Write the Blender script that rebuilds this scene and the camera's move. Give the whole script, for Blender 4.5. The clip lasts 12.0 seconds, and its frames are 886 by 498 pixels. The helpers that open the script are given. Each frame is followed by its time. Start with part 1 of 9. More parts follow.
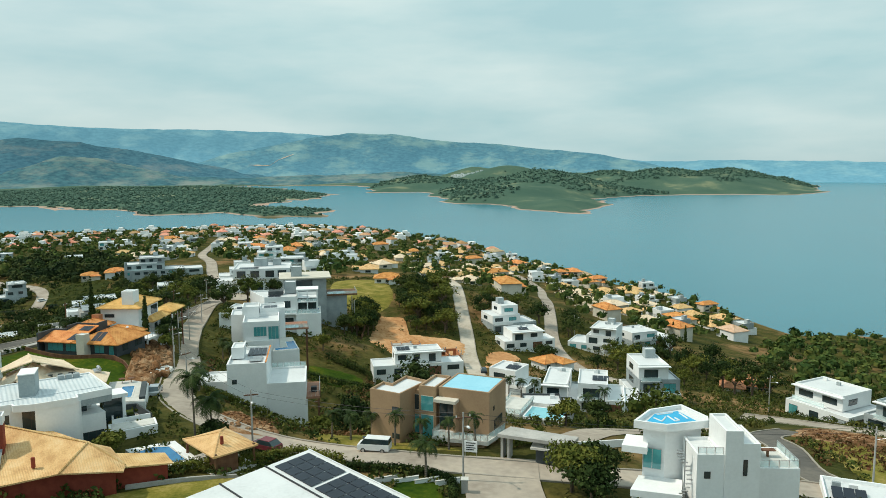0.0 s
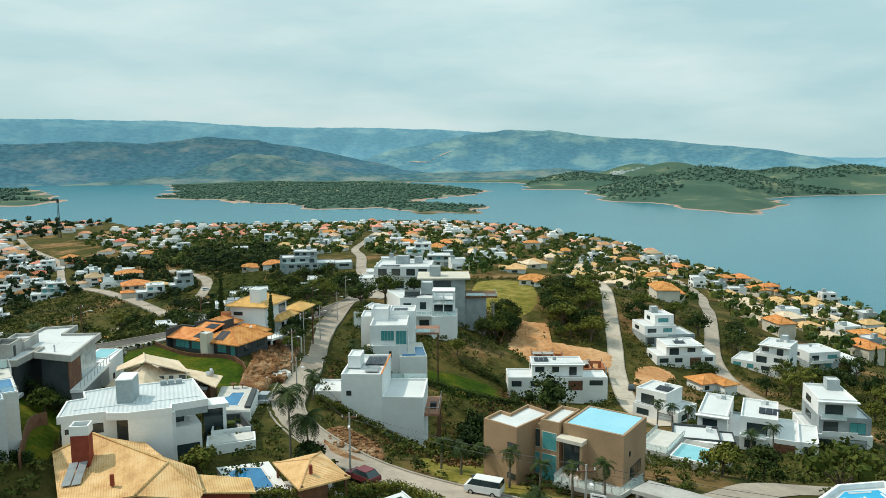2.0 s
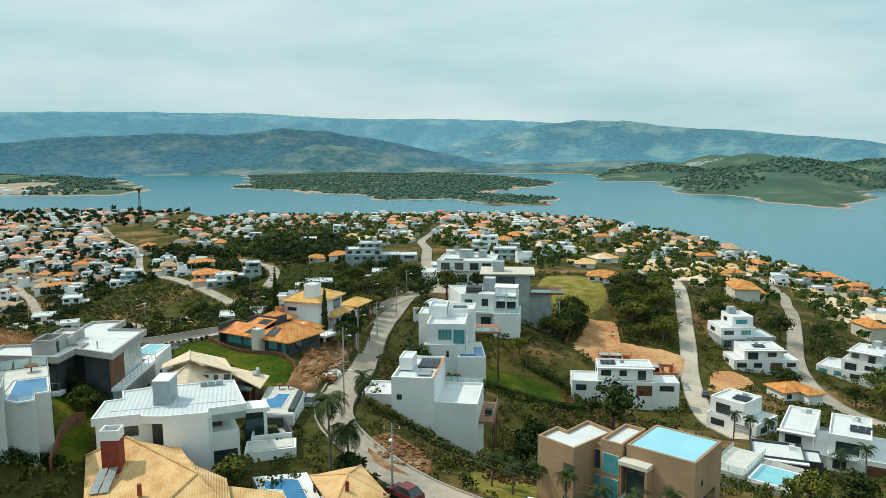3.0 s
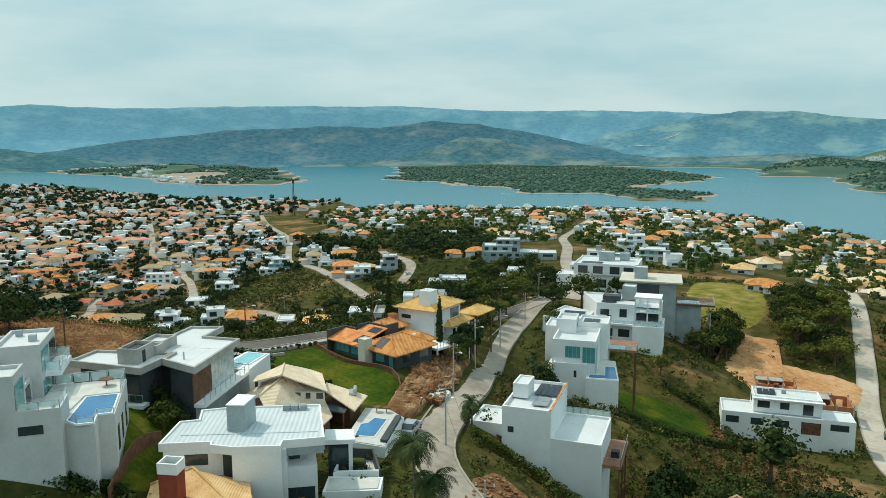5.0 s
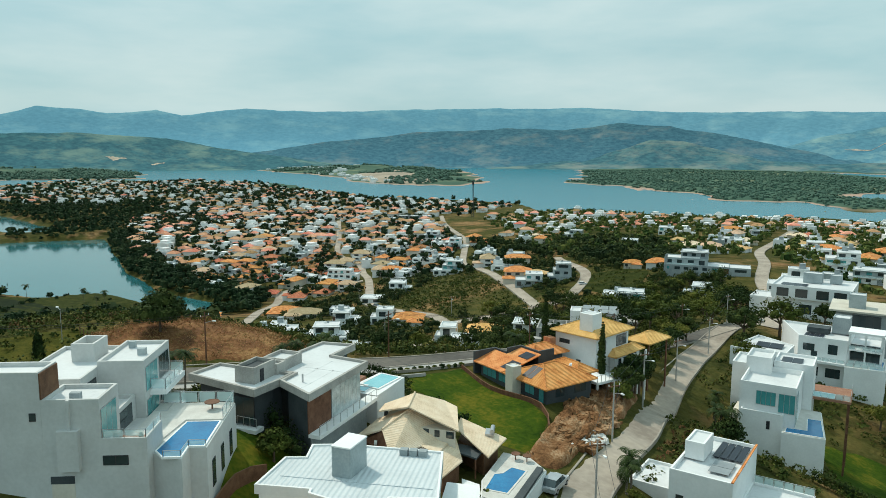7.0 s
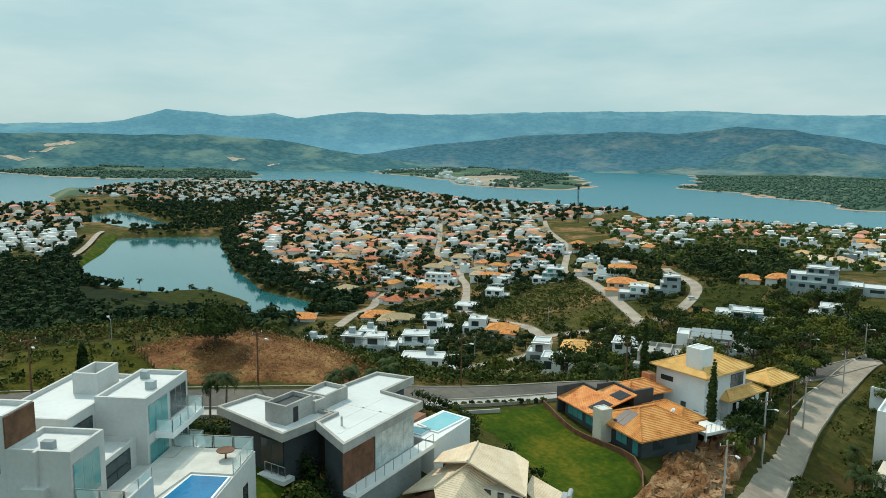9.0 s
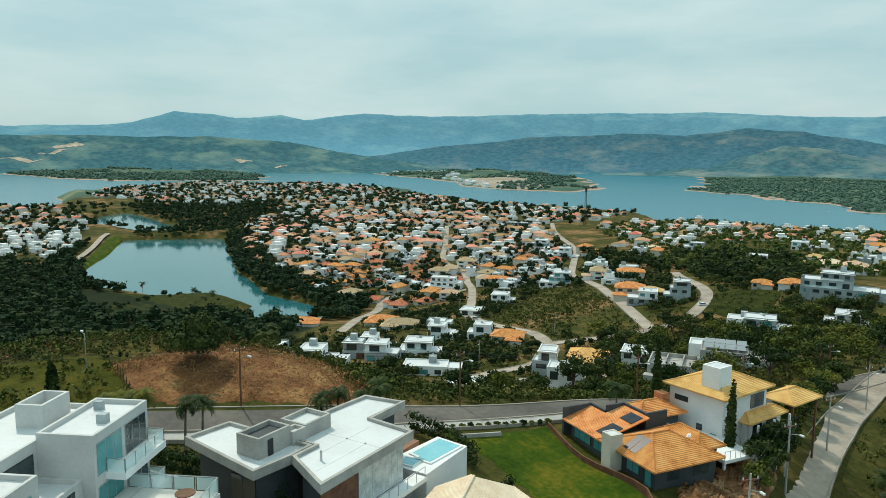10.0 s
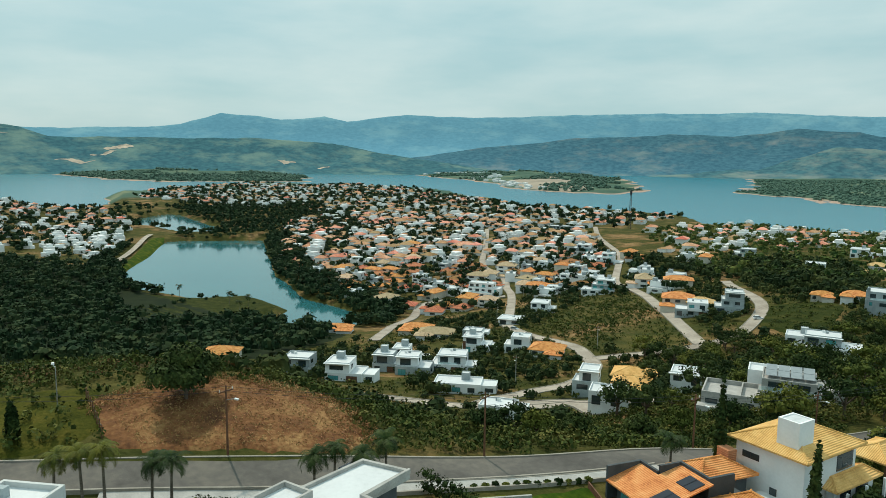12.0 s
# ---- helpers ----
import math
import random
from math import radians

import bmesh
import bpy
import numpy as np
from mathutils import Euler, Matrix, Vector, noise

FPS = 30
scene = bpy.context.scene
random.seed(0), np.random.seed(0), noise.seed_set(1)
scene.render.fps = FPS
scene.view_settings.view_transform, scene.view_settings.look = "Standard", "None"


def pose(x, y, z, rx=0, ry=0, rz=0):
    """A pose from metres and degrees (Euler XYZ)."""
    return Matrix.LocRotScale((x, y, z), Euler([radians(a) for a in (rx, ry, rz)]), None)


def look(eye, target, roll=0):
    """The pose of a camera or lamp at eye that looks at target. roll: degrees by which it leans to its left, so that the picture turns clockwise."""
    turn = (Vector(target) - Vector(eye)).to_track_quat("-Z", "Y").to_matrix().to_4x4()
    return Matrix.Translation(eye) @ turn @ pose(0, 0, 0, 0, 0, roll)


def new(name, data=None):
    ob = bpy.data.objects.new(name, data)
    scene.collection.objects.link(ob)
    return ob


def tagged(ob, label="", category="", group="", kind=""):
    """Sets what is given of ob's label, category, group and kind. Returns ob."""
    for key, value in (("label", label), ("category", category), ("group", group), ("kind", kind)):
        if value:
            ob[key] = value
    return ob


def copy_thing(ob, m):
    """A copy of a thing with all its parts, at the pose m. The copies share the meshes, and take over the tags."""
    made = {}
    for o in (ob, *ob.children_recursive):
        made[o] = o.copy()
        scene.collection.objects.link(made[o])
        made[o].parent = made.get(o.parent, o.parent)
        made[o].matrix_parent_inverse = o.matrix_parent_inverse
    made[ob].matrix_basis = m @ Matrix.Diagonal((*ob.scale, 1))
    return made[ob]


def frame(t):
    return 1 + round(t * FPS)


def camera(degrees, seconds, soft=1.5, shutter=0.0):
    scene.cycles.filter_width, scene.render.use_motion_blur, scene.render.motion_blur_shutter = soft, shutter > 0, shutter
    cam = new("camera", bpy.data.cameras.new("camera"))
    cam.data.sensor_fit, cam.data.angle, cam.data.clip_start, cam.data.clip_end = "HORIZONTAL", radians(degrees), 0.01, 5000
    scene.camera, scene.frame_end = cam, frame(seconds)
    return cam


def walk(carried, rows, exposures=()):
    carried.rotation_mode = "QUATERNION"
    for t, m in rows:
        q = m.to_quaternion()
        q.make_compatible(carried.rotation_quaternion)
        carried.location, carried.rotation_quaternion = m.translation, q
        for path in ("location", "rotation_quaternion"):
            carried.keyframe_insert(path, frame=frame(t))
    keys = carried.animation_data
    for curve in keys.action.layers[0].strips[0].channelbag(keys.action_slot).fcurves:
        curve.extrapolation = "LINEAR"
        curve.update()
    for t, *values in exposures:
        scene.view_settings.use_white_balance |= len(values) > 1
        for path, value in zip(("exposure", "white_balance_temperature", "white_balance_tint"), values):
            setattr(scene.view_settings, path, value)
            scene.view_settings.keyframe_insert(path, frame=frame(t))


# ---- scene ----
cam = camera(63.1, 12.0, 0.85)
PATH = [
    (0, (-0.106, 2.882, 108.723), (-0.194, 4.866, 108.488), -0.3),
    (0.5, (1.097, 6.042, 108.678), (0.877, 8.016, 108.446), -0.3),
    (1, (1.581, 9.582, 108.786), (1.253, 11.542, 108.554), -0.2),
    (1.5, (2.035, 13.282, 108.673), (1.615, 15.223, 108.44), -0.3),
    (2, (2.224, 16.883, 108.543), (1.713, 18.802, 108.301), -0.3),
    (2.5, (2.386, 20.357, 108.587), (1.782, 22.247, 108.334), -0.3),
    (3, (2.204, 24.099, 108.622), (1.51, 25.956, 108.357), -0.3),
    (5, (0.035, 38.234, 109.233), (-1.017, 39.911, 108.949), -0.2),
    (5.5, (-1.061, 41.623, 109.277), (-2.226, 43.223, 108.994), -0.1),
    (6, (-2.271, 44.924, 109.249), (-3.541, 46.444, 108.969), 0.0),
    (6.5, (-3.845, 48.299, 109.225), (-5.202, 49.742, 108.945), 0.1),
    (7, (-5.5, 51.406, 109.219), (-6.936, 52.77, 108.941), 0.2),
    (7.5, (-7.352, 54.371, 109.134), (-8.853, 55.664, 108.858), 0.4),
    (9.5, (-15.951, 65.819, 109.1), (-17.582, 66.945, 108.831), 0.6),
    (10, (-18.477, 68.218, 109.222), (-20.109, 69.343, 108.955), 0.6),
    (10.5, (-21.166, 70.823, 109.29), (-22.809, 71.932, 109.023), 0.5),
    (11, (-23.638, 73.227, 109.557), (-25.297, 74.313, 109.292), 0.6),
    (11.5, (-26.282, 75.623, 109.743), (-27.959, 76.68, 109.478), 0.6),
    (12, (-28.846, 77.874, 109.95), (-30.541, 78.902, 109.685), 0.6),
]
walk(cam, [(t, look(eye, target, roll)) for t, eye, target, roll in PATH], [(0.0, -0.04, 6560, 6), (2.6, 0.02, 6500, 7), (6.0, -0.10, 6380, 4), (12.0, -0.10, 6450, 4)])

# ---- light: a bright hazy sky and a high sun to the left of the street ----
SUN_AZ, SUN_EL = 88.0, 51.0   # degrees left of +y, degrees up
world = bpy.data.worlds.new("world")
scene.world = world
world.use_nodes = True
wn, wl = world.node_tree.nodes, world.node_tree.links
wn.clear()
w_out, w_bg = wn.new("ShaderNodeOutputWorld"), wn.new("ShaderNodeBackground")
w_sky = wn.new("ShaderNodeTexSky")
w_sky.sky_type, w_sky.sun_disc = "NISHITA", False
w_sky.sun_elevation, w_sky.sun_rotation = radians(SUN_EL), radians(-SUN_AZ)
w_sky.air_density, w_sky.dust_density, w_sky.ozone_density = 1.0, 2.5, 1.5
w_bg.inputs["Strength"].default_value = 0.11
# thin broken cloud over the whole dome
w_tc, w_map = wn.new("ShaderNodeTexCoord"), wn.new("ShaderNodeMapping")
w_map.inputs["Scale"].default_value = (1.0, 1.0, 4.2)
w_n1, w_n2 = wn.new("ShaderNodeTexNoise"), wn.new("ShaderNodeTexNoise")
w_n1.inputs["Scale"].default_value, w_n1.inputs["Detail"].default_value, w_n1.inputs["Roughness"].default_value = 1.6, 4.0, 0.5
w_n2.inputs["Scale"].default_value, w_n2.inputs["Detail"].default_value, w_n2.inputs["Roughness"].default_value = 3.0, 5.0, 0.52
w_ramp, w_ramp2 = wn.new("ShaderNodeValToRGB"), wn.new("ShaderNodeValToRGB")
w_ramp.color_ramp.elements[0].position, w_ramp.color_ramp.elements[1].position = 0.30, 0.72
w_ramp.color_ramp.elements[0].color, w_ramp.color_ramp.elements[1].color = (0.80, 0.80, 0.80, 1), (1.0, 1.0, 1.0, 1)
w_ramp2.color_ramp.elements[0].position, w_ramp2.color_ramp.elements[1].position = 0.36, 0.66
w_ramp2.color_ramp.elements[0].color, w_ramp2.color_ramp.elements[1].color = (4.1, 6.1, 6.5, 1), (6.0, 7.3, 7.4, 1)
w_mix = wn.new("ShaderNodeMix")
w_mix.data_type = "RGBA"
wl.new(w_tc.outputs["Generated"], w_map.inputs["Vector"])
wl.new(w_map.outputs["Vector"], w_n1.inputs["Vector"])
wl.new(w_map.outputs["Vector"], w_n2.inputs["Vector"])
wl.new(w_n1.outputs["Fac"], w_ramp.inputs["Fac"])
wl.new(w_n2.outputs["Fac"], w_ramp2.inputs["Fac"])
wl.new(w_ramp.outputs["Color"], w_mix.inputs["Factor"])
wl.new(w_sky.outputs["Color"], w_mix.inputs["A"])
wl.new(w_ramp2.outputs["Color"], w_mix.inputs["B"])
# cloud grows brighter towards the zenith
w_sep, w_rise, w_lit = wn.new("ShaderNodeSeparateXYZ"), wn.new("ShaderNodeMapRange"), wn.new("ShaderNodeVectorMath")
w_lit.operation = "SCALE"
w_rise.inputs["From Min"].default_value, w_rise.inputs["From Max"].default_value = 0.12, 1.0
w_rise.inputs["To Min"].default_value, w_rise.inputs["To Max"].default_value = 1.0, 1.3
wl.new(w_tc.outputs["Generated"], w_sep.inputs[0])
wl.new(w_sep.outputs["Z"], w_rise.inputs["Value"])
wl.new(w_mix.outputs["Result"], w_lit.inputs[0])
wl.new(w_rise.outputs["Result"], w_lit.inputs["Scale"])
wl.new(w_lit.outputs["Vector"], w_bg.inputs["Color"])
wl.new(w_bg.outputs["Background"], w_out.inputs["Surface"])

sun = new("sun", bpy.data.lights.new("sun", "SUN"))
sun.data.energy, sun.data.angle, sun.data.color = 2.8, radians(1.5), (1.0, 0.91, 0.78)
sun_dir = Vector((-math.sin(radians(SUN_AZ)) * math.cos(radians(SUN_EL)), math.cos(radians(SUN_AZ)) * math.cos(radians(SUN_EL)), math.sin(radians(SUN_EL))))
sun.matrix_world = look(sun_dir * 300, (0, 0, 0))

# ---- materials ----
def surface(name, colors, scale=1.0, rough=0.7, bump=0.0, bump_scale=8.0, metal=0.0, detail=5.0, vary=0.0, wave=None, spec=0.25, stops=(0.35, 0.65), island=False):
    """A procedural surface: two or three colours broken up by noise at two sizes, a fine bump, a change from object to object,
    and, where wanted, ribs (wave: turns a metre, depth, axis)."""
    m = bpy.data.materials.new(name)
    m.use_nodes = True
    n, l = m.node_tree.nodes, m.node_tree.links
    b = n["Principled BSDF"]
    b.inputs["Roughness"].default_value, b.inputs["Metallic"].default_value = rough, metal
    b.inputs["Specular IOR Level"].default_value = spec
    tc = n.new("ShaderNodeTexCoord")
    n1, n2 = n.new("ShaderNodeTexNoise"), n.new("ShaderNodeTexNoise")
    n1.inputs["Scale"].default_value, n1.inputs["Detail"].default_value = scale, detail
    n2.inputs["Scale"].default_value, n2.inputs["Detail"].default_value = scale * 9.7, 4.0
    l.new(tc.outputs["Object"], n1.inputs["Vector"])
    l.new(tc.outputs["Object"], n2.inputs["Vector"])
    mixn = n.new("ShaderNodeMath")
    mixn.operation = "MULTIPLY_ADD"
    mixn.inputs[1].default_value = 0.35
    half = n.new("ShaderNodeMath")
    half.operation = "MULTIPLY_ADD"
    half.inputs[1].default_value, half.inputs[2].default_value = 0.65, 0.0
    l.new(n1.outputs["Fac"], half.inputs[0])
    l.new(n2.outputs["Fac"], mixn.inputs[0])
    l.new(half.outputs[0], mixn.inputs[2])
    ramp = n.new("ShaderNodeValToRGB")
    els = ramp.color_ramp.elements
    els[0].position, els[1].position = stops
    els[0].color, els[1].color = (*colors[0], 1), (*colors[-1], 1)
    if len(colors) == 3:
        e = els.new(sum(stops) / 2)
        e.color = (*colors[1], 1)
    l.new(mixn.outputs[0], ramp.inputs["Fac"])
    col = ramp.outputs["Color"]
    if vary:
        info, hsv, mr = n.new("ShaderNodeObjectInfo"), n.new("ShaderNodeHueSaturation"), n.new("ShaderNodeMapRange")
        mr.inputs["To Min"].default_value, mr.inputs["To Max"].default_value = 1 - vary, 1 + vary
        mh = n.new("ShaderNodeMapRange")
        mh.inputs["To Min"].default_value, mh.inputs["To Max"].default_value = 0.5 + vary * 0.07, 0.5 - vary * 0.07
        chance = info.outputs["Random"]
        if island:
            chance = n.new("ShaderNodeNewGeometry").outputs["Random Per Island"]
        l.new(chance, mr.inputs["Value"])
        l.new(chance, mh.inputs["Value"])
        l.new(mr.outputs["Result"], hsv.inputs["Value"])
        l.new(mh.outputs["Result"], hsv.inputs["Hue"])
        l.new(col, hsv.inputs["Color"])
        col = hsv.outputs["Color"]
    height = None
    if wave:
        turns, depth, axis = wave
        sep, wv = n.new("ShaderNodeSeparateXYZ"), n.new("ShaderNodeMath")
        mul = n.new("ShaderNodeMath")
        mul.operation, mul.inputs[1].default_value = "MULTIPLY", turns * math.tau
        wv.operation = "SINE"
        l.new(tc.outputs["Object"], sep.inputs[0])
        l.new(sep.outputs["XYZ".index(axis)], mul.inputs[0])
        l.new(mul.outputs[0], wv.inputs[0])
        bw = n.new("ShaderNodeBump")
        bw.inputs["Strength"].default_value, bw.inputs["Distance"].default_value = 1.0, depth
        l.new(wv.outputs[0], bw.inputs["Height"])
        height = bw
        l.new(bw.outputs["Normal"], b.inputs["Normal"])
    if bump:
        nb, bb = n.new("ShaderNodeTexNoise"), n.new("ShaderNodeBump")
        nb.inputs["Scale"].default_value, nb.inputs["Detail"].default_value = bump_scale, 6.0
        bb.inputs["Strength"].default_value, bb.inputs["Distance"].default_value = 1.0, bump
        l.new(tc.outputs["Object"], nb.inputs["Vector"])
        l.new(nb.outputs["Fac"], bb.inputs["Height"])
        if height:
            l.new(height.outputs["Normal"], bb.inputs["Normal"])
        l.new(bb.outputs["Normal"], b.inputs["Normal"])
    l.new(col, b.inputs["Base Color"])
    return m


M = {}
M["white"] = surface("white_plaster", [(0.74, 0.745, 0.74), (0.84, 0.845, 0.84)], 0.35, 0.75, 0.01, 6, vary=0.05)
M["cream"] = surface("cream_plaster", [(0.55, 0.50, 0.42), (0.68, 0.63, 0.54)], 0.35, 0.8, 0.01, 6, vary=0.08)
M["grey"] = surface("grey_plaster", [(0.27, 0.31, 0.32), (0.40, 0.44, 0.45)], 0.4, 0.8, 0.01, 6, vary=0.12)
M["dark"] = surface("dark_plaster", [(0.045, 0.055, 0.06), (0.075, 0.085, 0.09)], 0.5, 0.7, 0.01, 6, vary=0.1)
M["beige"] = surface("beige_plaster", [(0.31, 0.20, 0.12), (0.39, 0.26, 0.155)], 0.4, 0.8, 0.012, 6)
M["brick"] = surface("raw_orange_brick", [(0.42, 0.17, 0.08), (0.55, 0.25, 0.13)], 0.8, 0.9, 0.02, 9, wave=(5.0, 0.02, "Z"))
M["membrane"] = surface("white_roof_membrane", [(0.48, 0.49, 0.49), (0.61, 0.62, 0.625), (0.67, 0.68, 0.685)], 0.25, 0.55, 0.01, 3, stops=(0.25, 0.6))
M["tile_orange"] = surface("orange_clay_tiles", [(0.46, 0.15, 0.04), (0.68, 0.28, 0.085), (0.76, 0.38, 0.14)], 0.7, 0.85, 0.03, 5, vary=0.1, wave=(4.2, 0.03, "X"))
M["tile_tan"] = surface("tan_clay_tiles", [(0.50, 0.29, 0.12), (0.66, 0.42, 0.19), (0.72, 0.51, 0.27)], 0.6, 0.85, 0.02, 5, vary=0.08, wave=(4.2, 0.018, "X"))
M["tile_yellow"] = surface("ochre_clay_tiles", [(0.56, 0.30, 0.09), (0.74, 0.43, 0.14), (0.80, 0.51, 0.20)], 0.6, 0.85, 0.03, 5, vary=0.06, wave=(4.2, 0.03, "X"))
M["tile_town"] = surface("weathered_clay_tiles", [(0.36, 0.125, 0.05), (0.54, 0.25, 0.115)], 0.5, 0.9, 0.03, 3, vary=0.35, wave=(3.0, 0.05, "X"))
M["tile_pale"] = surface("pale_clay_tiles", [(0.50, 0.34, 0.20), (0.64, 0.47, 0.31)], 0.5, 0.9, 0.03, 3, vary=0.25, wave=(3.0, 0.05, "X"))
M["tile_far"] = surface("mixed_clay_roofs", [(0.40, 0.15, 0.065), (0.66, 0.39, 0.235)], 0.05, 0.9, vary=0.42, island=True)
M["wall_far"] = surface("mixed_house_walls", [(0.72, 0.71, 0.69), (0.86, 0.855, 0.84)], 0.05, 0.85, vary=0.12, island=True)
M["leaf_far"] = surface("mixed_tree_crowns", [(0.007, 0.018, 0.008), (0.020, 0.040, 0.017), (0.048, 0.062, 0.024)], 0.06, 0.85, vary=0.35, spec=0.06, island=True)
M["leaf_ridge"] = surface("olive_and_green_crowns", [(0.024, 0.052, 0.015), (0.060, 0.088, 0.022), (0.13, 0.135, 0.036)], 0.05, 0.85, vary=0.4, spec=0.06, island=True)
M["leaf_valley"] = surface("mixed_valley_crowns", [(0.010, 0.022, 0.009), (0.030, 0.046, 0.016), (0.072, 0.080, 0.024)], 0.05, 0.85, vary=0.4, spec=0.06, island=True)
M["leaf_shrub"] = surface("mixed_shrub_leaves", [(0.022, 0.040, 0.009), (0.060, 0.078, 0.016), (0.13, 0.118, 0.030)], 0.12, 0.85, vary=0.4, spec=0.12, island=True)
M["dry_grass"] = surface("dry_grass_blades", [(0.22, 0.105, 0.04), (0.46, 0.29, 0.13)], 0.2, 0.95, vary=0.4, spec=0.1, island=True)
M["glass"] = surface("window_glass", [(0.02, 0.035, 0.04), (0.04, 0.06, 0.065)], 0.3, 0.06, spec=0.8)
M["teal_glass"] = surface("teal_glass", [(0.06, 0.26, 0.27), (0.10, 0.36, 0.37)], 0.3, 0.08, spec=0.8)
M["frame"] = surface("dark_window_frame", [(0.03, 0.03, 0.035), (0.05, 0.05, 0.055)], 2, 0.5, metal=0.3)
M["steel"] = surface("brushed_steel", [(0.42, 0.43, 0.44), (0.55, 0.56, 0.57)], 3, 0.4, metal=0.8)
M["wood"] = surface("brown_timber", [(0.10, 0.045, 0.025), (0.20, 0.10, 0.055)], 1.5, 0.7, 0.01, 14, vary=0.1)
M["deck"] = surface("reddish_deck_boards", [(0.26, 0.12, 0.075), (0.36, 0.19, 0.12)], 1.2, 0.7, 0.01, 10, wave=(3.3, 0.02, "Y"))
M["solar"] = surface("solar_panel", [(0.010, 0.013, 0.022), (0.018, 0.023, 0.036)], 1.0, 0.3, spec=0.3)
M["pool"] = surface("pool_water", [(0.008, 0.125, 0.30), (0.016, 0.20, 0.42)], 0.5, 0.05, 0.02, 2.5, spec=0.6)
M["pool_pale"] = surface("shallow_pool_water", [(0.16, 0.48, 0.56), (0.26, 0.58, 0.64)], 0.5, 0.06, 0.02, 2.5, spec=0.6)
M["sheet"] = surface("ribbed_white_roof_sheet", [(0.52, 0.56, 0.58), (0.62, 0.66, 0.68)], 0.3, 0.5, wave=(2.0, 0.03, "X"))
M["stone"] = surface("pale_paving_stone", [(0.52, 0.50, 0.46), (0.66, 0.64, 0.60)], 0.8, 0.8, 0.01, 8, vary=0.06)
M["concrete"] = surface("weathered_concrete", [(0.30, 0.29, 0.27), (0.46, 0.44, 0.41)], 0.6, 0.85, 0.015, 7, vary=0.08)
M["road"] = surface("worn_pale_paving", [(0.25, 0.205, 0.165), (0.36, 0.305, 0.25), (0.46, 0.385, 0.31)], 0.10, 0.9, 0.02, 6)
M["road_pale"] = surface("sandy_pale_paving", [(0.38, 0.32, 0.25), (0.50, 0.43, 0.35), (0.58, 0.51, 0.42)], 0.10, 0.9, 0.02, 6)
M["tile_cream"] = surface("pale_cream_clay_tiles", [(0.62, 0.46, 0.31), (0.76, 0.60, 0.43), (0.82, 0.68, 0.52)], 0.6, 0.85, 0.02, 5, wave=(4.2, 0.018, "X"))
M["road_grey"] = surface("worn_grey_paving", [(0.080, 0.072, 0.064), (0.115, 0.104, 0.092), (0.165, 0.146, 0.122)], 0.12, 0.9, 0.02, 6, detail=8)
M["soil"] = surface("bare_red_soil", [(0.10, 0.046, 0.020), (0.23, 0.115, 0.052), (0.44, 0.30, 0.18)], 0.35, 0.95, 0.45, 1.3, detail=9, spec=0.1)
M["soil_orange"] = surface("orange_building_soil", [(0.34, 0.15, 0.06), (0.52, 0.27, 0.12), (0.64, 0.40, 0.22)], 0.07, 0.95, 0.3, 0.8, detail=9, spec=0.1)
M["dry_lawn"] = surface("dry_yellow_lawn", [(0.10, 0.105, 0.018), (0.20, 0.17, 0.035), (0.34, 0.26, 0.09)], 0.25, 0.95, 0.06, 3, detail=9, spec=0.05)
M["soil_pale"] = surface("pale_dry_soil", [(0.26, 0.22, 0.17), (0.44, 0.36, 0.28)], 0.006, 0.95, spec=0.1)
M["grass"] = surface("mown_lawn", [(0.016, 0.040, 0.004), (0.045, 0.075, 0.006), (0.15, 0.125, 0.014)], 0.16, 0.95, 0.08, 3, spec=0.05, detail=9, stops=(0.32, 0.68))
M["rough_grass"] = surface("rough_olive_grass", [(0.018, 0.026, 0.005), (0.032, 0.040, 0.008), (0.062, 0.058, 0.014)], 0.22, 0.95, 0.2, 1.6, detail=9, spec=0.05)
M["wood_floor"] = surface("dark_forest_floor", [(0.010, 0.018, 0.008), (0.022, 0.030, 0.012)], 0.1, 0.95, spec=0.05)
M["meadow"] = surface("yellow_green_meadow_grass", [(0.030, 0.036, 0.005), (0.060, 0.060, 0.009), (0.105, 0.088, 0.016)], 0.25, 0.95, 0.15, 2.0, detail=9, spec=0.05)
M["offwhite"] = surface("weathered_off_white_plaster", [(0.50, 0.50, 0.485), (0.61, 0.61, 0.595)], 0.35, 0.8, 0.01, 6)
M["bark"] = surface("bark", [(0.07, 0.05, 0.035), (0.15, 0.11, 0.08)], 2.0, 0.9, 0.02, 10)
M["palm_bark"] = surface("palm_bark", [(0.12, 0.10, 0.08), (0.22, 0.19, 0.15)], 2.0, 0.9, 0.02, 10, wave=(4.0, 0.02, "Z"))
M["leaf"] = surface("dark_leaves", [(0.010, 0.022, 0.007), (0.030, 0.048, 0.013), (0.068, 0.088, 0.022)], 0.5, 0.8, vary=0.35, spec=0.08)
M["leaf_light"] = surface("olive_leaves", [(0.038, 0.055, 0.011), (0.085, 0.10, 0.019), (0.16, 0.155, 0.032)], 0.5, 0.8, vary=0.3, spec=0.08)
M["palm_leaf"] = surface("palm_fronds", [(0.012, 0.028, 0.006), (0.042, 0.066, 0.013)], 0.8, 0.65, vary=0.25, spec=0.15)
M["yellow_frond"] = surface("yellowish_fronds", [(0.04, 0.06, 0.008), (0.15, 0.14, 0.016)], 0.8, 0.65, vary=0.2, spec=0.15)
M["red_paint"] = surface("red_painted_brick", [(0.20, 0.04, 0.025), (0.27, 0.06, 0.035)], 1.5, 0.8, 0.01, 8)
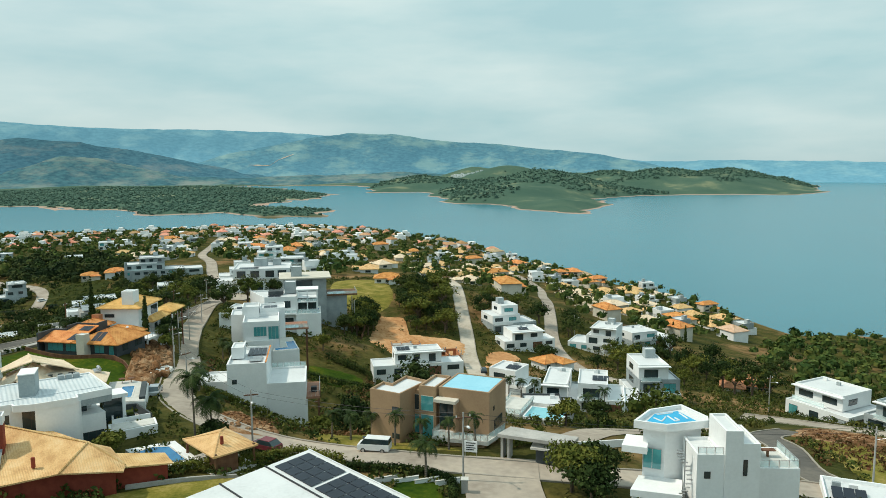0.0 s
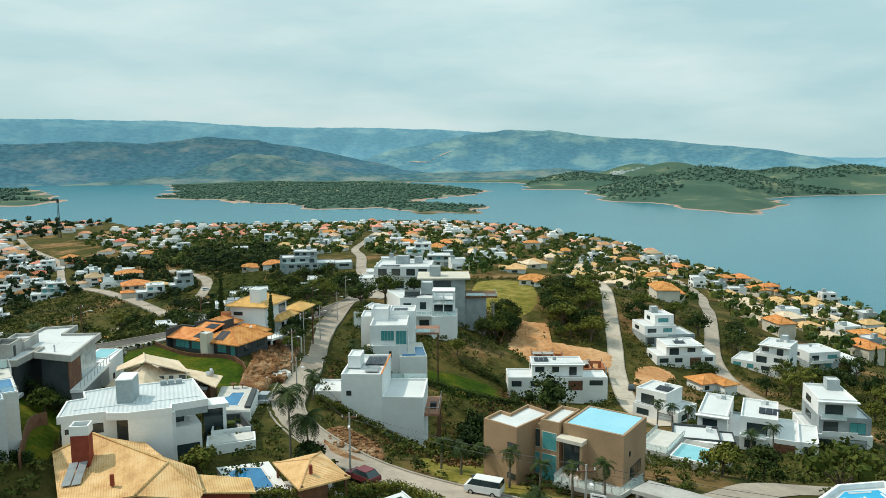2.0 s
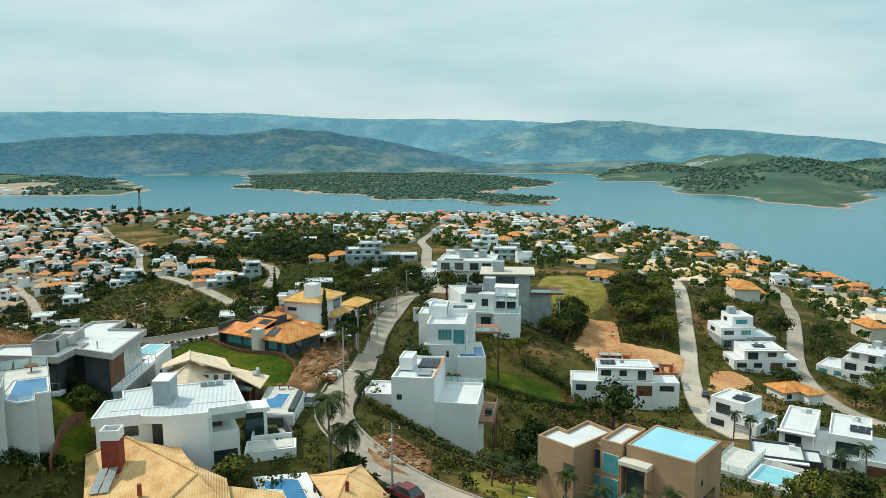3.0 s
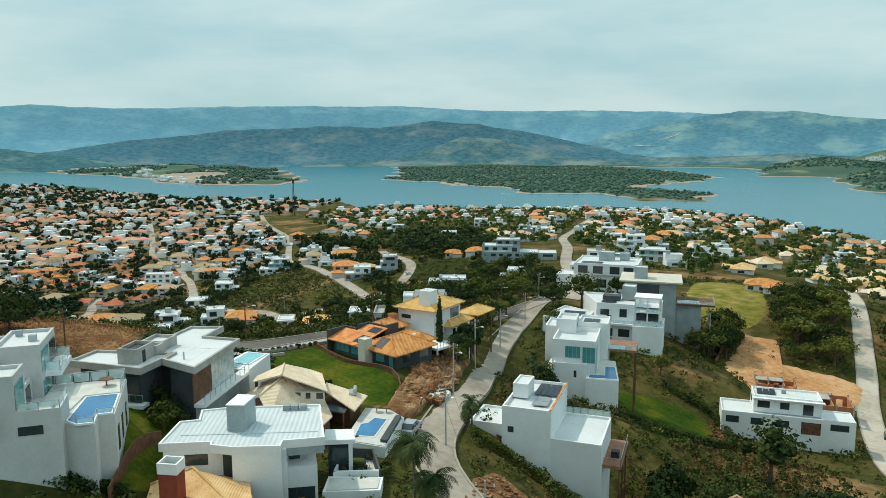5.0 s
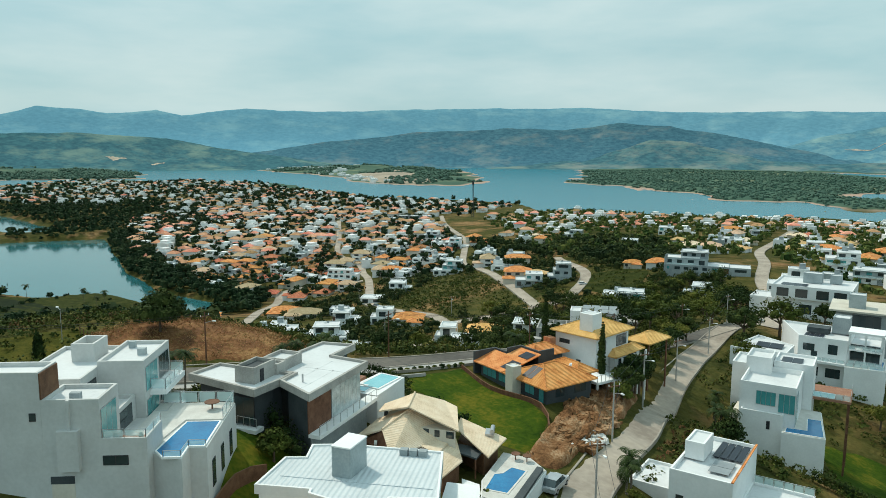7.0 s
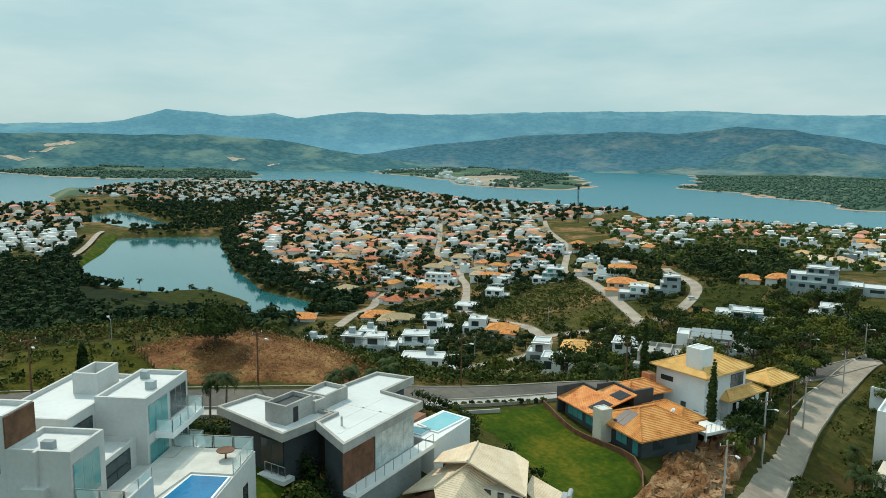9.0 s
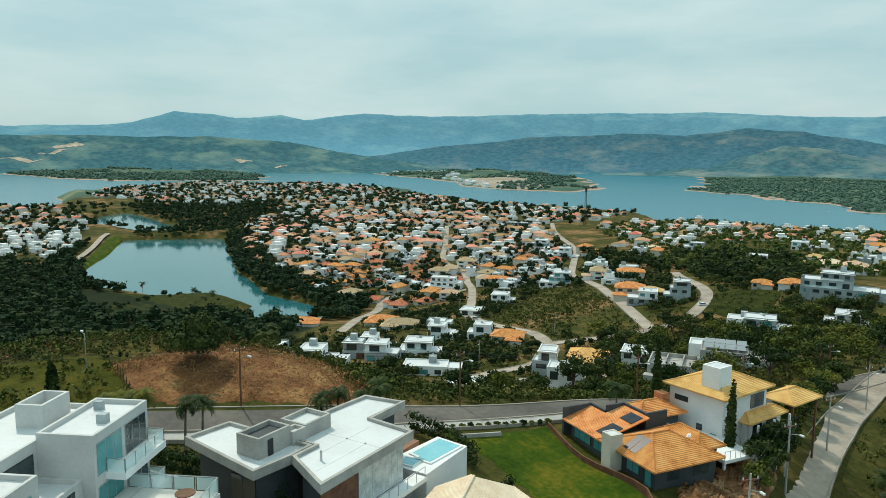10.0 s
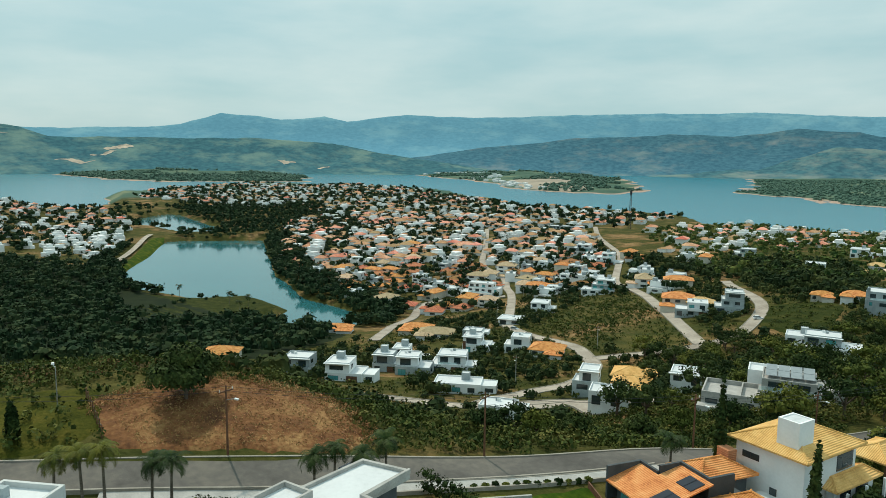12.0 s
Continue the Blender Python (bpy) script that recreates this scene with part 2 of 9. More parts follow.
M["car_white"] = surface("white_car_paint", [(0.72, 0.72, 0.72), (0.78, 0.78, 0.78)], 1, 0.25)
M["rubber"] = surface("black_rubber", [(0.015, 0.015, 0.015), (0.03, 0.03, 0.03)], 3, 0.8)


def water_material():
    m = surface("lake_water", [(0.003, 0.138, 0.190), (0.006, 0.166, 0.222)], 0.004, 0.24, spec=0.52)
    n, l = m.node_tree.nodes, m.node_tree.links
    nb, bb, tc = n.new("ShaderNodeTexNoise"), n.new("ShaderNodeBump"), n.new("ShaderNodeTexCoord")
    nb.inputs["Scale"].default_value, nb.inputs["Detail"].default_value = 0.25, 5.0
    bb.inputs["Strength"].default_value, bb.inputs["Distance"].default_value = 0.4, 0.014
    l.new(tc.outputs["Object"], nb.inputs["Vector"])
    l.new(nb.outputs["Fac"], bb.inputs["Height"])
    l.new(bb.outputs["Normal"], n["Principled BSDF"].inputs["Normal"])
    return m


M["lake"] = water_material()
M["calm"] = surface("calm_small_lake_water", [(0.026, 0.125, 0.138), (0.036, 0.148, 0.160)], 0.01, 0.10, spec=0.5)
M["brush"] = surface("dry_brown_brush", [(0.07, 0.05, 0.022), (0.20, 0.11, 0.045)], 0.3, 0.9, vary=0.4, spec=0.1, island=True)


def land_material():
    """Scrub, dry grass and red earth, mixed by noise; bare earth along the waterline and on steep cuts."""
    m = bpy.data.materials.new("scrub_and_earth")
    m.use_nodes = True
    n, l = m.node_tree.nodes, m.node_tree.links
    b = n["Principled BSDF"]
    b.inputs["Roughness"].default_value, b.inputs["Specular IOR Level"].default_value = 0.95, 0.05
    tc = n.new("ShaderNodeTexCoord")

    def noise_node(scale, detail=6.0, rough=0.6):
        t = n.new("ShaderNodeTexNoise")
        t.inputs["Scale"].default_value, t.inputs["Detail"].default_value, t.inputs["Roughness"].default_value = scale, detail, rough
        l.new(tc.outputs["Object"], t.inputs["Vector"])
        return t.outputs["Fac"]

    def ramp_node(fac, stops):
        r = n.new("ShaderNodeValToRGB")
        e = r.color_ramp.elements
        e[0].position, e[0].color = stops[0][0], (*stops[0][1], 1)
        e[1].position, e[1].color = stops[-1][0], (*stops[-1][1], 1)
        for p, c in stops[1:-1]:
            x = e.new(p)
            x.color = (*c, 1)
        l.new(fac, r.inputs["Fac"])
        return r.outputs["Color"]

    def mix(fac, a, c):
        x = n.new("ShaderNodeMix")
        x.data_type = "RGBA"
        l.new(fac, x.inputs["Factor"])
        l.new(a, x.inputs["A"])
        l.new(c, x.inputs["B"])
        return x.outputs["Result"]

    green = ramp_node(noise_node(0.09), [(0.3, (0.022, 0.030, 0.007)), (0.5, (0.062, 0.056, 0.013)), (0.70, (0.17, 0.118, 0.038))])
    fine = ramp_node(noise_node(0.9), [(0.3, (0.018, 0.03, 0.008)), (0.7, (0.10, 0.10, 0.03))])
    earth = ramp_node(noise_node(0.3), [(0.3, (0.20, 0.10, 0.045)), (0.55, (0.33, 0.19, 0.09)), (0.75, (0.42, 0.30, 0.17))])
    where = ramp_node(noise_node(0.022, 8.0, 0.65), [(0.52, (0, 0, 0)), (0.65, (0.85, 0.85, 0.85))])
    blend = n.new("ShaderNodeMix")
    blend.data_type = "RGBA"
    blend.inputs["Factor"].default_value = 0.4
    l.new(green, blend.inputs["A"])
    l.new(fine, blend.inputs["B"])
    col = mix(where, blend.outputs["Result"], earth)
    geo, sep = n.new("ShaderNodeNewGeometry"), n.new("ShaderNodeSeparateXYZ")
    l.new(geo.outputs["Position"], sep.inputs[0])
    shore = n.new("ShaderNodeMapRange")
    shore.inputs["From Min"].default_value, shore.inputs["From Max"].default_value = 0.7, 1.6
    shore.inputs["To Min"].default_value, shore.inputs["To Max"].default_value = 0.8, 0.0
    l.new(sep.outputs["Z"], shore.inputs["Value"])
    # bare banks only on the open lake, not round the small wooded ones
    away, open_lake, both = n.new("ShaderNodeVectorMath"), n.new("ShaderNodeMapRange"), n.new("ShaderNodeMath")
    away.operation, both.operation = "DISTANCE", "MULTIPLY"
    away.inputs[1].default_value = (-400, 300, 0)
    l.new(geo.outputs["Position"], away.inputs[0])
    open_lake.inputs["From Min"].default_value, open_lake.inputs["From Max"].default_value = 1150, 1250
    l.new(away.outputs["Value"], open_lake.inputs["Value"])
    l.new(shore.outputs["Result"], both.inputs[0])
    l.new(open_lake.outputs["Result"], both.inputs[1])
    # far woods and pasture, with distance haze mixed into the colours
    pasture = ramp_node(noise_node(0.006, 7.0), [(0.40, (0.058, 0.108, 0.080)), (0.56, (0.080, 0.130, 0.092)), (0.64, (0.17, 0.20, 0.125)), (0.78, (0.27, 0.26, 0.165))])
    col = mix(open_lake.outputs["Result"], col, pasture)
    sand = n.new("ShaderNodeRGB")
    sand.outputs[0].default_value = (0.50, 0.33, 0.26, 1)
    col = mix(both.outputs[0], col, sand.outputs[0])
    l.new(col, b.inputs["Base Color"])
    nb, bb = n.new("ShaderNodeTexNoise"), n.new("ShaderNodeBump")
    nb.inputs["Scale"].default_value, nb.inputs["Detail"].default_value = 0.7, 8.0
    bb.inputs["Strength"].default_value, bb.inputs["Distance"].default_value = 1.0, 0.6
    l.new(tc.outputs["Object"], nb.inputs["Vector"])
    l.new(nb.outputs["Fac"], bb.inputs["Height"])
    l.new(bb.outputs["Normal"], b.inputs["Normal"])
    return m


M["land"] = land_material()


def hill_material(name, forest, pasture, glow, open_land=0.5, mist=0.35, bare=None, grain=0.6):
    """Hills many kilometres off: woods and pasture, with the haze of bright air painted in as a faint glow that
    thickens towards the foot.
    """
    m = bpy.data.materials.new(name)
    m.use_nodes = True
    n, l = m.node_tree.nodes, m.node_tree.links
    b = n["Principled BSDF"]
    b.inputs["Roughness"].default_value, b.inputs["Specular IOR Level"].default_value = 1.0, 0.0
    tc, stretch = n.new("ShaderNodeTexCoord"), n.new("ShaderNodeMapping")
    stretch.inputs["Scale"].default_value = (1.0, 1.0, 3.0)
    l.new(tc.outputs["Object"], stretch.inputs["Vector"])

    def noise_node(scale, detail, rough):
        t = n.new("ShaderNodeTexNoise")
        t.inputs["Scale"].default_value, t.inputs["Detail"].default_value, t.inputs["Roughness"].default_value = scale, detail, rough
        l.new(stretch.outputs["Vector"], t.inputs["Vector"])
        return t.outputs["Fac"]

    def ramp_node(fac, stops):
        r = n.new("ShaderNodeValToRGB")
        e = r.color_ramp.elements
        e[0].position, e[0].color = stops[0][0], (*stops[0][1], 1)
        e[1].position, e[1].color = stops[-1][0], (*stops[-1][1], 1)
        for p, c in stops[1:-1]:
            x = e.new(p)
            x.color = (*c, 1)
        l.new(fac, r.inputs["Fac"])
        return r.outputs["Color"]
    wood = ramp_node(noise_node(0.035, 3.0, 0.6), [(0.36, tuple((1 - grain) * c for c in forest)), (0.64, tuple((1 + grain) * c for c in forest))])
    field = ramp_node(noise_node(0.011, 5.0, 0.6), [(0.35, pasture), (0.66, bare or tuple(1.3 * c for c in pasture))])
    where = ramp_node(noise_node(0.0048, 9.0, 0.66), [(open_land - 0.02, (0, 0, 0)), (open_land + 0.14, (0.85, 0.85, 0.85))])
    mix = n.new("ShaderNodeMix")
    mix.data_type = "RGBA"
    l.new(where, mix.inputs["Factor"])
    l.new(wood, mix.inputs["A"])
    l.new(field, mix.inputs["B"])
    l.new(mix.outputs["Result"], b.inputs["Base Color"])
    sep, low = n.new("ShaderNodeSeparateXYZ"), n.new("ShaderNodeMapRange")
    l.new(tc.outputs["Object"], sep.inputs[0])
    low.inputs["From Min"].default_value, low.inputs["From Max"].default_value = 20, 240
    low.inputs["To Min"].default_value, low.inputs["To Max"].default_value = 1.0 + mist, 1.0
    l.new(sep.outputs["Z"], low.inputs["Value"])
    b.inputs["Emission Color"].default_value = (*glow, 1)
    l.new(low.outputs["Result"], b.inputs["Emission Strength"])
    return m


# bluer base colours and stronger glow stand in for thicker haze farther off
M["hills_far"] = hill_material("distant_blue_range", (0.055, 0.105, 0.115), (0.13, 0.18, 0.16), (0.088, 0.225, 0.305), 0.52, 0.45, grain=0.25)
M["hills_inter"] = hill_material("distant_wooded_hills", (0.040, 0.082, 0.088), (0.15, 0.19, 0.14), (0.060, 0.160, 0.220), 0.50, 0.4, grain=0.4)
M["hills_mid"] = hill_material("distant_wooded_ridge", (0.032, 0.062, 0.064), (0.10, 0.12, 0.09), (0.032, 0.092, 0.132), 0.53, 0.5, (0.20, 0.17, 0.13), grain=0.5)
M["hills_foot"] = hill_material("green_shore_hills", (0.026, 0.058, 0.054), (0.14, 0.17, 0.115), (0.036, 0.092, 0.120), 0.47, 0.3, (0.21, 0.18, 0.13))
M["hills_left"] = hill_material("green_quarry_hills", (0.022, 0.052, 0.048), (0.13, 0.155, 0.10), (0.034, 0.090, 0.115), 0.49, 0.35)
M["dry_slope"] = surface("burnt_grass_and_soil", [(0.095, 0.037, 0.014), (0.19, 0.080, 0.028), (0.33, 0.185, 0.072)], 0.22, 0.95, 0.3, 1.2, detail=8)
# distance haze is mixed into this leaf colour, so far woods read bluish
M["leaf_island"] = surface("haze_tinted_crowns", [(0.058, 0.112, 0.085), (0.088, 0.148, 0.108)], 0.006, 0.9, vary=0.15, spec=0.1, island=True)

# ---- building tools ----
class Solid:
    """Faces gathered into one mesh."""

    def __init__(self):
        self.v, self.f = [], []

    def face(self, *pts):
        k = len(self.v)
        self.v += [tuple(p) for p in pts]
        self.f.append(tuple(range(k, k + len(pts))))
        return self

    def prism(self, poly, z0, z1, bottom=True, top=True):
        """An upright prism over a plan polygon, anticlockwise."""
        k, n = len(self.v), len(poly)
        self.v += [(x, y, z0) for x, y in poly] + [(x, y, z1) for x, y in poly]
        self.f += [(k + i, k + (i + 1) % n, k + n + (i + 1) % n, k + n + i) for i in range(n)]
        if bottom:
            self.f.append(tuple(k + i for i in reversed(range(n))))
        if top:
            self.f.append(tuple(k + n + i for i in range(n)))
        return self

    def box(self, x0, y0, z0, x1, y1, z1):
        return self.prism([(x0, y0), (x1, y0), (x1, y1), (x0, y1)], z0, z1)

    def tube(self, a, b, r0, r1=None, n=8):
        """A round bar from a to b."""
        a, b, r1 = Vector(a), Vector(b), r0 if r1 is None else r1
        d = (b - a).normalized()
        u = d.orthogonal().normalized()
        w = d.cross(u)
        k = len(self.v)
        for p, r in ((a, r0), (b, r1)):
            self.v += [tuple(p + r * (math.cos(i * math.tau / n) * u + math.sin(i * math.tau / n) * w)) for i in range(n)]
        self.f += [(k + i, k + (i + 1) % n, k + n + (i + 1) % n, k + n + i) for i in range(n)]
        self.f += [tuple(k + i for i in reversed(range(n))), tuple(k + n + i for i in range(n))]
        return self

    def mesh(self, name, mat, smooth=False):
        me = bpy.data.meshes.new(name)
        me.from_pydata(self.v, [], self.f)
        me.materials.append(mat)
        if smooth:
            me.polygons.foreach_set("use_smooth", [True] * len(me.polygons))
        return me


def part(name, solid, mat, parent, label="", smooth=False):
    me = solid if isinstance(solid, bpy.types.Mesh) else solid.mesh(name, mat, smooth)
    ob = new(name, me)
    ob.parent = parent
    if label:
        ob["label"] = label
    return ob


def thing(name, label, category, m=None, group="", kind=""):
    ob = tagged(new(name), label, category, group, kind)
    ob.empty_display_size = 0.5
    if m is not None:
        ob.matrix_world = m
    return ob


def zg(x, y):
    return float(ground_height(x, y)[0])


def at(x, y, rot=0.0, z=None):
    return pose(x, y, zg(x, y) if z is None else z, 0, 0, rot)

# ---- ground form ----
SPOTS = [(0, 0, 80), (-60, 40, 79), (60, 20, 76), (-11, 86, 73), (-36, 85, 73.5), (25, 75, 72), (58, 108, 66), (110, 60, 66),
         (-56, 92, 73), (-80, 128, 74.7), (-70, 123, 74.0), (-64.5, 126.5, 74.3), (-61, 122, 73.6), (-75, 80, 80), (-65, 66.5, 81.2), (-67, 64, 82), (-67, 82, 80.3), (-61.5, 76, 79), (-73, 86, 79.8), (-80, 90, 79), (-70, 91, 77.6), (-63, 85, 76.8), (-58, 79, 76.3), (-86, 96, 76.8), (-72, 112, 75), (-105.4, 77.1, 79), (-103, 85.5, 78.3), (-100.4, 93, 77.7), (-96.4, 103.8, 77), (-91.8, 116.2, 76.2), (-88, 129.8, 75.2), (-86, 141.2, 74.4), (-84, 152.5, 72.8), (-112, 86, 80.2), (-76, 140, 74.2), (-67, 140, 73.2), (-68, 146, 72.4), (-56, 136.5, 70.5), (-51.6, 122.6, 71.8), (-47.6, 112, 72.4), (-62, 151, 68.1), (-68, 166, 66.2), (-77, 158, 71), (-60, 150, 68),
         (-42, 134, 66), (-30, 134, 58), (-10, 140, 58), (5, 110, 69)]
SLOPES = [(12, 136, 59), (34, 170, 53), (-28, 190, 50), (-45, 165, 60), (-67, 226, 62.5), (-56, 213.5, 58.5), (-45, 216, 56.3), (-41, 160, 61.2), (-45, 240, 52.5), (-85, 265, 61), (-5, 319, 53),
          (17, 249, 42), (54, 272, 36), (-183, 417, 50), (-145, 308, 44), (-150, 160, 50), (-135, 92, 80), (-112, 122, 74), (-125, 150, 61), (-93, 150, 71), (-93, 166, 68.5), (-118, 104, 80), (-230, 190, 36), (-188, 235, 40)]
LOWS = [(-230, 360, 42), (-434, 290, 5), (-429, 352, 8), (-350, 120, 22), (-330, 308, 22), (-700, 500, 12), (-1200, 700, 12), (-300, 700, 34),
        (-380, 1050, 12), (-130, 800, 26), (0, 600, 22), (120, 450, 14), (180, 380, 8), (220, 200, 25), (-600, 60, 8), (-800, 850, 16),
        (-600, 700, 24), (-150, 560, 40), (300, 0, 40), (-300, -200, 60), (0, -300, 80), (400, -400, 40), (-1000, 100, 6)]
spots = np.array(SPOTS + SLOPES + LOWS, float)
REACH = 18.0


def spread(a, b):
    return np.sqrt(((a[:, None, :2] - b[None, :, :2]) ** 2).sum(-1) + REACH ** 2)


weights = np.linalg.solve(spread(spots, spots), spots[:, 2] - 30)

TOWN = [(260, 430), (195, 440), (175, 500), (150, 560), (118, 620), (80, 680), (30, 770), (-30, 880), (-85, 990), (-160, 1090), (-270, 1200),
        (-390, 1210), (-470, 1100), (-540, 930), (-650, 930), (-830, 1040), (-1000, 990), (-1180, 960), (-1450, 1050), (-1750, 1080), (-2000, 1040),
        (-2150, 860), (-2200, 620), (-2050, 420), (-1800, 275), (-1640, 262), (-1500, 226), (-1400, 200), (-1378, 175), (-1400, 145), (-1500, 112), (-1800, 90), (-2100, -100), (-1900, -400), (-1500, -1500), (1500, -1500), (900, 100), (420, 380)]
COVE = [(-944, 240), (-904, 351), (-741, 304), (-642, 276), (-535, 267), (-491, 275), (-462, 282), (-425, 262), (-425, 240), (-470, 214), (-505, 239),
        (-555, 228), (-565, 192), (-596, 178), (-640, 158), (-703, 160), (-798, 193)]
COVE_UPPER = [(-1347, 322), (-1184, 332), (-1072, 332), (-985, 312), (-1000, 275), (-1043, 262), (-1126, 240), (-1262, 252)]
ISLAND = [(-2150, 3000), (-2300, 3500), (-1500, 3700), (-913, 3300), (-524, 2573), (-475, 2303), (-565, 2166), (-543, 1833), (-315, 1706), (-285, 1580), (-336, 1505),
          (-460, 1440), (-581, 1610), (-727, 1540), (-830, 1660), (-1066, 1800), (-1437, 1953), (-1600, 2300)]
HEADLAND = [(-500, 3500), (-393, 2750), (-197, 2797), (-55, 2000), (86, 1853), (179, 1560), (239, 1545), (310, 1753), (386, 2221), (519, 2405), (869, 2465),
            (1049, 2452), (1254, 2674), (1600, 3500), (1200, 4300), (-300, 4300)]
PROMONTORY = [(-3110, 1767), (-2331, 1648), (-1751, 1400), (-1582, 1450), (-1450, 1560), (-1700, 1850), (-2300, 2400), (-3000, 2698), (-3700, 2600)]
PLAIN = [(-1500, 3500), (-900, 3650), (-420, 3480), (-150, 3560), (350, 3500), (1500, 3900), (1600, 4500), (-1800, 4500)]
SPIT = [(-2927, 380), (-2661, 565), (-2528, 986), (-2900, 1160), (-4000, 1250), (-4300, 600), (-4000, 200)]


def inside(px, py, poly, rough=0.0):
    """Distance to a shoreline, positive on land."""
    d = np.full(px.shape, 1e9)
    sign = np.zeros(px.shape, bool)
    n = len(poly)
    for i in range(n):
        (ax, ay), (bx, by) = poly[i], poly[(i + 1) % n]
        ex, ey = bx - ax, by - ay
        f = np.clip(((px - ax) * ex + (py - ay) * ey) / (ex * ex + ey * ey), 0, 1)
        d = np.minimum(d, np.hypot(px - ax - f * ex, py - ay - f * ey))
        cross = ((ay > py) != (by > py)) & (px < ex * (py - ay) / (ey if ey else 1e-9) + ax)
        sign ^= cross
    d = np.where(sign, d, -d)
    if rough:
        d = d + rough * (np.sin(px / 37 + 1.3) * np.sin(py / 31) + 0.6 * np.sin(px / 17 + py / 23) + 1.2 * np.sin(px / 90 - py / 71))
    return d


def bumps(px, py, s, seed=0.0):
    a = np.sin(px / s + seed) * np.cos(py / s * 1.13 + 2 * seed) + 0.5 * np.sin(px / s * 2.3 + py / s * 1.7 + seed) + 0.3 * np.cos(px / s * 3.1 - py / s * 4.1)
    return a


def ground_height(px, py):
    """Height of the land or of the lake bed at plan points."""
    px, py = np.atleast_1d(np.asarray(px, float)), np.atleast_1d(np.asarray(py, float))
    flat = np.stack([px.ravel(), py.ravel()], 1)
    z = np.concatenate([spread(c, spots) @ weights for c in np.array_split(flat, max(1, len(flat) // 20000))]).reshape(px.shape) + 30
    z = np.clip(z, 3, 95)
    away = np.hypot(px + 200, py - 300)
    z = np.where(away > 800, z + (12 + 4 * bumps(px, py, 120) - z) * np.clip((away - 800) / 400, 0, 1), z)
    edge = inside(px, py, TOWN, 6)
    edge = np.minimum(edge, -inside(px, py, COVE, 2))
    edge = np.minimum(edge, -inside(px, py, COVE_UPPER, 3))
    town = np.where(edge < 0, np.maximum(0.35 * edge, -8), np.minimum(z, 0.6 + 0.5 * edge))
    out = town
    for poly, top, rise, rough, s in ((ISLAND, 26, 0.09, 22, 210), (HEADLAND, 84, 0.5, 16, 260), (PROMONTORY, 26, 0.09, 14, 160), (SPIT, 24, 0.1, 20, 200), (PLAIN, 30, 0.06, 30, 260)):
        e = inside(px, py, poly, rough)
        h = np.where(e < 0, np.maximum(0.1 * e, -8), top * (1 - np.exp(-np.maximum(e, 0) * rise / top)) * ((0.75 + 0.25 * bumps(px, py, s, 1.0)) if top < 80 else (0.55 + 0.42 * bumps(px, py, s, 1.0))))
        out = np.maximum(out, h)
    return out

O = (-15.0, 40.0)
view = list(np.arange(-42, 104, 0.5))
rest = list(np.arange(104, 318, 3.0))
azimuths = np.radians(np.array(view + rest))
radii = np.concatenate([[0.01, 10, 20, 30], np.arange(36, 300, 2.2), np.arange(300, 700, 6), np.arange(700, 1500, 14), np.arange(1500, 4960, 50)])


def polar_sheet(name, azs, rs, closed, height):
    a, r = np.meshgrid(azs, rs, indexing="ij")
    px, py = O[0] - r * np.sin(a), O[1] + r * np.cos(a)
    pz = height(px, py, a, r)
    na, nr = a.shape
    idx = np.arange(na * nr).reshape(na, nr)
    nxt = np.roll(idx, -1, 0)
    q = np.stack([idx[:, :-1], nxt[:, :-1], nxt[:, 1:], idx[:, 1:]], -1)
    if not closed:
        q = q[:-1]
    q = q.reshape(-1, 4)[:, ::-1]
    me = bpy.data.meshes.new(name)
    me.vertices.add(na * nr)
    me.vertices.foreach_set("co", np.stack([px, py, pz], -1).ravel())
    me.loops.add(q.size)
    me.loops.foreach_set("vertex_index", q.ravel().astype(np.int32))
    me.polygons.add(len(q))
    me.polygons.foreach_set("loop_start", np.arange(0, q.size, 4, dtype=np.int32))
    me.update(calc_edges=True)
    me.polygons.foreach_set("use_smooth", np.ones(len(q), bool))
    return me


def land_height(px, py, a, r):
    return ground_height(px, py)


me = polar_sheet("ground", azimuths, radii, True, land_height)
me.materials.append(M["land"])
ground = tagged(new("ground", me), "hilly ground of scrub, dry grass and red earth", "ground", kind="structure")
lake = Solid()
lake.face((-4990, -4990, 0), (4990, -4990, 0), (4990, 4990, 0), (-4990, 4990, 0))
water = tagged(new("water", lake.mesh("water", M["lake"])), "wide calm blue-green lake water", "lake", kind="structure")


for name, label, poly, grow in (("water_cove", "calm small lake with mirrored trees", COVE, 22), ("water_basin", "calm upper basin beyond the bank", COVE_UPPER, 16)):
    q = np.array(poly, float)
    e = np.roll(q, -1, 0) - q
    e /= np.linalg.norm(e, axis=1, keepdims=True)
    turn = np.sign((q[:, 0] * np.roll(q[:, 1], -1) - q[:, 1] * np.roll(q[:, 0], -1)).sum())
    nrm = np.stack([e[:, 1], -e[:, 0]], 1) * turn
    out = nrm + np.roll(nrm, 1, 0)
    out /= np.linalg.norm(out, axis=1, keepdims=True)
    pts = [tuple(v) for v in (q + out * grow)[::int(turn)]]
    calm = Solid()
    calm.face(*[(px, py, 0.06) for px, py in pts])
    tagged(new(name, calm.mesh(name, M["calm"])), label, "lake", kind="structure")

slopes = {}


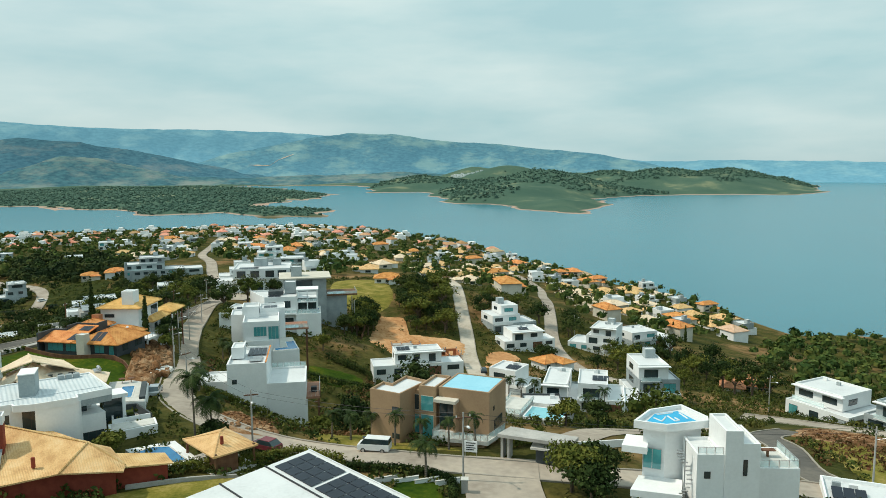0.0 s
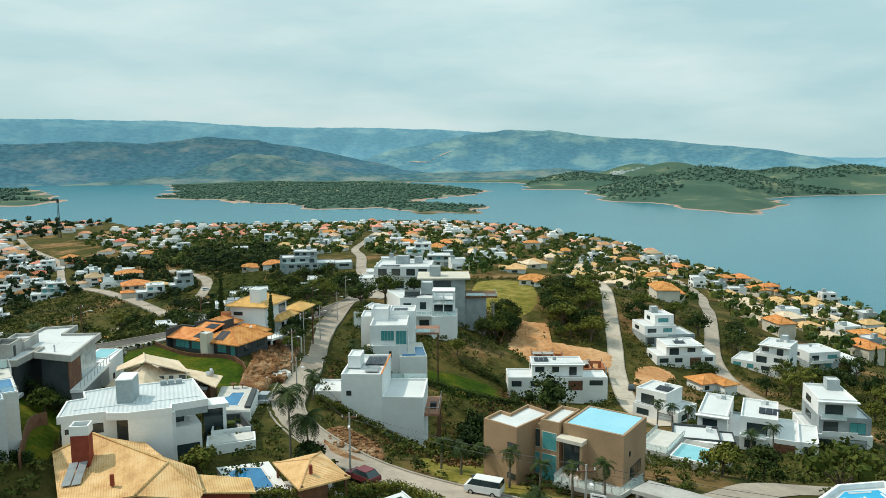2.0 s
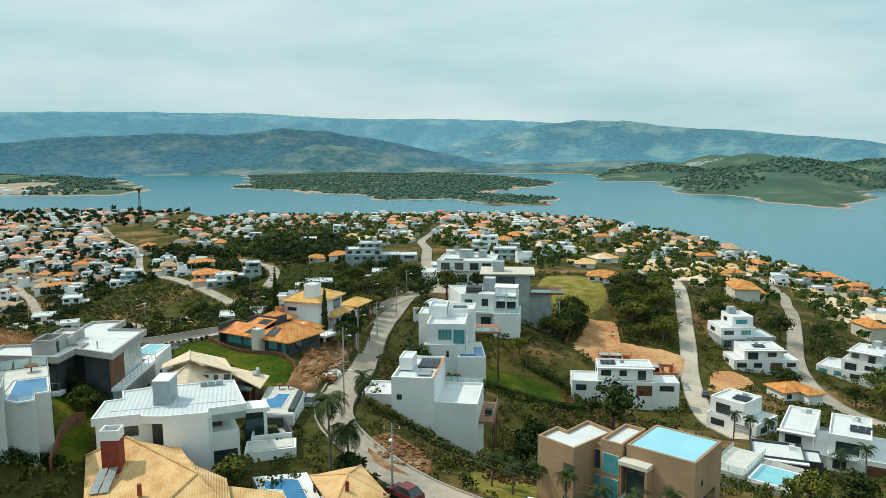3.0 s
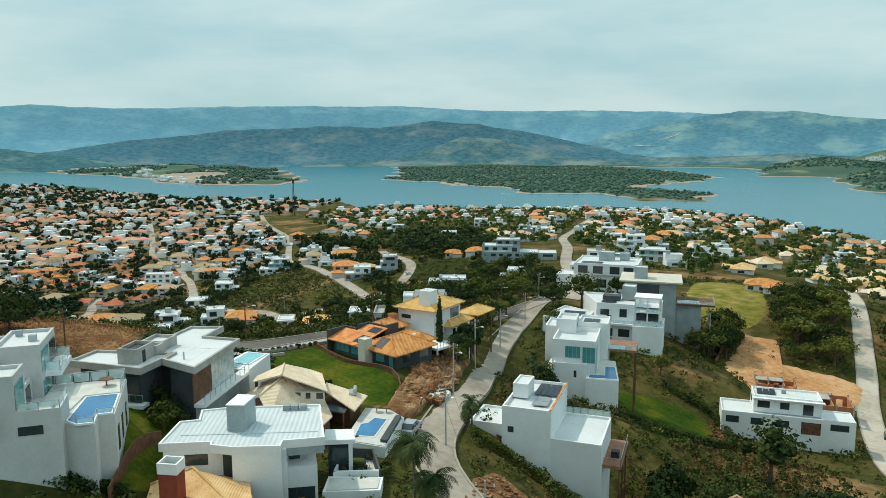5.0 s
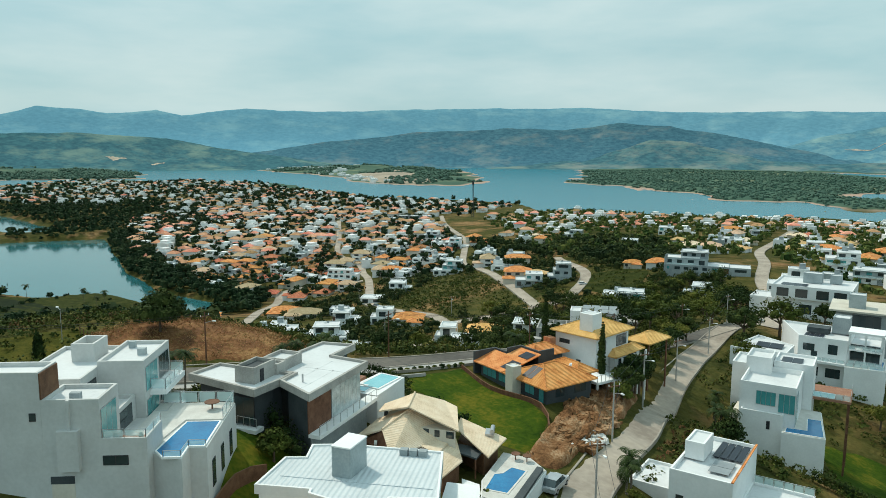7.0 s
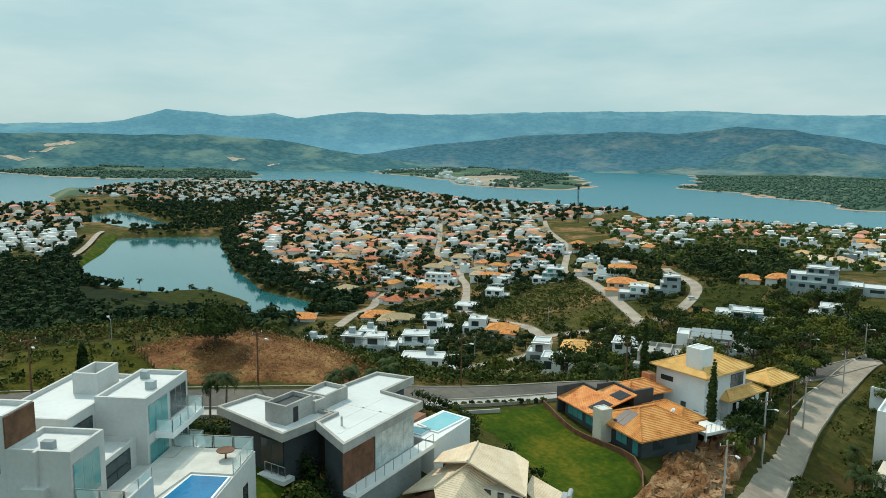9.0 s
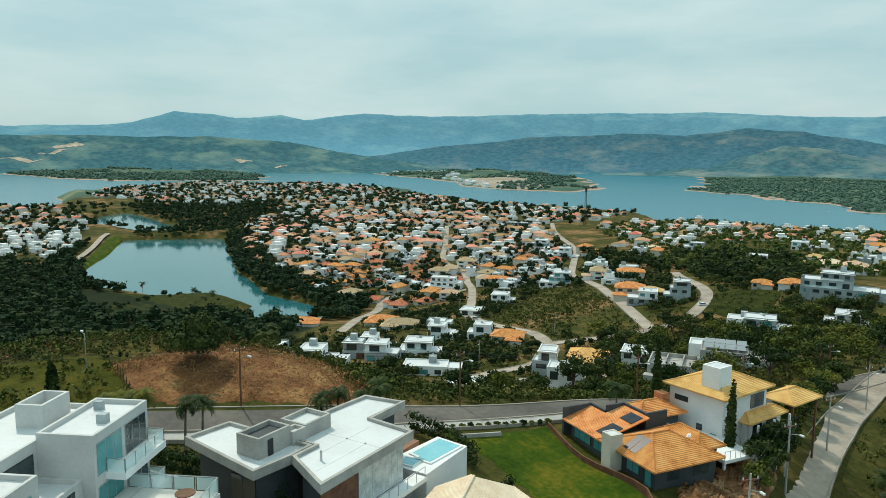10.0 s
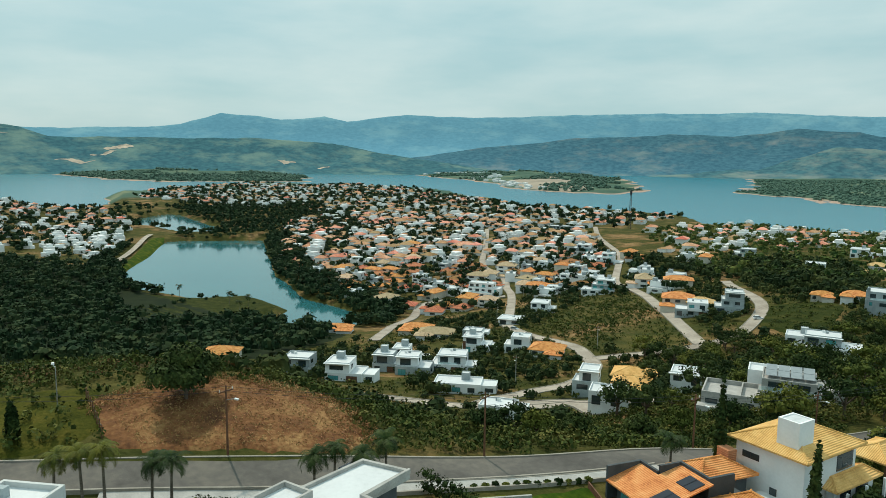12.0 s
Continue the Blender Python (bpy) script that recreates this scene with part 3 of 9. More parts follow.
def ridge(name, label, mat, dist, width, profile, seed, rough, back):
    """A far ridge: azimuth and sighting angle of its crest, in degrees."""
    pa = np.array([p[0] for p in profile], float)
    ph = np.array([p[1] for p in profile], float)
    order = np.argsort(pa)
    azs = np.radians(np.arange(pa.min(), pa.max() + 0.01, 0.12))
    rs = np.linspace(dist - width, dist + back, 30)

    def height(px, py, a, r):
        top = 109 + dist * np.tan(np.radians(np.interp(np.degrees(a), pa[order], ph[order])))
        s = np.clip((r - dist + width) / width, 0, 1)
        along = a * dist
        warp = along + 70 * bumps(along, r, 240, seed) + 0.35 * (r - dist)
        fold = (1 - np.abs(np.sin(warp / 190 + seed))) * 0.62 + (0.5 + 0.5 * np.sin(warp / 97 + 2 * seed)) * 0.28 + (0.5 + 0.5 * np.sin(warp / 37 + seed)) * 0.10
        shape = s * s * (3 - 2 * s)
        shape = shape * (1 - rough * 1.9 * fold * (1 - s) ** 0.7)
        crest = 2.2 * bumps(along, r * 0, 90, seed) + 0.8 * bumps(along, r * 0, 21, seed)
        fall = np.clip((r - dist) / max(back, 1), 0, 1)
        return np.maximum((top + crest) * shape, 0) * (1 - 0.25 * fall) - 3
    slopes[name] = height
    me = polar_sheet(name, azs, rs, False, height)
    me.materials.append(mat)
    return tagged(new(name, me), label, "hills", kind="structure")


FAR = [(104, 1.6), (96, 1.5), (90, 1.6), (88.4, 1.55), (85.7, 1.55), (80.5, 1.75), (78.2, 1.97), (75.3, 2.85), (72.9, 2.75), (71.0, 2.45), (69.2, 2.54),
       (67.7, 2.8), (66.0, 2.4), (61.3, 3.0), (56.3, 2.8), (45.8, 3.12), (34.9, 3.15), (28.7, 2.77), (19.0, 2.69), (14, 2.5), (10.2, 2.25), (5, 1.6),
       (0, 1.1), (-6.1, 0.7), (-10, 0.5), (-13.4, 0.15), (-21.2, 0.2), (-30, 0.0), (-42, 0.1)]
INTER = [(24, -0.9), (22.1, 0.0), (19, 0.9), (16.3, 1.45), (12.5, 2.15), (9.8, 2.58), (6.3, 2.4), (2.7, 1.95), (-0.9, 1.66), (-6.1, 1.17), (-10, 0.7), (-13.5, 0.05), (-17, -0.9)]
MID = [(64, -0.9), (61.4, -0.39), (54.6, 0.58), (47.6, 1.31), (41.4, 1.59), (37.0, 1.5), (32.8, 1.96), (29.1, 1.77), (24.7, 0.97), (21.0, 0.2), (18, -0.5), (14, -1.1)]
FOOT = [(44, -1.5), (42.3, -1.3), (38, -1.05), (35.5, -0.85), (33, -0.1), (30.3, 0.7), (28, 0.62), (25, -0.1), (22.5, -0.8), (19, -0.95), (12, -0.8), (6, -0.6), (0, -0.85), (-6, -1.1), (-9, -1.5)]
LEFT = [(104, 2.6), (97, 2.4), (90, 1.75), (88.4, 1.55), (86.7, 0.9), (82.4, 0.98), (77.7, 0.95), (73.3, 1.04), (67.0, 0.7), (63.1, -0.06), (58.1, -0.75), (55, -1.2)]
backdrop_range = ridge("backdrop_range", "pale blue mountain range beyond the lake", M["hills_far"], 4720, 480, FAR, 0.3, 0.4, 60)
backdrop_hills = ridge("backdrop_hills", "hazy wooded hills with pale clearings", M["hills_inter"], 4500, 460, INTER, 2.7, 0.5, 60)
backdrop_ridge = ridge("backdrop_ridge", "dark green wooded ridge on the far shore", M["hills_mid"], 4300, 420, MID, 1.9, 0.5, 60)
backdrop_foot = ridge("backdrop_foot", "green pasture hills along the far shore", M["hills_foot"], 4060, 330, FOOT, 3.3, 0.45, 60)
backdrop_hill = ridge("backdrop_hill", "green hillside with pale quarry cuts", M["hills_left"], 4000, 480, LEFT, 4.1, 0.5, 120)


def hill_patch(name, label, hill, az0, az1, r0, r1, mat, wave=0.25, lift=4):
    """A field, cut or clearing on a far slope."""
    azs, rs = np.radians(np.linspace(az0, az1, 60)), np.linspace(r0, r1, 12)

    def height(px, py, a, r):
        return slopes[hill](px, py, a, r) + lift
    a, r = np.meshgrid(azs, rs, indexing="ij")
    f = (a - azs[0]) / (azs[-1] - azs[0])
    mid, half = (r0 + r1) / 2, (r1 - r0) / 2
    thin = np.sqrt(np.clip(1 - (2 * f - 1) ** 2, 0, 1)) * (1 + wave * np.sin(9 * f + r0)) * (0.85 + 0.15 * np.sin(31 * f + az0))
    r = mid + (r - mid) * thin + half * wave * np.sin(7 * f + az0)
    px, py = O[0] - r * np.sin(a), O[1] + r * np.cos(a)
    pz = height(px, py, a, r)
    s = Solid()
    s.v = [tuple(map(float, q)) for q in np.stack([px, py, pz], -1).reshape(-1, 3)]
    n = len(rs)
    s.f = [(i * n + j + 1, (i + 1) * n + j + 1, (i + 1) * n + j, i * n + j) for i in range(len(azs) - 1) for j in range(n - 1)]
    return tagged(new(name, s.mesh(name, mat, True)), label, "hillside", kind="structure")


# bare earth, with a little of the same haze glow painted in
M["far_earth"] = hill_material("distant_bare_earth", (0.36, 0.27, 0.19), (0.46, 0.33, 0.23), (0.05, 0.08, 0.09), 0.45, 0.0)
for az0, az1, r0, r1, wave, label in ((81.3, 83.3, 3838, 3886, 0.25, "pale quarry cut on the far hillside"), (82.4, 84.2, 3800, 3822, 0.9, "quarry access track on the far hillside"),
                                      (83.8, 86.4, 3742, 3766, 0.6, "lower quarry terrace on the far hillside"), (69.8, 71.2, 3722, 3752, 0.5, "small bare clearing above the far shore"),
                                      (67.2, 68.2, 3690, 3712, 0.4, "bare cutting near the far shore"), (89.0, 91.5, 3900, 3908, 0.5, "red track across the far hill")):
    hill_patch("backdrop_quarry", label, "backdrop_hill", az0, az1, r0, r1, M["far_earth"], wave, 2)
hill_patch("backdrop_clearing", "bare construction ground above the far shore", "backdrop_hills", 14, 17.5, 4330, 4338, M["far_earth"], 0.6)

# ---- house tools ----
taken = []   # plan circles already built on
streets = []   # plan circles along the roads
lawns = []   # outlines kept free of shrubs


def claim(x, y, r):
    taken.append((x, y, r))


def free(x, y, r):
    return all((x - a) ** 2 + (y - b) ** 2 > (r + c) ** 2 for a, b, c in taken)


def R(x0, y0, x1, y1):
    return [(x0, y0), (x1, y0), (x1, y1), (x0, y1)]


def inset(poly, d):
    out, n = [], len(poly)
    for i in range(n):
        p, a, b = Vector(poly[i]), Vector(poly[i - 1]), Vector(poly[(i + 1) % n])
        e0, e1 = (p - a).normalized(), (b - p).normalized()
        n0, n1 = Vector((-e0.y, e0.x)), Vector((-e1.y, e1.x))
        k = 1 + n0.dot(n1)
        out.append(tuple(p + (n0 + n1) * (d / max(k, 0.3))))
    return out


def block(h, poly, z0, z1, mat="white", roof="membrane", par=0.35, th=0.22, name="wall"):
    """Walls with a parapet round a flat roof that lies a little lower."""
    s, n = Solid(), len(poly)
    inner = inset(poly, th)
    s.prism(poly, z0, z1, top=False)
    for i in range(n):
        j = (i + 1) % n
        s.face((*poly[i], z1), (*poly[j], z1), (*inner[j], z1), (*inner[i], z1))
        s.face((*inner[i], z1), (*inner[j], z1), (*inner[j], z1 - par), (*inner[i], z1 - par))
    part(name, s, M[mat], h)
    part("flat_roof", Solid().prism(inset(poly, th - 0.01), z1 - par - 0.15, z1 - par + 0.004), M[roof], h)


def slab(h, poly, z0, z1, mat="white", name="slab"):
    return part(name, Solid().prism(poly, z0, z1), M[mat], h)


def win(h, p0, p1, z0, z1, n=1, glass="glass", frame_mat="frame", bar=0.06, name="window", panes=True):
    """A window with its frame, mullions and panes on the wall line from p0 to p1; outdoors is to the right of it."""
    a, b = Vector((*p0, 0)), Vector((*p1, 0))
    d = (b - a)
    w = d.length
    d.normalize()
    o = Vector((d.y, -d.x, 0))
    m = Matrix(((d.x, o.x, 0, a.x), (d.y, o.y, 0, a.y), (0, 0, 1, 0), (0, 0, 0, 1)))
    f = part(name, Solid().box(0, -0.03, z0, w, 0.05, z1), M[frame_mat], h)
    f.matrix_local = m
    for i in range(n if panes else 0):
        g = Solid().box(i * w / n + bar * 0.6, 0.0, z0 + bar, (i + 1) * w / n - bar * 0.6, 0.058, z1 - bar)
        part("pane", g, M[glass], f)
    return f


def door(h, p0, p1, z0, z1, mat="wood", name="door"):
    a, b = Vector((*p0, 0)), Vector((*p1, 0))
    d = (b - a).normalized()
    o = Vector((d.y, -d.x, 0))
    m = Matrix(((d.x, o.x, 0, a.x), (d.y, o.y, 0, a.y), (0, 0, 1, 0), (0, 0, 0, 1)))
    w = (b - a).length
    f = part(name, Solid().box(0, -0.03, z0, w, 0.06, z1), M[mat], h)
    f.matrix_local = m
    return f


def rail(h, pts, z, height=1.0, glass="teal_glass", post=0.05, step=1.5, name="railing"):
    """A railing of posts, a top bar and glass panes along a line of plan points."""
    top = Solid()
    f = None
    posts, panes = [], []
    for (x0, y0), (x1, y1) in zip(pts, pts[1:]):
        length = math.hypot(x1 - x0, y1 - y0)
        k = max(1, round(length / step))
        for i in range(k + 1):
            posts.append((x0 + (x1 - x0) * i / k, y0 + (y1 - y0) * i / k))
        top.tube((x0, y0, z + height), (x1, y1, z + height), 0.03, n=6)
        if glass:
            for i in range(k):
                a, b = (i + 0.06) / k, (i + 0.94) / k
                nx, ny = -(y1 - y0) / length * 0.012, (x1 - x0) / length * 0.012
                q = [(x0 + (x1 - x0) * t, y0 + (y1 - y0) * t) for t in (a, b)]
                panes.append(Solid().prism([(q[0][0] - nx, q[0][1] - ny), (q[0][0] + nx, q[0][1] + ny), (q[1][0] + nx, q[1][1] + ny), (q[1][0] - nx, q[1][1] - ny)][::-1], z + 0.08, z + height - 0.08))
    f = part(name, top, M["steel"], h)
    me = Solid().box(-post / 2, -post / 2, 0, post / 2, post / 2, height).mesh("post", M["steel"])
    for x, y in posts:
        p = part("post", me, None, f)
        p.location = (x, y, z)
    for g in panes:
        part("pane", g, M["clear"], f)
    return f


def pool(h, poly, z, mat="pool", edge=0.35, edge_mat="stone"):
    """Pool water a little below a stone edge."""
    s, n = Solid(), len(poly)
    outer = inset(poly, -edge)
    for i in range(n):
        j = (i + 1) % n
        s.face((*outer[i], z + 0.03), (*outer[j], z + 0.03), (*poly[j], z + 0.03), (*poly[i], z + 0.03))
        s.face((*poly[i], z + 0.03), (*poly[j], z + 0.03), (*poly[j], z - 0.2), (*poly[i], z - 0.2))
        s.face((*outer[j], z + 0.03), (*outer[i], z + 0.03), (*outer[i], z - 0.15), (*outer[j], z - 0.15))
    part("pool_edge", s, M[edge_mat], h)
    part("pool_water", Solid().face(*[(x, y, z + 0.012) for x, y in poly]), M[mat], h)


def hip(h, x0, y0, x1, y1, z, rise, mat="tile_orange", over=0.0, axis=None, ends=0.5, name="roof"):
    """A tiled hipped roof over a rectangle, with its ridge along the long side, a fascia below and ridge tiles on top."""
    x0, y0, x1, y1 = x0 - over, y0 - over, x1 + over, y1 + over
    w, d = x1 - x0, y1 - y0
    s = Solid()
    c = [(x0, y0, z), (x1, y0, z), (x1, y1, z), (x0, y1, z)]
    if (axis or ("x" if w >= d else "y")) == "x":
        e = min(d * ends, w / 2 - 0.01)
        r = [(x0 + e, (y0 + y1) / 2, z + rise), (x1 - e, (y0 + y1) / 2, z + rise)]
        s.face(c[0], c[1], r[1], r[0]).face(c[1], c[2], r[1]).face(c[2], c[3], r[0], r[1]).face(c[3], c[0], r[0])
        hips = [(c[0], r[0]), (c[3], r[0]), (c[1], r[1]), (c[2], r[1]), (r[0], r[1])]
    else:
        e = min(w * ends, d / 2 - 0.01)
        r = [((x0 + x1) / 2, y0 + e, z + rise), ((x0 + x1) / 2, y1 - e, z + rise)]
        s.face(c[0], c[1], r[0]).face(c[1], c[2], r[1], r[0]).face(c[2], c[3], r[1]).face(c[3], c[0], r[0], r[1])
        hips = [(c[0], r[0]), (c[1], r[0]), (c[2], r[1]), (c[3], r[1]), (r[0], r[1])]
    for i in range(4):
        a, b = c[i], c[(i + 1) % 4]
        s.face((a[0], a[1], z - 0.18), (b[0], b[1], z - 0.18), b, a)
    s.face(*[(p[0], p[1], z - 0.18) for p in reversed(c)])
    rf = part(name, s, M[mat], h)
    caps = Solid()
    for a, b in hips:
        caps.tube(a, b, 0.11, n=6)
    part("ridge_tiles", caps, M[mat], rf)
    return rf


def gable(h, a0, a1, b0, b1, ze_a, ze_b, zr, mat, name="roof", t=0.18):
    """One roof over the line a0-a1 (an eave) and b0-b1 (the ridge): a sloping slab."""
    s = Solid()
    p = [(*a0, ze_a), (*a1, ze_a), (*b1, zr), (*b0, zr)]
    q = [(x, y, z - t) for x, y, z in p]
    s.face(*p).face(*reversed(q))
    for i in range(4):
        j = (i + 1) % 4
        s.face(q[i], q[j], p[j], p[i])
    return part(name, s, M[mat], h)


def placed(x0, y0, yaw):
    """Turns plan points of the world into the frame of a house at (x0, y0)."""
    c, w = math.cos(radians(yaw)), math.sin(radians(yaw))

    def local(*pts):
        return [((x - x0) * c + (y - y0) * w, -(x - x0) * w + (y - y0) * c, *rest) for x, y, *rest in pts]
    return local


def pitched(h, pts, mat, t=0.16, name="roof"):
    """A sloping roof slab over plan points with their heights, anticlockwise from above."""
    s, n = Solid(), len(pts)
    low = [(x, y, z - t) for x, y, z in pts]
    s.face(*pts).face(*reversed(low))
    for i in range(n):
        j = (i + 1) % n
        s.face(low[i], low[j], pts[j], pts[i])
    return part(name, s, M[mat], h)


def ridge_caps(rf, lines, mat, r=0.11):
    caps = Solid()
    for a, b in lines:
        caps.tube(a, b, r, n=6)
    part("ridge_tiles", caps, M[mat], rf)


def panels(h, x0, y0, x1, y1, z, nx, ny, tilt=0.0, mat="solar", name="solar_panel"):
    w, d = (x1 - x0) / nx, (y1 - y0) / ny
    for i in range(nx):
        for j in range(ny):
            ax, ay = x0 + i * w + 0.04, y0 + j * d + 0.04
            bx, by = ax + w - 0.08, ay + d - 0.08
            za, zb = z + tilt * (ay - y0), z + tilt * (by - y0)
            s = Solid().face((ax, ay, za + 0.1), (bx, ay, za + 0.1), (bx, by, zb + 0.1), (ax, by, zb + 0.1))
            s.face((ax, ay, za + 0.04), (ax, by, zb + 0.04), (bx, by, zb + 0.04), (bx, ay, za + 0.04))
            s.face((ax, ay, za + 0.04), (bx, ay, za + 0.04), (bx, ay, za + 0.1), (ax, ay, za + 0.1))
            s.face((bx, by, zb + 0.04), (ax, by, zb + 0.04), (ax, by, zb + 0.1), (bx, by, zb + 0.1))
            part(name, s, M[mat], h)


def house(label, x, y, yaw, category="house", r=9.0, group="", cx=0.0, cy=0.0):
    """An empty house whose parts stand in absolute heights; r: the plan circle that it takes up round (cx, cy)."""
    h = thing("house", label, category, pose(x, y, 0, 0, 0, yaw), group)
    c, s = math.cos(radians(yaw)), math.sin(radians(yaw))
    claim(x + cx * c - cy * s, y + cx * s + cy * c, r)
    return h


M["clear"] = bpy.data.materials.new("clear_rail_glass")
M["clear"].use_nodes = True
g_b = M["clear"].node_tree.nodes["Principled BSDF"]
g_b.inputs["Base Color"].default_value = (0.75, 0.92, 0.92, 1)
g_b.inputs["Roughness"].default_value, g_b.inputs["Alpha"].default_value = 0.05, 0.35

M["kerb"] = surface("dusty_kerb_stone", [(0.26, 0.23, 0.19), (0.38, 0.34, 0.29)], 0.5, 0.9, 0.01, 6)
WOODS = [[(-330, 60), (-300, 120), (-330, 190), (-390, 235), (-470, 205), (-560, 180), (-640, 150), (-740, 148), (-775, 110), (-840, 60), (-700, -100), (-400, -100)]]
# ---- roads, lawns and bare earth, draped on the ground ----
def smooth_line(pts, step):
    out = []
    p = [Vector(q) for q in pts]
    p = [2 * p[0] - p[1]] + p + [2 * p[-1] - p[-2]]
    for i in range(1, len(p) - 2):
        n = max(2, int((p[i + 1] - p[i]).length / step))
        for k in range(n):
            t = k / n
            out.append(0.5 * (2 * p[i] + (p[i + 1] - p[i - 1]) * t + (2 * p[i - 1] - 5 * p[i] + 4 * p[i + 1] - p[i + 2]) * t * t + (3 * p[i] - p[i - 1] - 3 * p[i + 1] + p[i + 2]) * t ** 3))
    return out + [p[-2]]


def road(name, label, pts, width, mat, step=3.0, lift=0.14, kerb=True):
    line = smooth_line(pts, step)
    n = len(line)
    d = [(line[min(i + 1, n - 1)] - line[max(i - 1, 0)]).normalized() for i in range(n)]
    side = [Vector((-v.y, v.x)) for v in d]
    cols = 5
    grid = [[line[i] + side[i] * width * (j / (cols - 1) - 0.5) for j in range(cols)] for i in range(n)]
    flat = np.array([[p.x, p.y] for row in grid for p in row])
    z = ground_height(flat[:, 0], flat[:, 1]).reshape(n, cols)
    z = np.repeat(z.mean(1, keepdims=True), cols, 1) * 0.3 + z * 0.7
    far = np.hypot(flat[:, 0], flat[:, 1] - 50).reshape(n, cols)
    z = np.maximum(z, 0.3) + lift + 0.0012 * np.maximum(far - 150, 0)
    s = Solid()
    s.v = [(p.x, p.y, float(z[i, j])) for i, row in enumerate(grid) for j, p in enumerate(row)]
    s.f = [(i * cols + j + 1, i * cols + j, (i + 1) * cols + j, (i + 1) * cols + j + 1) for i in range(n - 1) for j in range(cols - 1)]
    ob = tagged(new(name, s.mesh(name, M[mat], True)), label, "road", kind="structure")
    if kerb:
        for j, sg in ((0, -1), (cols - 1, 1)):
            k = Solid()
            for i in range(n):
                p, q = grid[i][j], grid[i][j] + side[i] * sg * 0.25
                zz = float(z[i, j])
                k.v += [(p.x, p.y, zz - 0.3), (p.x, p.y, zz + 0.13), (q.x, q.y, zz + 0.13), (q.x, q.y, zz - 0.5)]
            for i in range(n - 1):
                a, b = 4 * i, 4 * i + 4
                for c in range(3):
                    f = (a + c, a + c + 1, b + c + 1, b + c)
                    k.f.append(f if sg < 0 else f[::-1])
            part("kerb", k, M["kerb"], ob)
    for p in line:
        streets.append((p.x, p.y, width * 0.5))
    for p in line[::2]:
        claim(p.x, p.y, width * 0.5 + 0.4)
    return ob


def patch(name, label, poly, mat, lift=0.10, category="ground", rings=14, wobble=0.5, clear=False, rugged=0.0):
    """A patch of lawn or soil: rings drawn in from its outline to its middle, on the ground."""
    rnd = random.Random(len(poly) + int(poly[0][0] * 7))
    line = smooth_line(list(poly) + [poly[0]], 1.2)[:-1]
    c = sum(line, Vector((0, 0))) / len(line)
    lawns.append([(p.x, p.y) for p in line])
    line = [p + (p - c).normalized() * rnd.uniform(-wobble, wobble) for p in line]
    n = len(line)
    pts = [(c + (p - c) * (1 - k / rings)) for k in range(rings) for p in line] + [c]
    xy = np.array([[p.x, p.y] for p in pts])
    z = ground_height(xy[:, 0], xy[:, 1]) + lift
    if rugged:
        z += rugged * (0.6 * bumps(xy[:, 0], xy[:, 1], 1.7, 0.4) + 0.5 * bumps(xy[:, 0], xy[:, 1], 0.6, 1.1) + np.array([rnd.uniform(-0.5, 0.5) for _ in z]))
    z[:n] = ground_height(xy[:n, 0], xy[:n, 1]) - 0.12
    s = Solid()
    s.v = [(p.x, p.y, float(h)) for p, h in zip(pts, z)]
    for k in range(rings - 1):
        s.f += [(k * n + i, k * n + (i + 1) % n, (k + 1) * n + (i + 1) % n, (k + 1) * n + i) for i in range(n)]
    s.f += [((rings - 1) * n + i, (rings - 1) * n + (i + 1) % n, rings * n) for i in range(n)]
    if clear:
        r = min((p - c).length for p in line)
        claim(c.x, c.y, r * 0.9)
    return tagged(new(name, s.mesh(name, M[mat], True)), label, category, kind="structure")


road("road_main", "worn pale street climbing past the houses", [(60, 78), (36, 86), (15, 84), (-2, 85), (-13, 88), (-24, 92), (-33, 97), (-42, 104), (-47.6, 112), (-51.6, 122.6), (-56, 136.5), (-62, 151), (-68, 166), (-73.5, 182), (-78.5, 197), (-84, 222), (-86, 240)], 5.0, "road")
road("road_turning", "paved turning circle at the street's end", [(-83, 236), (-84, 246), (-90, 252)], 12, "road")
road("road_back", "pale street behind the villas", [(-113, 50), (-108.4, 66.4), (-105.2, 77.1), (-102.8, 85.4), (-100.3, 92.8), (-96.3, 103.7), (-91.7, 116.1), (-87.9, 129.7), (-85.8, 141.1), (-84, 152.5), (-85.4, 168), (-87.4, 184), (-87.4, 200), (-86, 216), (-84, 232)], 5.2, "road_grey")
road("pavement_back", "pale concrete pavement beside the back street", [(-99.5, 83.5), (-96.9, 91.3), (-92.9, 102.3), (-88.3, 114.8), (-84.6, 128.6), (-82.5, 139.5)], 1.7, "concrete", lift=0.26)
road("road_lane", "dusty lane down to the lower plots", [(10, 172), (4, 190), (0, 216), (-2, 240), (-3, 262), (-6, 297), (-9, 330), (-12, 380), (-16, 440)], 4.8, "road_pale")
road("road_east", "pale street on the lake side of the hill", [(45, 212), (36, 232), (30, 268), (32, 306), (36, 360), (38, 402), (42, 470), (36, 540), (20, 620)], 4.8, "road")
road("road_gate", "street in front of the gatehouse plots", [(10, 93), (14, 99), (20, 108), (34, 121), (46, 129)], 5.0, "road", kerb=False)
road("road_corner", "broad paved street corner by the gatehouse", [(3.4, 88), (3.0, 82), (3.2, 76), (4, 68), (5, 58), (8, 30), (16, -30), (30, -120)], 8.5, "road", lift=0.17, kerb=False)
road("road_side", "pale street below the tower house", [(60, 66), (46, 84), (42, 92), (45, 106), (47, 118), (56, 128)], 4.6, "road_grey")
road("road_lower", "lower street beside the white plots", [(55, 150), (75, 138), (100, 128), (130, 110)], 6.5, "road")
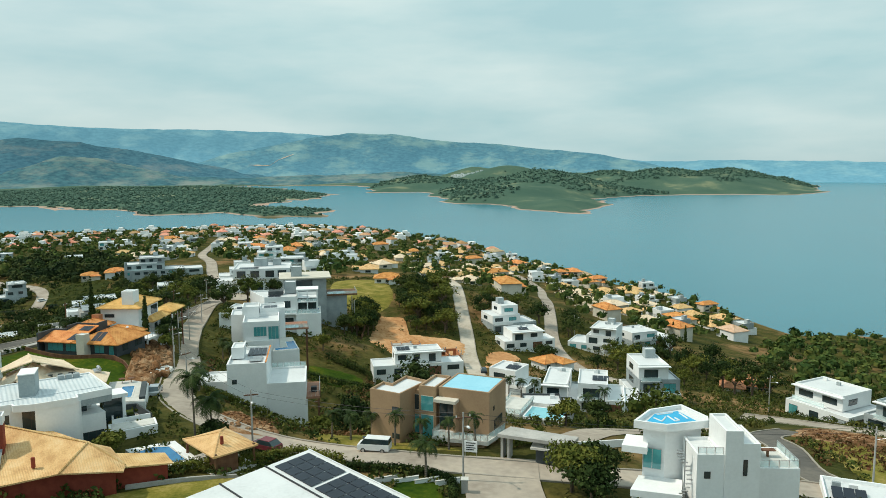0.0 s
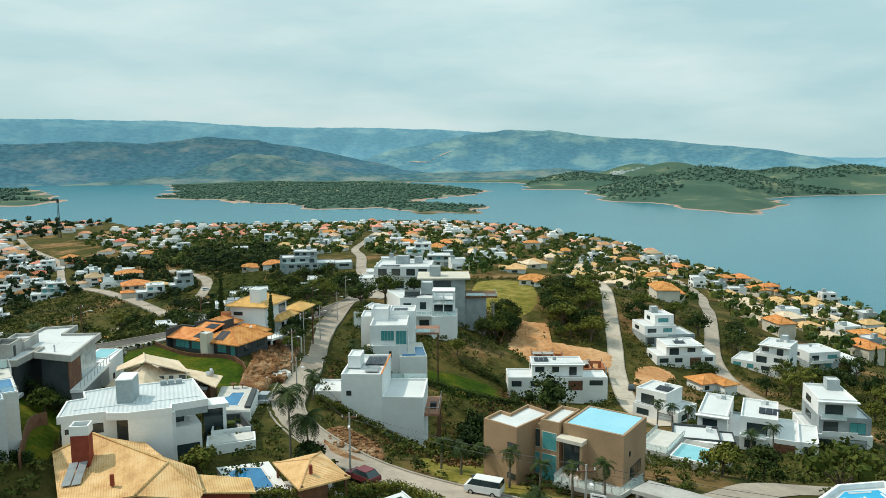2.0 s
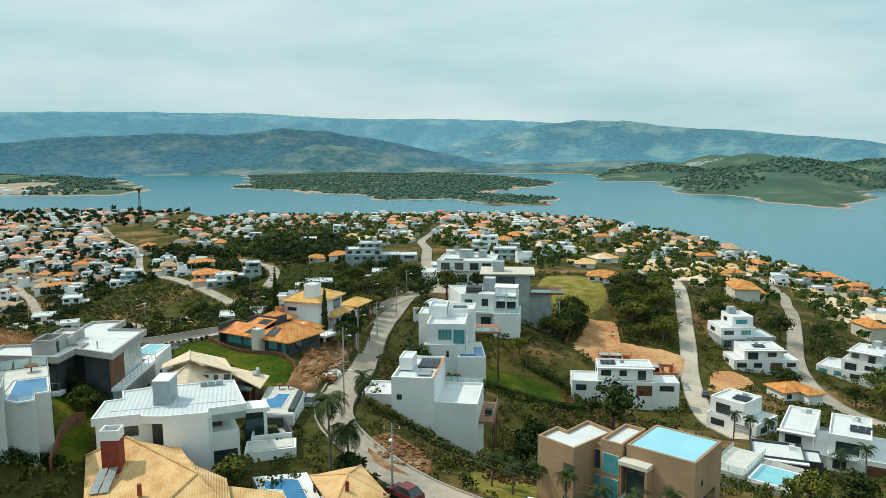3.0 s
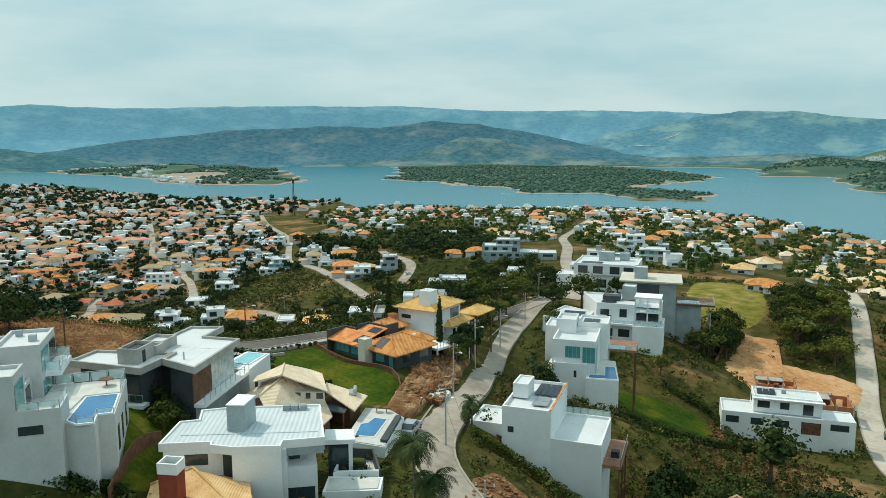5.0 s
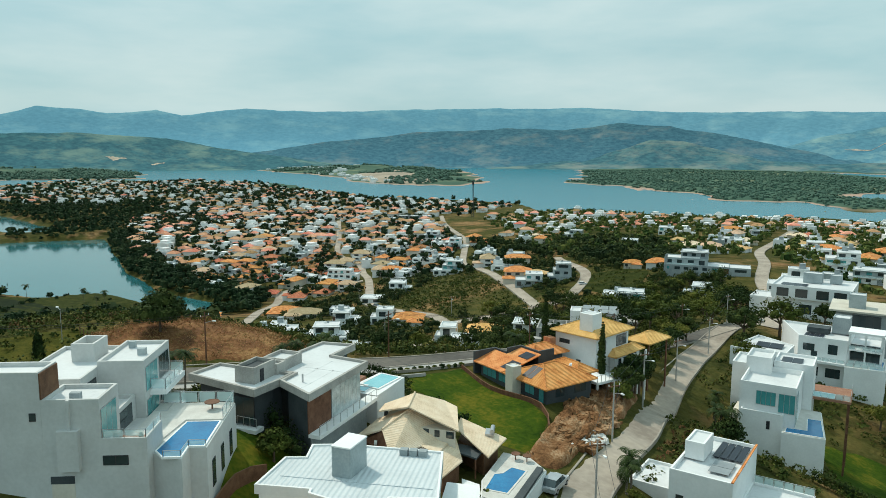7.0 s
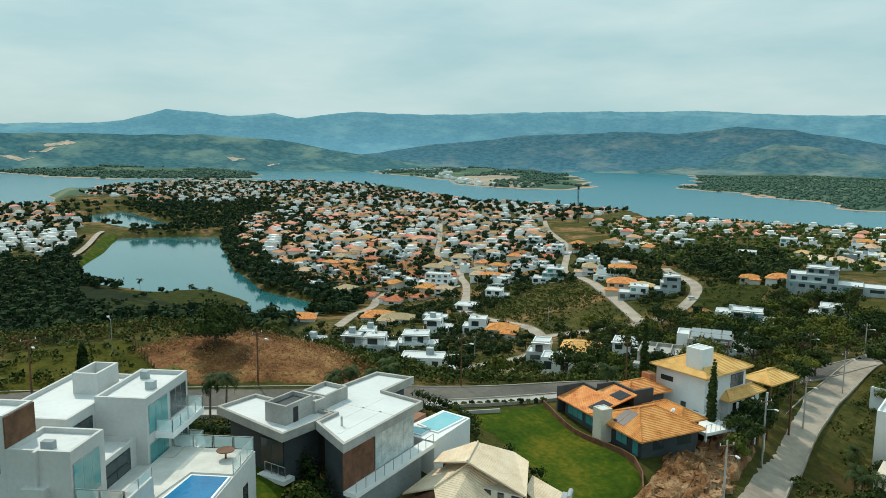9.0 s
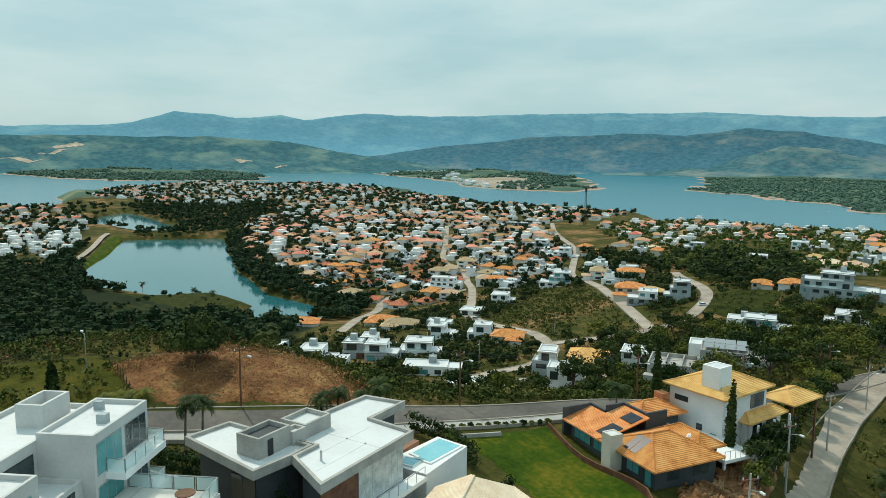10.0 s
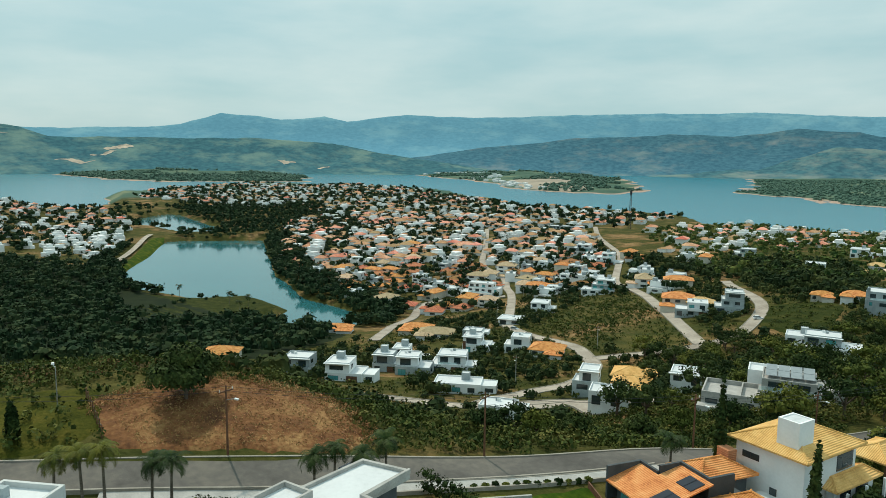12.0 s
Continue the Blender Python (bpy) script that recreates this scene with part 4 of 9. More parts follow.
road("road_valley", "winding valley street", [(-150, 196), (-171, 203), (-184, 184), (-190, 206), (-192, 224), (-206, 246), (-222, 258), (-243, 269), (-277, 275), (-312, 288), (-335, 305), (-380, 340), (-429, 377), (-455, 392), (-492, 415), (-552, 437), (-640, 500), (-770, 592)], 5, "road")
road("road_bend", "winding street round the meadow", [(-218, 258), (-216, 264), (-207, 285), (-203, 312), (-212, 340), (-224, 362), (-243, 384), (-290, 430), (-314, 455)], 5, "road")
road("road_spur", "street between white houses", [(-206, 300), (-240, 326), (-280, 358), (-318, 390), (-360, 420), (-390, 438), (-450, 500), (-496, 546), (-600, 620), (-691, 699)], 5, "road")
road("road_shore", "street along the small lake", [(-335, 225), (-357, 241), (-385, 262), (-412, 288), (-440, 308), (-454, 318), (-460, 335), (-452, 345), (-440, 362), (-432, 374)], 5.5, "road")
road("road_low_lane", "pale lane below the back street", [(-225, 140), (-214, 149), (-200, 165), (-184, 180), (-172, 195), (-165, 206), (-150, 214)], 4.5, "road")
road("road_ridge", "street on the wooded ridge", [(-84, 246), (-96, 280), (-112, 330), (-140, 380), (-160, 430), (-200, 520), (-230, 620), (-270, 760)], 5.5, "road")

patch("ground_lawn", "mown green lawn beside the orange-roofed bungalow", [(-86.4, 115.4), (-84.2, 122), (-83, 128), (-81, 129), (-66, 126), (-60, 122), (-58, 115), (-66, 114), (-76, 116.5)], "grass", 0.14, "lawn", clear=True)
patch("ground_lawn", "shaded garden lawn between the villas", [(-78, 87), (-74, 90), (-66, 88.4), (-61.6, 83), (-58.4, 78), (-60.5, 75), (-68.1, 81), (-74, 85)], "grass", 0.14, "lawn")
patch("ground_cut", "raw red earth cut above the street", [(-57, 114), (-53.2, 114.5), (-54.6, 121), (-57.4, 130), (-59.5, 139), (-66, 153), (-69, 150), (-65.5, 141), (-62.5, 130), (-60, 121)], "soil", 0.7, "earth", clear=True, rugged=0.5)
patch("ground_lawn", "sloping lawn below the white glass house", [(-49, 187), (-42, 193), (-32, 194), (-25, 180), (-27, 165), (-37, 160), (-42, 172)], "grass", 0.14, "lawn", clear=True)
patch("ground_cut", "cleared orange building plot", [(-36, 270), (-27, 272), (-25, 256), (-8, 256), (-3, 250), (-6, 222), (-14, 212), (-30, 224), (-36, 240)], "soil_orange", 0.35, "earth", clear=True, rugged=0.25)
patch("ground_slope", "burnt brown grass slope behind the street", [(-118.6, 84.6), (-120.6, 94), (-119.5, 104), (-112, 112.5), (-98.2, 109.5), (-102.6, 97), (-106, 87.6), (-110, 84.6)], "dry_slope", 0.2, "slope", clear=True)
patch("ground_field", "brown and green playing field", [(-208, 337), (-222, 370), (-202, 384), (-186, 352), (-188, 332)], "rough_grass", 0.5, "field", clear=True)
patch("ground_lawn", "yellowish front lawn with young palms", [(-22, 97), (-25, 108), (-16, 104), (-10, 94), (-1, 90.5), (-8, 91), (-16, 93)], "dry_lawn", 0.12, "lawn")
patch("ground_cut", "pale trampled soil beside the street", [(-38, 104), (-38, 111), (-32, 108), (-27, 98), (-30, 95), (-35, 98)], "soil", 0.2, "earth")
patch("ground_hill", "grassy hillock with mown terraces", [(-60, 292), (-66, 340), (-50, 345), (-36, 312), (-34, 282), (-44, 266)], "dry_lawn", 0.25, "slope", clear=True)
patch("ground_lawn", "rough olive plot beside the street", [(-126, 72), (-122, 86), (-110.5, 84.6), (-108.6, 77), (-112.6, 62)], "meadow", 0.15, "meadow")
lawns.pop()
patch("ground_lawn", "lawn strip at the street corner", [(-9, 80.5), (-4, 79.5), (-3.2, 76), (-3.5, 70), (-10, 70)], "grass", 0.12, "lawn")
patch("ground_cut", "bare plot with red soil near the white house", [(52, 120), (62, 136), (72, 132), (70, 116), (58, 112)], "soil", 0.2, "earth", clear=True)
patch("ground_yard", "grey gravel building yard behind the tall villa", [(-103, 60), (-104.6, 68), (-101.5, 74), (-99, 72), (-97, 62)], "concrete", 0.25, "yard", clear=True)
# a darker ground sheet under the whole wood
patch("ground_wood", "dark forest floor under the lakeside wood", WOODS[0], "wood_floor", 0.5, "ground", wobble=2.0)
lawns.pop()
patch("ground_spit", "grassy spit reaching into the small lake", [(-611, 147), (-585, 163), (-554, 196), (-566, 224), (-520, 234), (-498, 230), (-482, 218), (-462, 176), (-473, 143), (-540, 138)], "rough_grass", 0.5, "meadow", clear=True)
patch("ground_bank", "grassy bank at the small lake's corner", [(-930, 222), (-809, 187), (-716, 156), (-722, 163), (-805, 197), (-865, 216), (-946, 240)], "grass", 0.9, "bank")
road("road_dam", "pale road along the lake bank", [(-960, 226), (-926, 214), (-860, 196), (-806, 180), (-760, 164)], 6, "road", lift=1.0, kerb=False)
patch("ground_point", "bare beige building ground on the far point", [(-2250, 1700), (-1850, 1480), (-1680, 1470), (-1640, 1560), (-1900, 1800), (-2300, 1950)], "soil_pale", 2.5, "earth")
patch("ground_cut", "pale earth beside the new lane", [(3, 224), (5, 246), (12, 250), (16, 240), (8, 224)], "soil_orange", 0.3, "earth")
patch("ground_verge", "dry grass and dirt verge below the long hedge", [(-41, 73), (-34, 77.4), (-26, 79.8), (-18, 83), (-15.5, 81), (-22, 75.5), (-30, 70)], "dry_lawn", 0.15, "verge")
patch("ground_verge", "dry verge beside the east street", [(48, 88), (50, 104), (52, 116), (60, 118), (58, 100), (54, 84)], "dry_lawn", 0.15, "verge")

# ---- the houses on the near hill ----
def tall_villa():
    h = house("tall white four-storey villa with a roof pool deck", -72.4, 72.1, 50, r=9, cx=1, cy=-3)
    block(h, R(0, 0, 4.1, 7.2), 78, 90.1, "offwhite")
    block(h, R(-3.4, 2.7, -1.3, 5.9), 89, 91.0, "offwhite", par=1.0)
    block(h, R(-6.0, -3.5, -0.01, 7.2), 76, 89.6, "offwhite")
    block(h, R(-0.6, -9.2, 3.8, -5.3), 85.25, 89.8, "offwhite")
    block(h, R(-9.5, -9.2, -0.61, -6.2), 85.25, 92.0, "offwhite")
    slab(h, R(-0.60, -9.19, -0.50, -6.21), 86.2, 91.9, "wood", "cladding")
    block(h, R(-9.5, -6.19, -0.61, -3.51), 80, 88.6, "offwhite")
    block(h, R(-0.6, -5.29, 3.2, -0.01), 80, 87.0, "offwhite")
    slab(h, R(-9.5, -9.2, 7.3, -5.35), 70, 85.25, "offwhite", "podium")
    slab(h, [(-9.5, -5.34), (4.5, -5.34), (7.3, -5.34), (7.3, -8.0), (9.9, -9.2), (9.9, -7.0), (11.3, -7.0), (11.3, 3.5), (-9.5, 3.5)], 70, 84.75, "offwhite", "podium")
    slab(h, [(4.3, -5.0), (7.2, -5.0), (7.9, -1.0), (11.2, -1.0), (11.2, 3.4), (4.3, 3.4)], 84.75, 84.88, "stone", "terrace_floor")
    pool(h, [(8.2, -1.5), (7.5, -7.7), (8.4, -8.9), (9.7, -8.9), (9.7, -6.8), (11.0, -6.8), (11.0, -1.5)], 84.85, edge=0.15, edge_mat="white")
    slab(h, R(3.9, -9.0, 7.1, -5.5), 85.25, 85.36, "deck", "deck_floor")
    slab(h, R(3.8, -9.2, 7.3, -9.0), 85.25, 86.6, "offwhite", "parapet")
    slab(h, R(7.1, -9.0, 7.3, -5.5), 85.25, 86.6, "offwhite", "parapet")
    rail(h, [(3.9, -9.1), (7.2, -9.1), (7.2, -5.5)], 86.6, 0.7)
    for u, v in ((4.6, -8.4), (6.6, -8.4)):
        pot = part("plant_pot", Solid().tube((u, v, 85.36), (u, v, 85.9), 0.22, 0.3), M["dark"], h)
        part("pot_plant", Solid().tube((u, v, 85.9), (u, v, 86.7), 0.32, 0.1, 7), M["leaf"], pot)
    table = part("terrace_table", Solid().tube((9.6, 1.6, 85.55), (9.6, 1.6, 85.62), 0.7, n=16), M["wood"], h)
    part("table_leg", Solid().tube((9.6, 1.6, 84.88), (9.6, 1.6, 85.55), 0.08), M["wood"], table)
    rail(h, [(11.2, -1.0), (11.2, 3.4), (4.5, 3.4)], 84.88, 1.1)
    rail(h, [(8.4, -9.0), (9.8, -9.0), (9.8, -6.9), (11.2, -6.9)], 84.9, 0.5)
    # balconies of the inner block
    for z in (83.9, 87.0):
        slab(h, R(4.1, 1.2, 5.6, 7.0), z - 0.5, z, "white", "balcony")
        rail(h, [(4.2, 1.3), (5.5, 1.3), (5.5, 6.9), (4.2, 6.9)], z, 1.0)
        win(h, (4.1, 0.3), (4.1, 3.4), z + 0.1, z + 2.4, 3, "teal_glass", "steel")
        win(h, (4.1, 3.9), (4.1, 6.8), z + 0.1, z + 2.4, 3, "glass", "steel")
    win(h, (-0.01, -3.3), (-0.01, -0.4), 87.3, 88.8, 2)
    win(h, (3.8, -9.0), (3.8, -6.0), 86.0, 88.9, 3, "teal_glass", "steel")
    win(h, (3.2, -4.9), (3.2, -1.0), 84.9, 86.6, 2, "glass")
    win(h, (3.87, -9.2), (5.83, -9.2), 84.4, 85.2, 2)
    win(h, (-1.5, -9.2), (-1.0, -9.2), 88.1, 88.75)
    door(h, (-0.15, -9.2), (1.6, -9.2), 80.8, 82.95, "cream", "garage_door")
    slab(h, R(-0.18, -9.29, 1.62, -9.2), 82.95, 83.55, "dark", "lintel")
    slab(h, R(0.65, -9.75, 2.25, -9.2), 84.15, 87.4, "offwhite", "chimney_breast")
    slab(h, R(1.4, -9.5, 1.62, -9.2), 87.4, 89.8, "offwhite", "flue")
    for v in (-5.6, -2.6, 0.6):
        win(h, (11.3, v), (11.3, v + 1.0), 80.6, 83.0)
        win(h, (11.3, v + 0.6), (11.3, v + 1.6), 76.5, 78.6)
    slab(h, R(2.5, 3.0, 3.2, 3.6), 89.7, 90.4, "grey", "air_conditioner")
    slab(h, R(1.2, -8.3, 2.0, -7.8), 89.4, 90.0, "grey", "air_conditioner")
    slab(h, R(0.8, 5.5, 1.4, 6.0), 89.7, 90.4, "grey", "air_conditioner")
    return h


def white_roof_villa():
    h = house("low white-roofed villa with a raised corner pool", -65.4, 89.7, 114.4, r=11, cx=9, cy=6)
    claim(-78, 87, 7)
    left = [(-1.2, 5.7), (2.6, 5.3), (5.2, 5.3), (5.2, 15.2), (0.6, 15.7)]
    main = [(-0.2, -0.2), (12.3, -0.2), (12.9, 4.9), (18.2, 4.7), (17.6, 9.2), (9.5, 9.8), (5.3, 9.8), (5.3, 5.2), (2.6, 5.2)]
    for poly in (left, main):
        block(h, poly, 83.9, 84.7, "concrete", par=0.3, th=0.3, name="roof_edge")
    slab(h, inset(left, 0.9), 76.5, 83.9, "dark", "wall")
    slab(h, inset(main, 0.7), 74.0, 83.9, "dark", "wall")
    block(h, R(0.9, 7.2, 4.6, 9.7), 84.2, 86.2, "concrete", "dark", par=0.4, name="stair_tower")
    block(h, R(6.2, 7.0, 9.6, 9.9), 84.2, 85.7, "concrete", par=0.4, name="stair_tower")
    block(h, R(4.6, 6.9, 6.2, 8.2), 84.2, 85.6, "concrete", par=0.3, name="stair_tower")
    slab(h, R(12.9, 4.75, 18.3, 4.95), 84.3, 84.72, "concrete", "parapet")
    door(h, (1.9, 7.2), (2.5, 7.2), 84.4, 85.8, "frame")
    slab(h, R(2.0, 2.0, 8.5, 2.2), 84.36, 84.42, "membrane", "roof_seam")
    slab(h, R(5.0, 4.0, 11.5, 4.2), 84.36, 84.42, "membrane", "roof_seam")
    slab(h, R(8.2, 0.4, 8.4, 6.5), 84.36, 84.42, "membrane", "roof_seam")
    part("roof_pipe", Solid().tube((3.6, 3.0, 84.4), (3.6, 3.0, 85.3), 0.1), M["steel"], h)
    # long balcony towards the garden
    slab(h, R(0.6, -0.9, 13.4, 0.5), 79.7, 80.1, "white", "balcony")
    rail(h, [(0.7, -0.8), (13.3, -0.8)], 80.1, 1.0, glass=None, step=1.4)
    rail(h, [(-0.6, 6.0), (-0.5, 8.5)], 80.3, 1.0, glass=None, step=0.8)
    slab(h, R(-1.0, 5.8, 0.4, 9.0), 79.8, 80.2, "white", "balcony")
    slab(h, R(0.55, 0.42, 5.0, 0.52), 80.1, 83.8, "wood", "cladding")
    win(h, (5.2, 0.5), (11.6, 0.5), 80.2, 83.7, 7, "curtain", "steel")
    win(h, (6.0, 0.48), (11.0, 0.48), 75.5, 78.6, 3)
    win(h, (-0.2, 9.2), (-0.2, 6.5), 80.4, 83.4, 2)
    slab(h, R(1.0, 0.40, 13.0, 0.50), 75.0, 79.6, "grey", "wall")
    # raised pool at the end
    slab(h, [(14.2, -0.4), (21.8, -0.4), (22.3, 3.4), (14.2, 4.4)], 73, 79.9, "white", "pool_podium")
    pool(h, [(16.4, 0.6), (21.2, 0.1), (21.7, 2.8), (17.2, 3.2), (17.0, 2.2), (16.5, 2.2)], 80.0, "pool_pale", 0.25, "white")
    pool(h, R(14.8, 1.6, 16.2, 3.2), 80.0, "pool_pale", 0.15, "white")
    slab(h, R(14.0, 4.5, 20.5, 7.2), 75, 79.85, "deck", "deck_floor")
    door(h, (16.0, -0.4), (16.9, -0.4), 75.4, 77.6, "frame")
    return h


def white_street_house():
    """The white house with the ribbed sheet roof and the grey chimney block."""
    x0, y0, yaw = -54, 87, 36
    h = house("white two-storey house with a sheet roof and chimney", x0, y0, yaw, r=9)
    to = placed(x0, y0, yaw)
    roof = to((-58.5, 79.7), (-54.6, 82.7), (-54.1, 82.2), (-51.9, 82.9), (-48.1, 85.6), (-48.8, 86.6), (-45.9, 89.4), (-52.4, 96.1), (-60.2, 90.4), (-62.3, 88.0), (-60.3, 86.0), (-61.6, 84.6))
    block(h, roof, 80.0, 80.85, "white", "sheet", par=0.16, th=0.2, name="roof_edge")
    slab(h, to((-58.2, 79.95), (-54.75, 82.6), (-54.0, 83.6), (-52.0, 84.0), (-48.4, 86.6), (-51.0, 89.6), (-49.6, 91.0), (-53.0, 95.4), (-60.0, 90.0), (-62.0, 88.0), (-60.0, 86.0), (-61.3, 84.6)), 71, 80.0, "white", "wall")
    slab(h, to((-51.95, 82.95), (-48.15, 85.65), (-48.6, 86.2), (-52.3, 83.6)), 71, 80.0, "white", "wall_panel")
    slab(h, to((-48.75, 86.7), (-46.0, 89.35), (-46.15, 89.5), (-48.9, 86.85)), 79.2, 80.4, "grey", "fascia")
    slab(h, to((-46.0, 89.5), (-52.3, 96.0), (-52.45, 95.85), (-46.15, 89.35)), 79.5, 80.4, "grey", "fascia")
    slab(h, to((-49.4, 86.9), (-46.8, 89.2), (-49.8, 92.2), (-52.4, 89.9)), 71, 77.8, "white", "wall")
    slab(h, to((-50.2, 88.6), (-49.3, 89.4), (-51.0, 91.0), (-51.8, 90.4)), 77.8, 79.9, "glass", "clerestory")
    chim = to((-55.5, 85.6), (-53.9, 86.4), (-55.1, 89.1), (-56.8, 88.4))
    slab(h, chim, 80.4, 83.4, "grey", "chimney")
    slab(h, inset(chim, -0.05), 83.4, 83.52, "white", "chimney_cap")
    slab(h, to((-58.6, 82.3), (-47.6, 90.3), (-47.7, 90.42), (-58.7, 82.42)), 80.69, 80.76, "sheet", "roof_seam")
    (box,) = to((-55.0, 93.0))
    for k in range(3):
        part("air_conditioner", Solid().box(box[0] + k * 0.9, box[1] - 0.4, 80.69, box[0] + k * 0.9 + 0.75, box[1] + 0.3, 81.25), M["grey"], h)
    a, b = Vector((-58.2, 79.95)), Vector((-54.75, 82.6))
    for f0, f1, z0, z1, n in ((0.08, 0.34, 78.75, 79.3, 2), (0.46, 0.97, 78.5, 79.6, 3)):
        win(h, *to(tuple(a.lerp(b, f0)), tuple(a.lerp(b, f1))), z0, z1, n)
    win(h, *to((-53.95, 83.6), (-52.05, 84.0)), 76.2, 79.7, 2)
    a, b = Vector((-49.4, 86.9)), Vector((-46.8, 89.2))
    win(h, *to(tuple(a.lerp(b, 0.12)), tuple(a.lerp(b, 0.92))), 72.6, 75.6, 3)
    win(h, *to((-61.6, 85.0), (-59.0, 80.6)), 77.4, 78.8, 2)
    # entrance canopy, sunken court and low terraces
    slab(h, to((-49.5, 93.2), (-46.8, 95.2), (-48.8, 97.3), (-51.4, 95.6)), 77.8, 78.3, "white", "canopy")
    slab(h, to((-49.6, 94.0), (-47.6, 95.4), (-48.8, 96.6), (-50.8, 95.2)), 71, 77.8, "glass", "glazed_hall")
    (pil,) = to((-47.4, 95.1))
    slab(h, R(pil[0] - 0.2, pil[1] - 0.2, pil[0] + 0.2, pil[1] + 0.2), 71, 77.8, "white", "pillar")
    court = to((-48.0, 92.9), (-43.9, 95.8), (-47.9, 99.8), (-51.0, 98.4))
    slab(h, court, 71, 74.0, "stone", "court_floor")
    for i in range(4):
        p, q = Vector(court[i]), Vector(court[(i + 1) % 4])
        e = (q - p).normalized()
        o = Vector((-e.y, e.x)) * 0.22
        slab(h, [tuple(p), tuple(q), tuple(q + o), tuple(p + o)], 74.0, 75.3, "dark" if i in (1, 2) else "white", "court_wall")
    slab(h, to((-48.3, 95.6), (-46.7, 96.7), (-47.6, 98.0), (-49.2, 97.0)), 74.0, 74.8, "frame", "planter")
    slab(h, to((-48.1, 95.9), (-46.9, 96.7), (-47.6, 97.7), (-48.9, 96.9)), 74.8, 75.1, "leaf_light", "planting")
    slab(h, to((-46.6, 89.6), (-41.9, 93.0), (-43.4, 95.5), (-48.4, 92.6)), 71, 74.8, "white", "terrace_wall")
    slab(h, to((-46.4, 89.9), (-42.3, 93.1), (-43.5, 95.1), (-47.9, 92.3)), 74.8, 74.9, "stone", "terrace_floor")
    return h


def tan_roof_house():
    x0, y0, yaw = -62, 103.5, -52
    h = house("rambling house with pale tan tile roofs", x0, y0, yaw, r=8)
    to = placed(x0, y0, yaw)
    # upper storey: two slopes from a short crest
    upper = pitched(h, to((-63.7, 101.5, 80.8), (-58.4, 104.1, 78.85), (-63.8, 109.2, 78.85), (-65.9, 109.1, 79.1), (-66.5, 104.9, 80.9)), "tile_cream")
    pitched(h, to((-63.7, 101.5, 80.8), (-66.5, 104.9, 80.9), (-69.4, 106.8, 79.5), (-69.5, 102.8, 79.3), (-67.9, 100.6, 79.4)), "tile_cream")
    ridge_caps(upper, [to((-63.7, 101.5, 80.85), (-66.5, 104.9, 80.95))], "tile_cream")
    slab(h, to((-63.2, 101.9), (-58.9, 104.1), (-63.8, 108.6), (-68.6, 106.2), (-68.6, 102.6), (-67.2, 101.2)), 71, 78.6, "cream", "wall")
    a, b = Vector((-63.2, 101.9)), Vector((-58.9, 104.1))
    for f0, f1 in ((0.22, 0.36), (0.5, 0.62), (0.78, 0.96)):
        win(h, *to(tuple(a.lerp(b, f0)), tuple(a.lerp(b, f1))), 77.75, 78.5)
    # the broad roof in front of it
    low = pitched(h, to((-64.3, 98.2, 78.9), (-60.9, 96.6, 77.4), (-60.9, 100.9, 77.3), (-58.7, 101.2, 77.0), (-60.2, 105.0, 77.3), (-64.6, 103.0, 80.2)), "tile_cream")
    pitched(h, to((-64.3, 98.2, 78.9), (-64.6, 103.0, 80.2), (-69.0, 101.4, 78.0), (-67.7, 97.0, 77.3)), "tile_cream")
    ridge_caps(low, [to((-64.3, 98.2, 78.95), (-64.6, 103.0, 80.25))], "tile_cream")
    slab(h, to((-67.0, 97.6), (-61.3, 97.2), (-59.4, 101.6), (-60.6, 104.2), (-68.2, 101.4)), 71, 77.1, "wood", "wall")
    part("gable_wall", Solid().face(*to((-67.0, 97.58, 77.0), (-61.3, 97.18, 77.0), (-64.3, 98.3, 78.7))), M["wood"], h)
    (vent,) = to((-64.4, 97.6))
    part("gable_vent", Solid().tube((vent[0], vent[1], 77.5), (vent[0] + 0.05, vent[1] - 0.3, 77.5), 0.3, n=10), M["stone"], h)
    pitched(h, to((-59.3, 102.0, 77.0), (-55.7, 99.0, 76.1), (-57.1, 103.4, 76.1), (-60.3, 105.6, 77.0)), "tile_cream")
    slab(h, to((-59.4, 101.8), (-56.4, 99.8), (-57.4, 103.2), (-60.2, 105.0)), 71, 76.0, "wood", "wall")
    # the wing towards the terrace
    pitched(h, to((-60.9, 106.2, 77.9), (-55.2, 105.4, 76.5), (-57.3, 110.7, 76.5), (-62.8, 108.8, 77.9)), "tile_cream")
    slab(h, to((-61.0, 106.6), (-56.6, 106.2), (-57.8, 109.8), (-62.2, 108.4)), 71, 76.3, "wood", "wall")
    slab(h, to((-59.4, 104.2), (-56.2, 104.6), (-57.3, 107.0), (-60.2, 106.0)), 76.1, 76.3, "dark", "pergola_roof")
    for p in to((-56.6, 104.9), (-57.4, 106.7), (-59.2, 104.5)):
        part("post", Solid().box(p[0] - 0.08, p[1] - 0.08, 71, p[0] + 0.08, p[1] + 0.08, 76.1), M["wood"], h)
    (tank,) = to((-58.7, 109.4))
    part("water_heater", Solid().box(tank[0] - 0.9, tank[1] - 0.5, 77.0, tank[0] + 0.9, tank[1] + 0.5, 77.25), M["steel"], h)
    part("heater_tank", Solid().tube((tank[0] - 0.8, tank[1] + 0.3, 77.5), (tank[0] + 0.8, tank[1] + 0.3, 77.5), 0.26, n=12), M["steel"], h)
    # white pool terrace
    deck = to((-51.5, 100.4), (-47.4, 101.2), (-50.8, 109.8), (-53.9, 111.0), (-57.1, 109.9), (-54.0, 103.1))
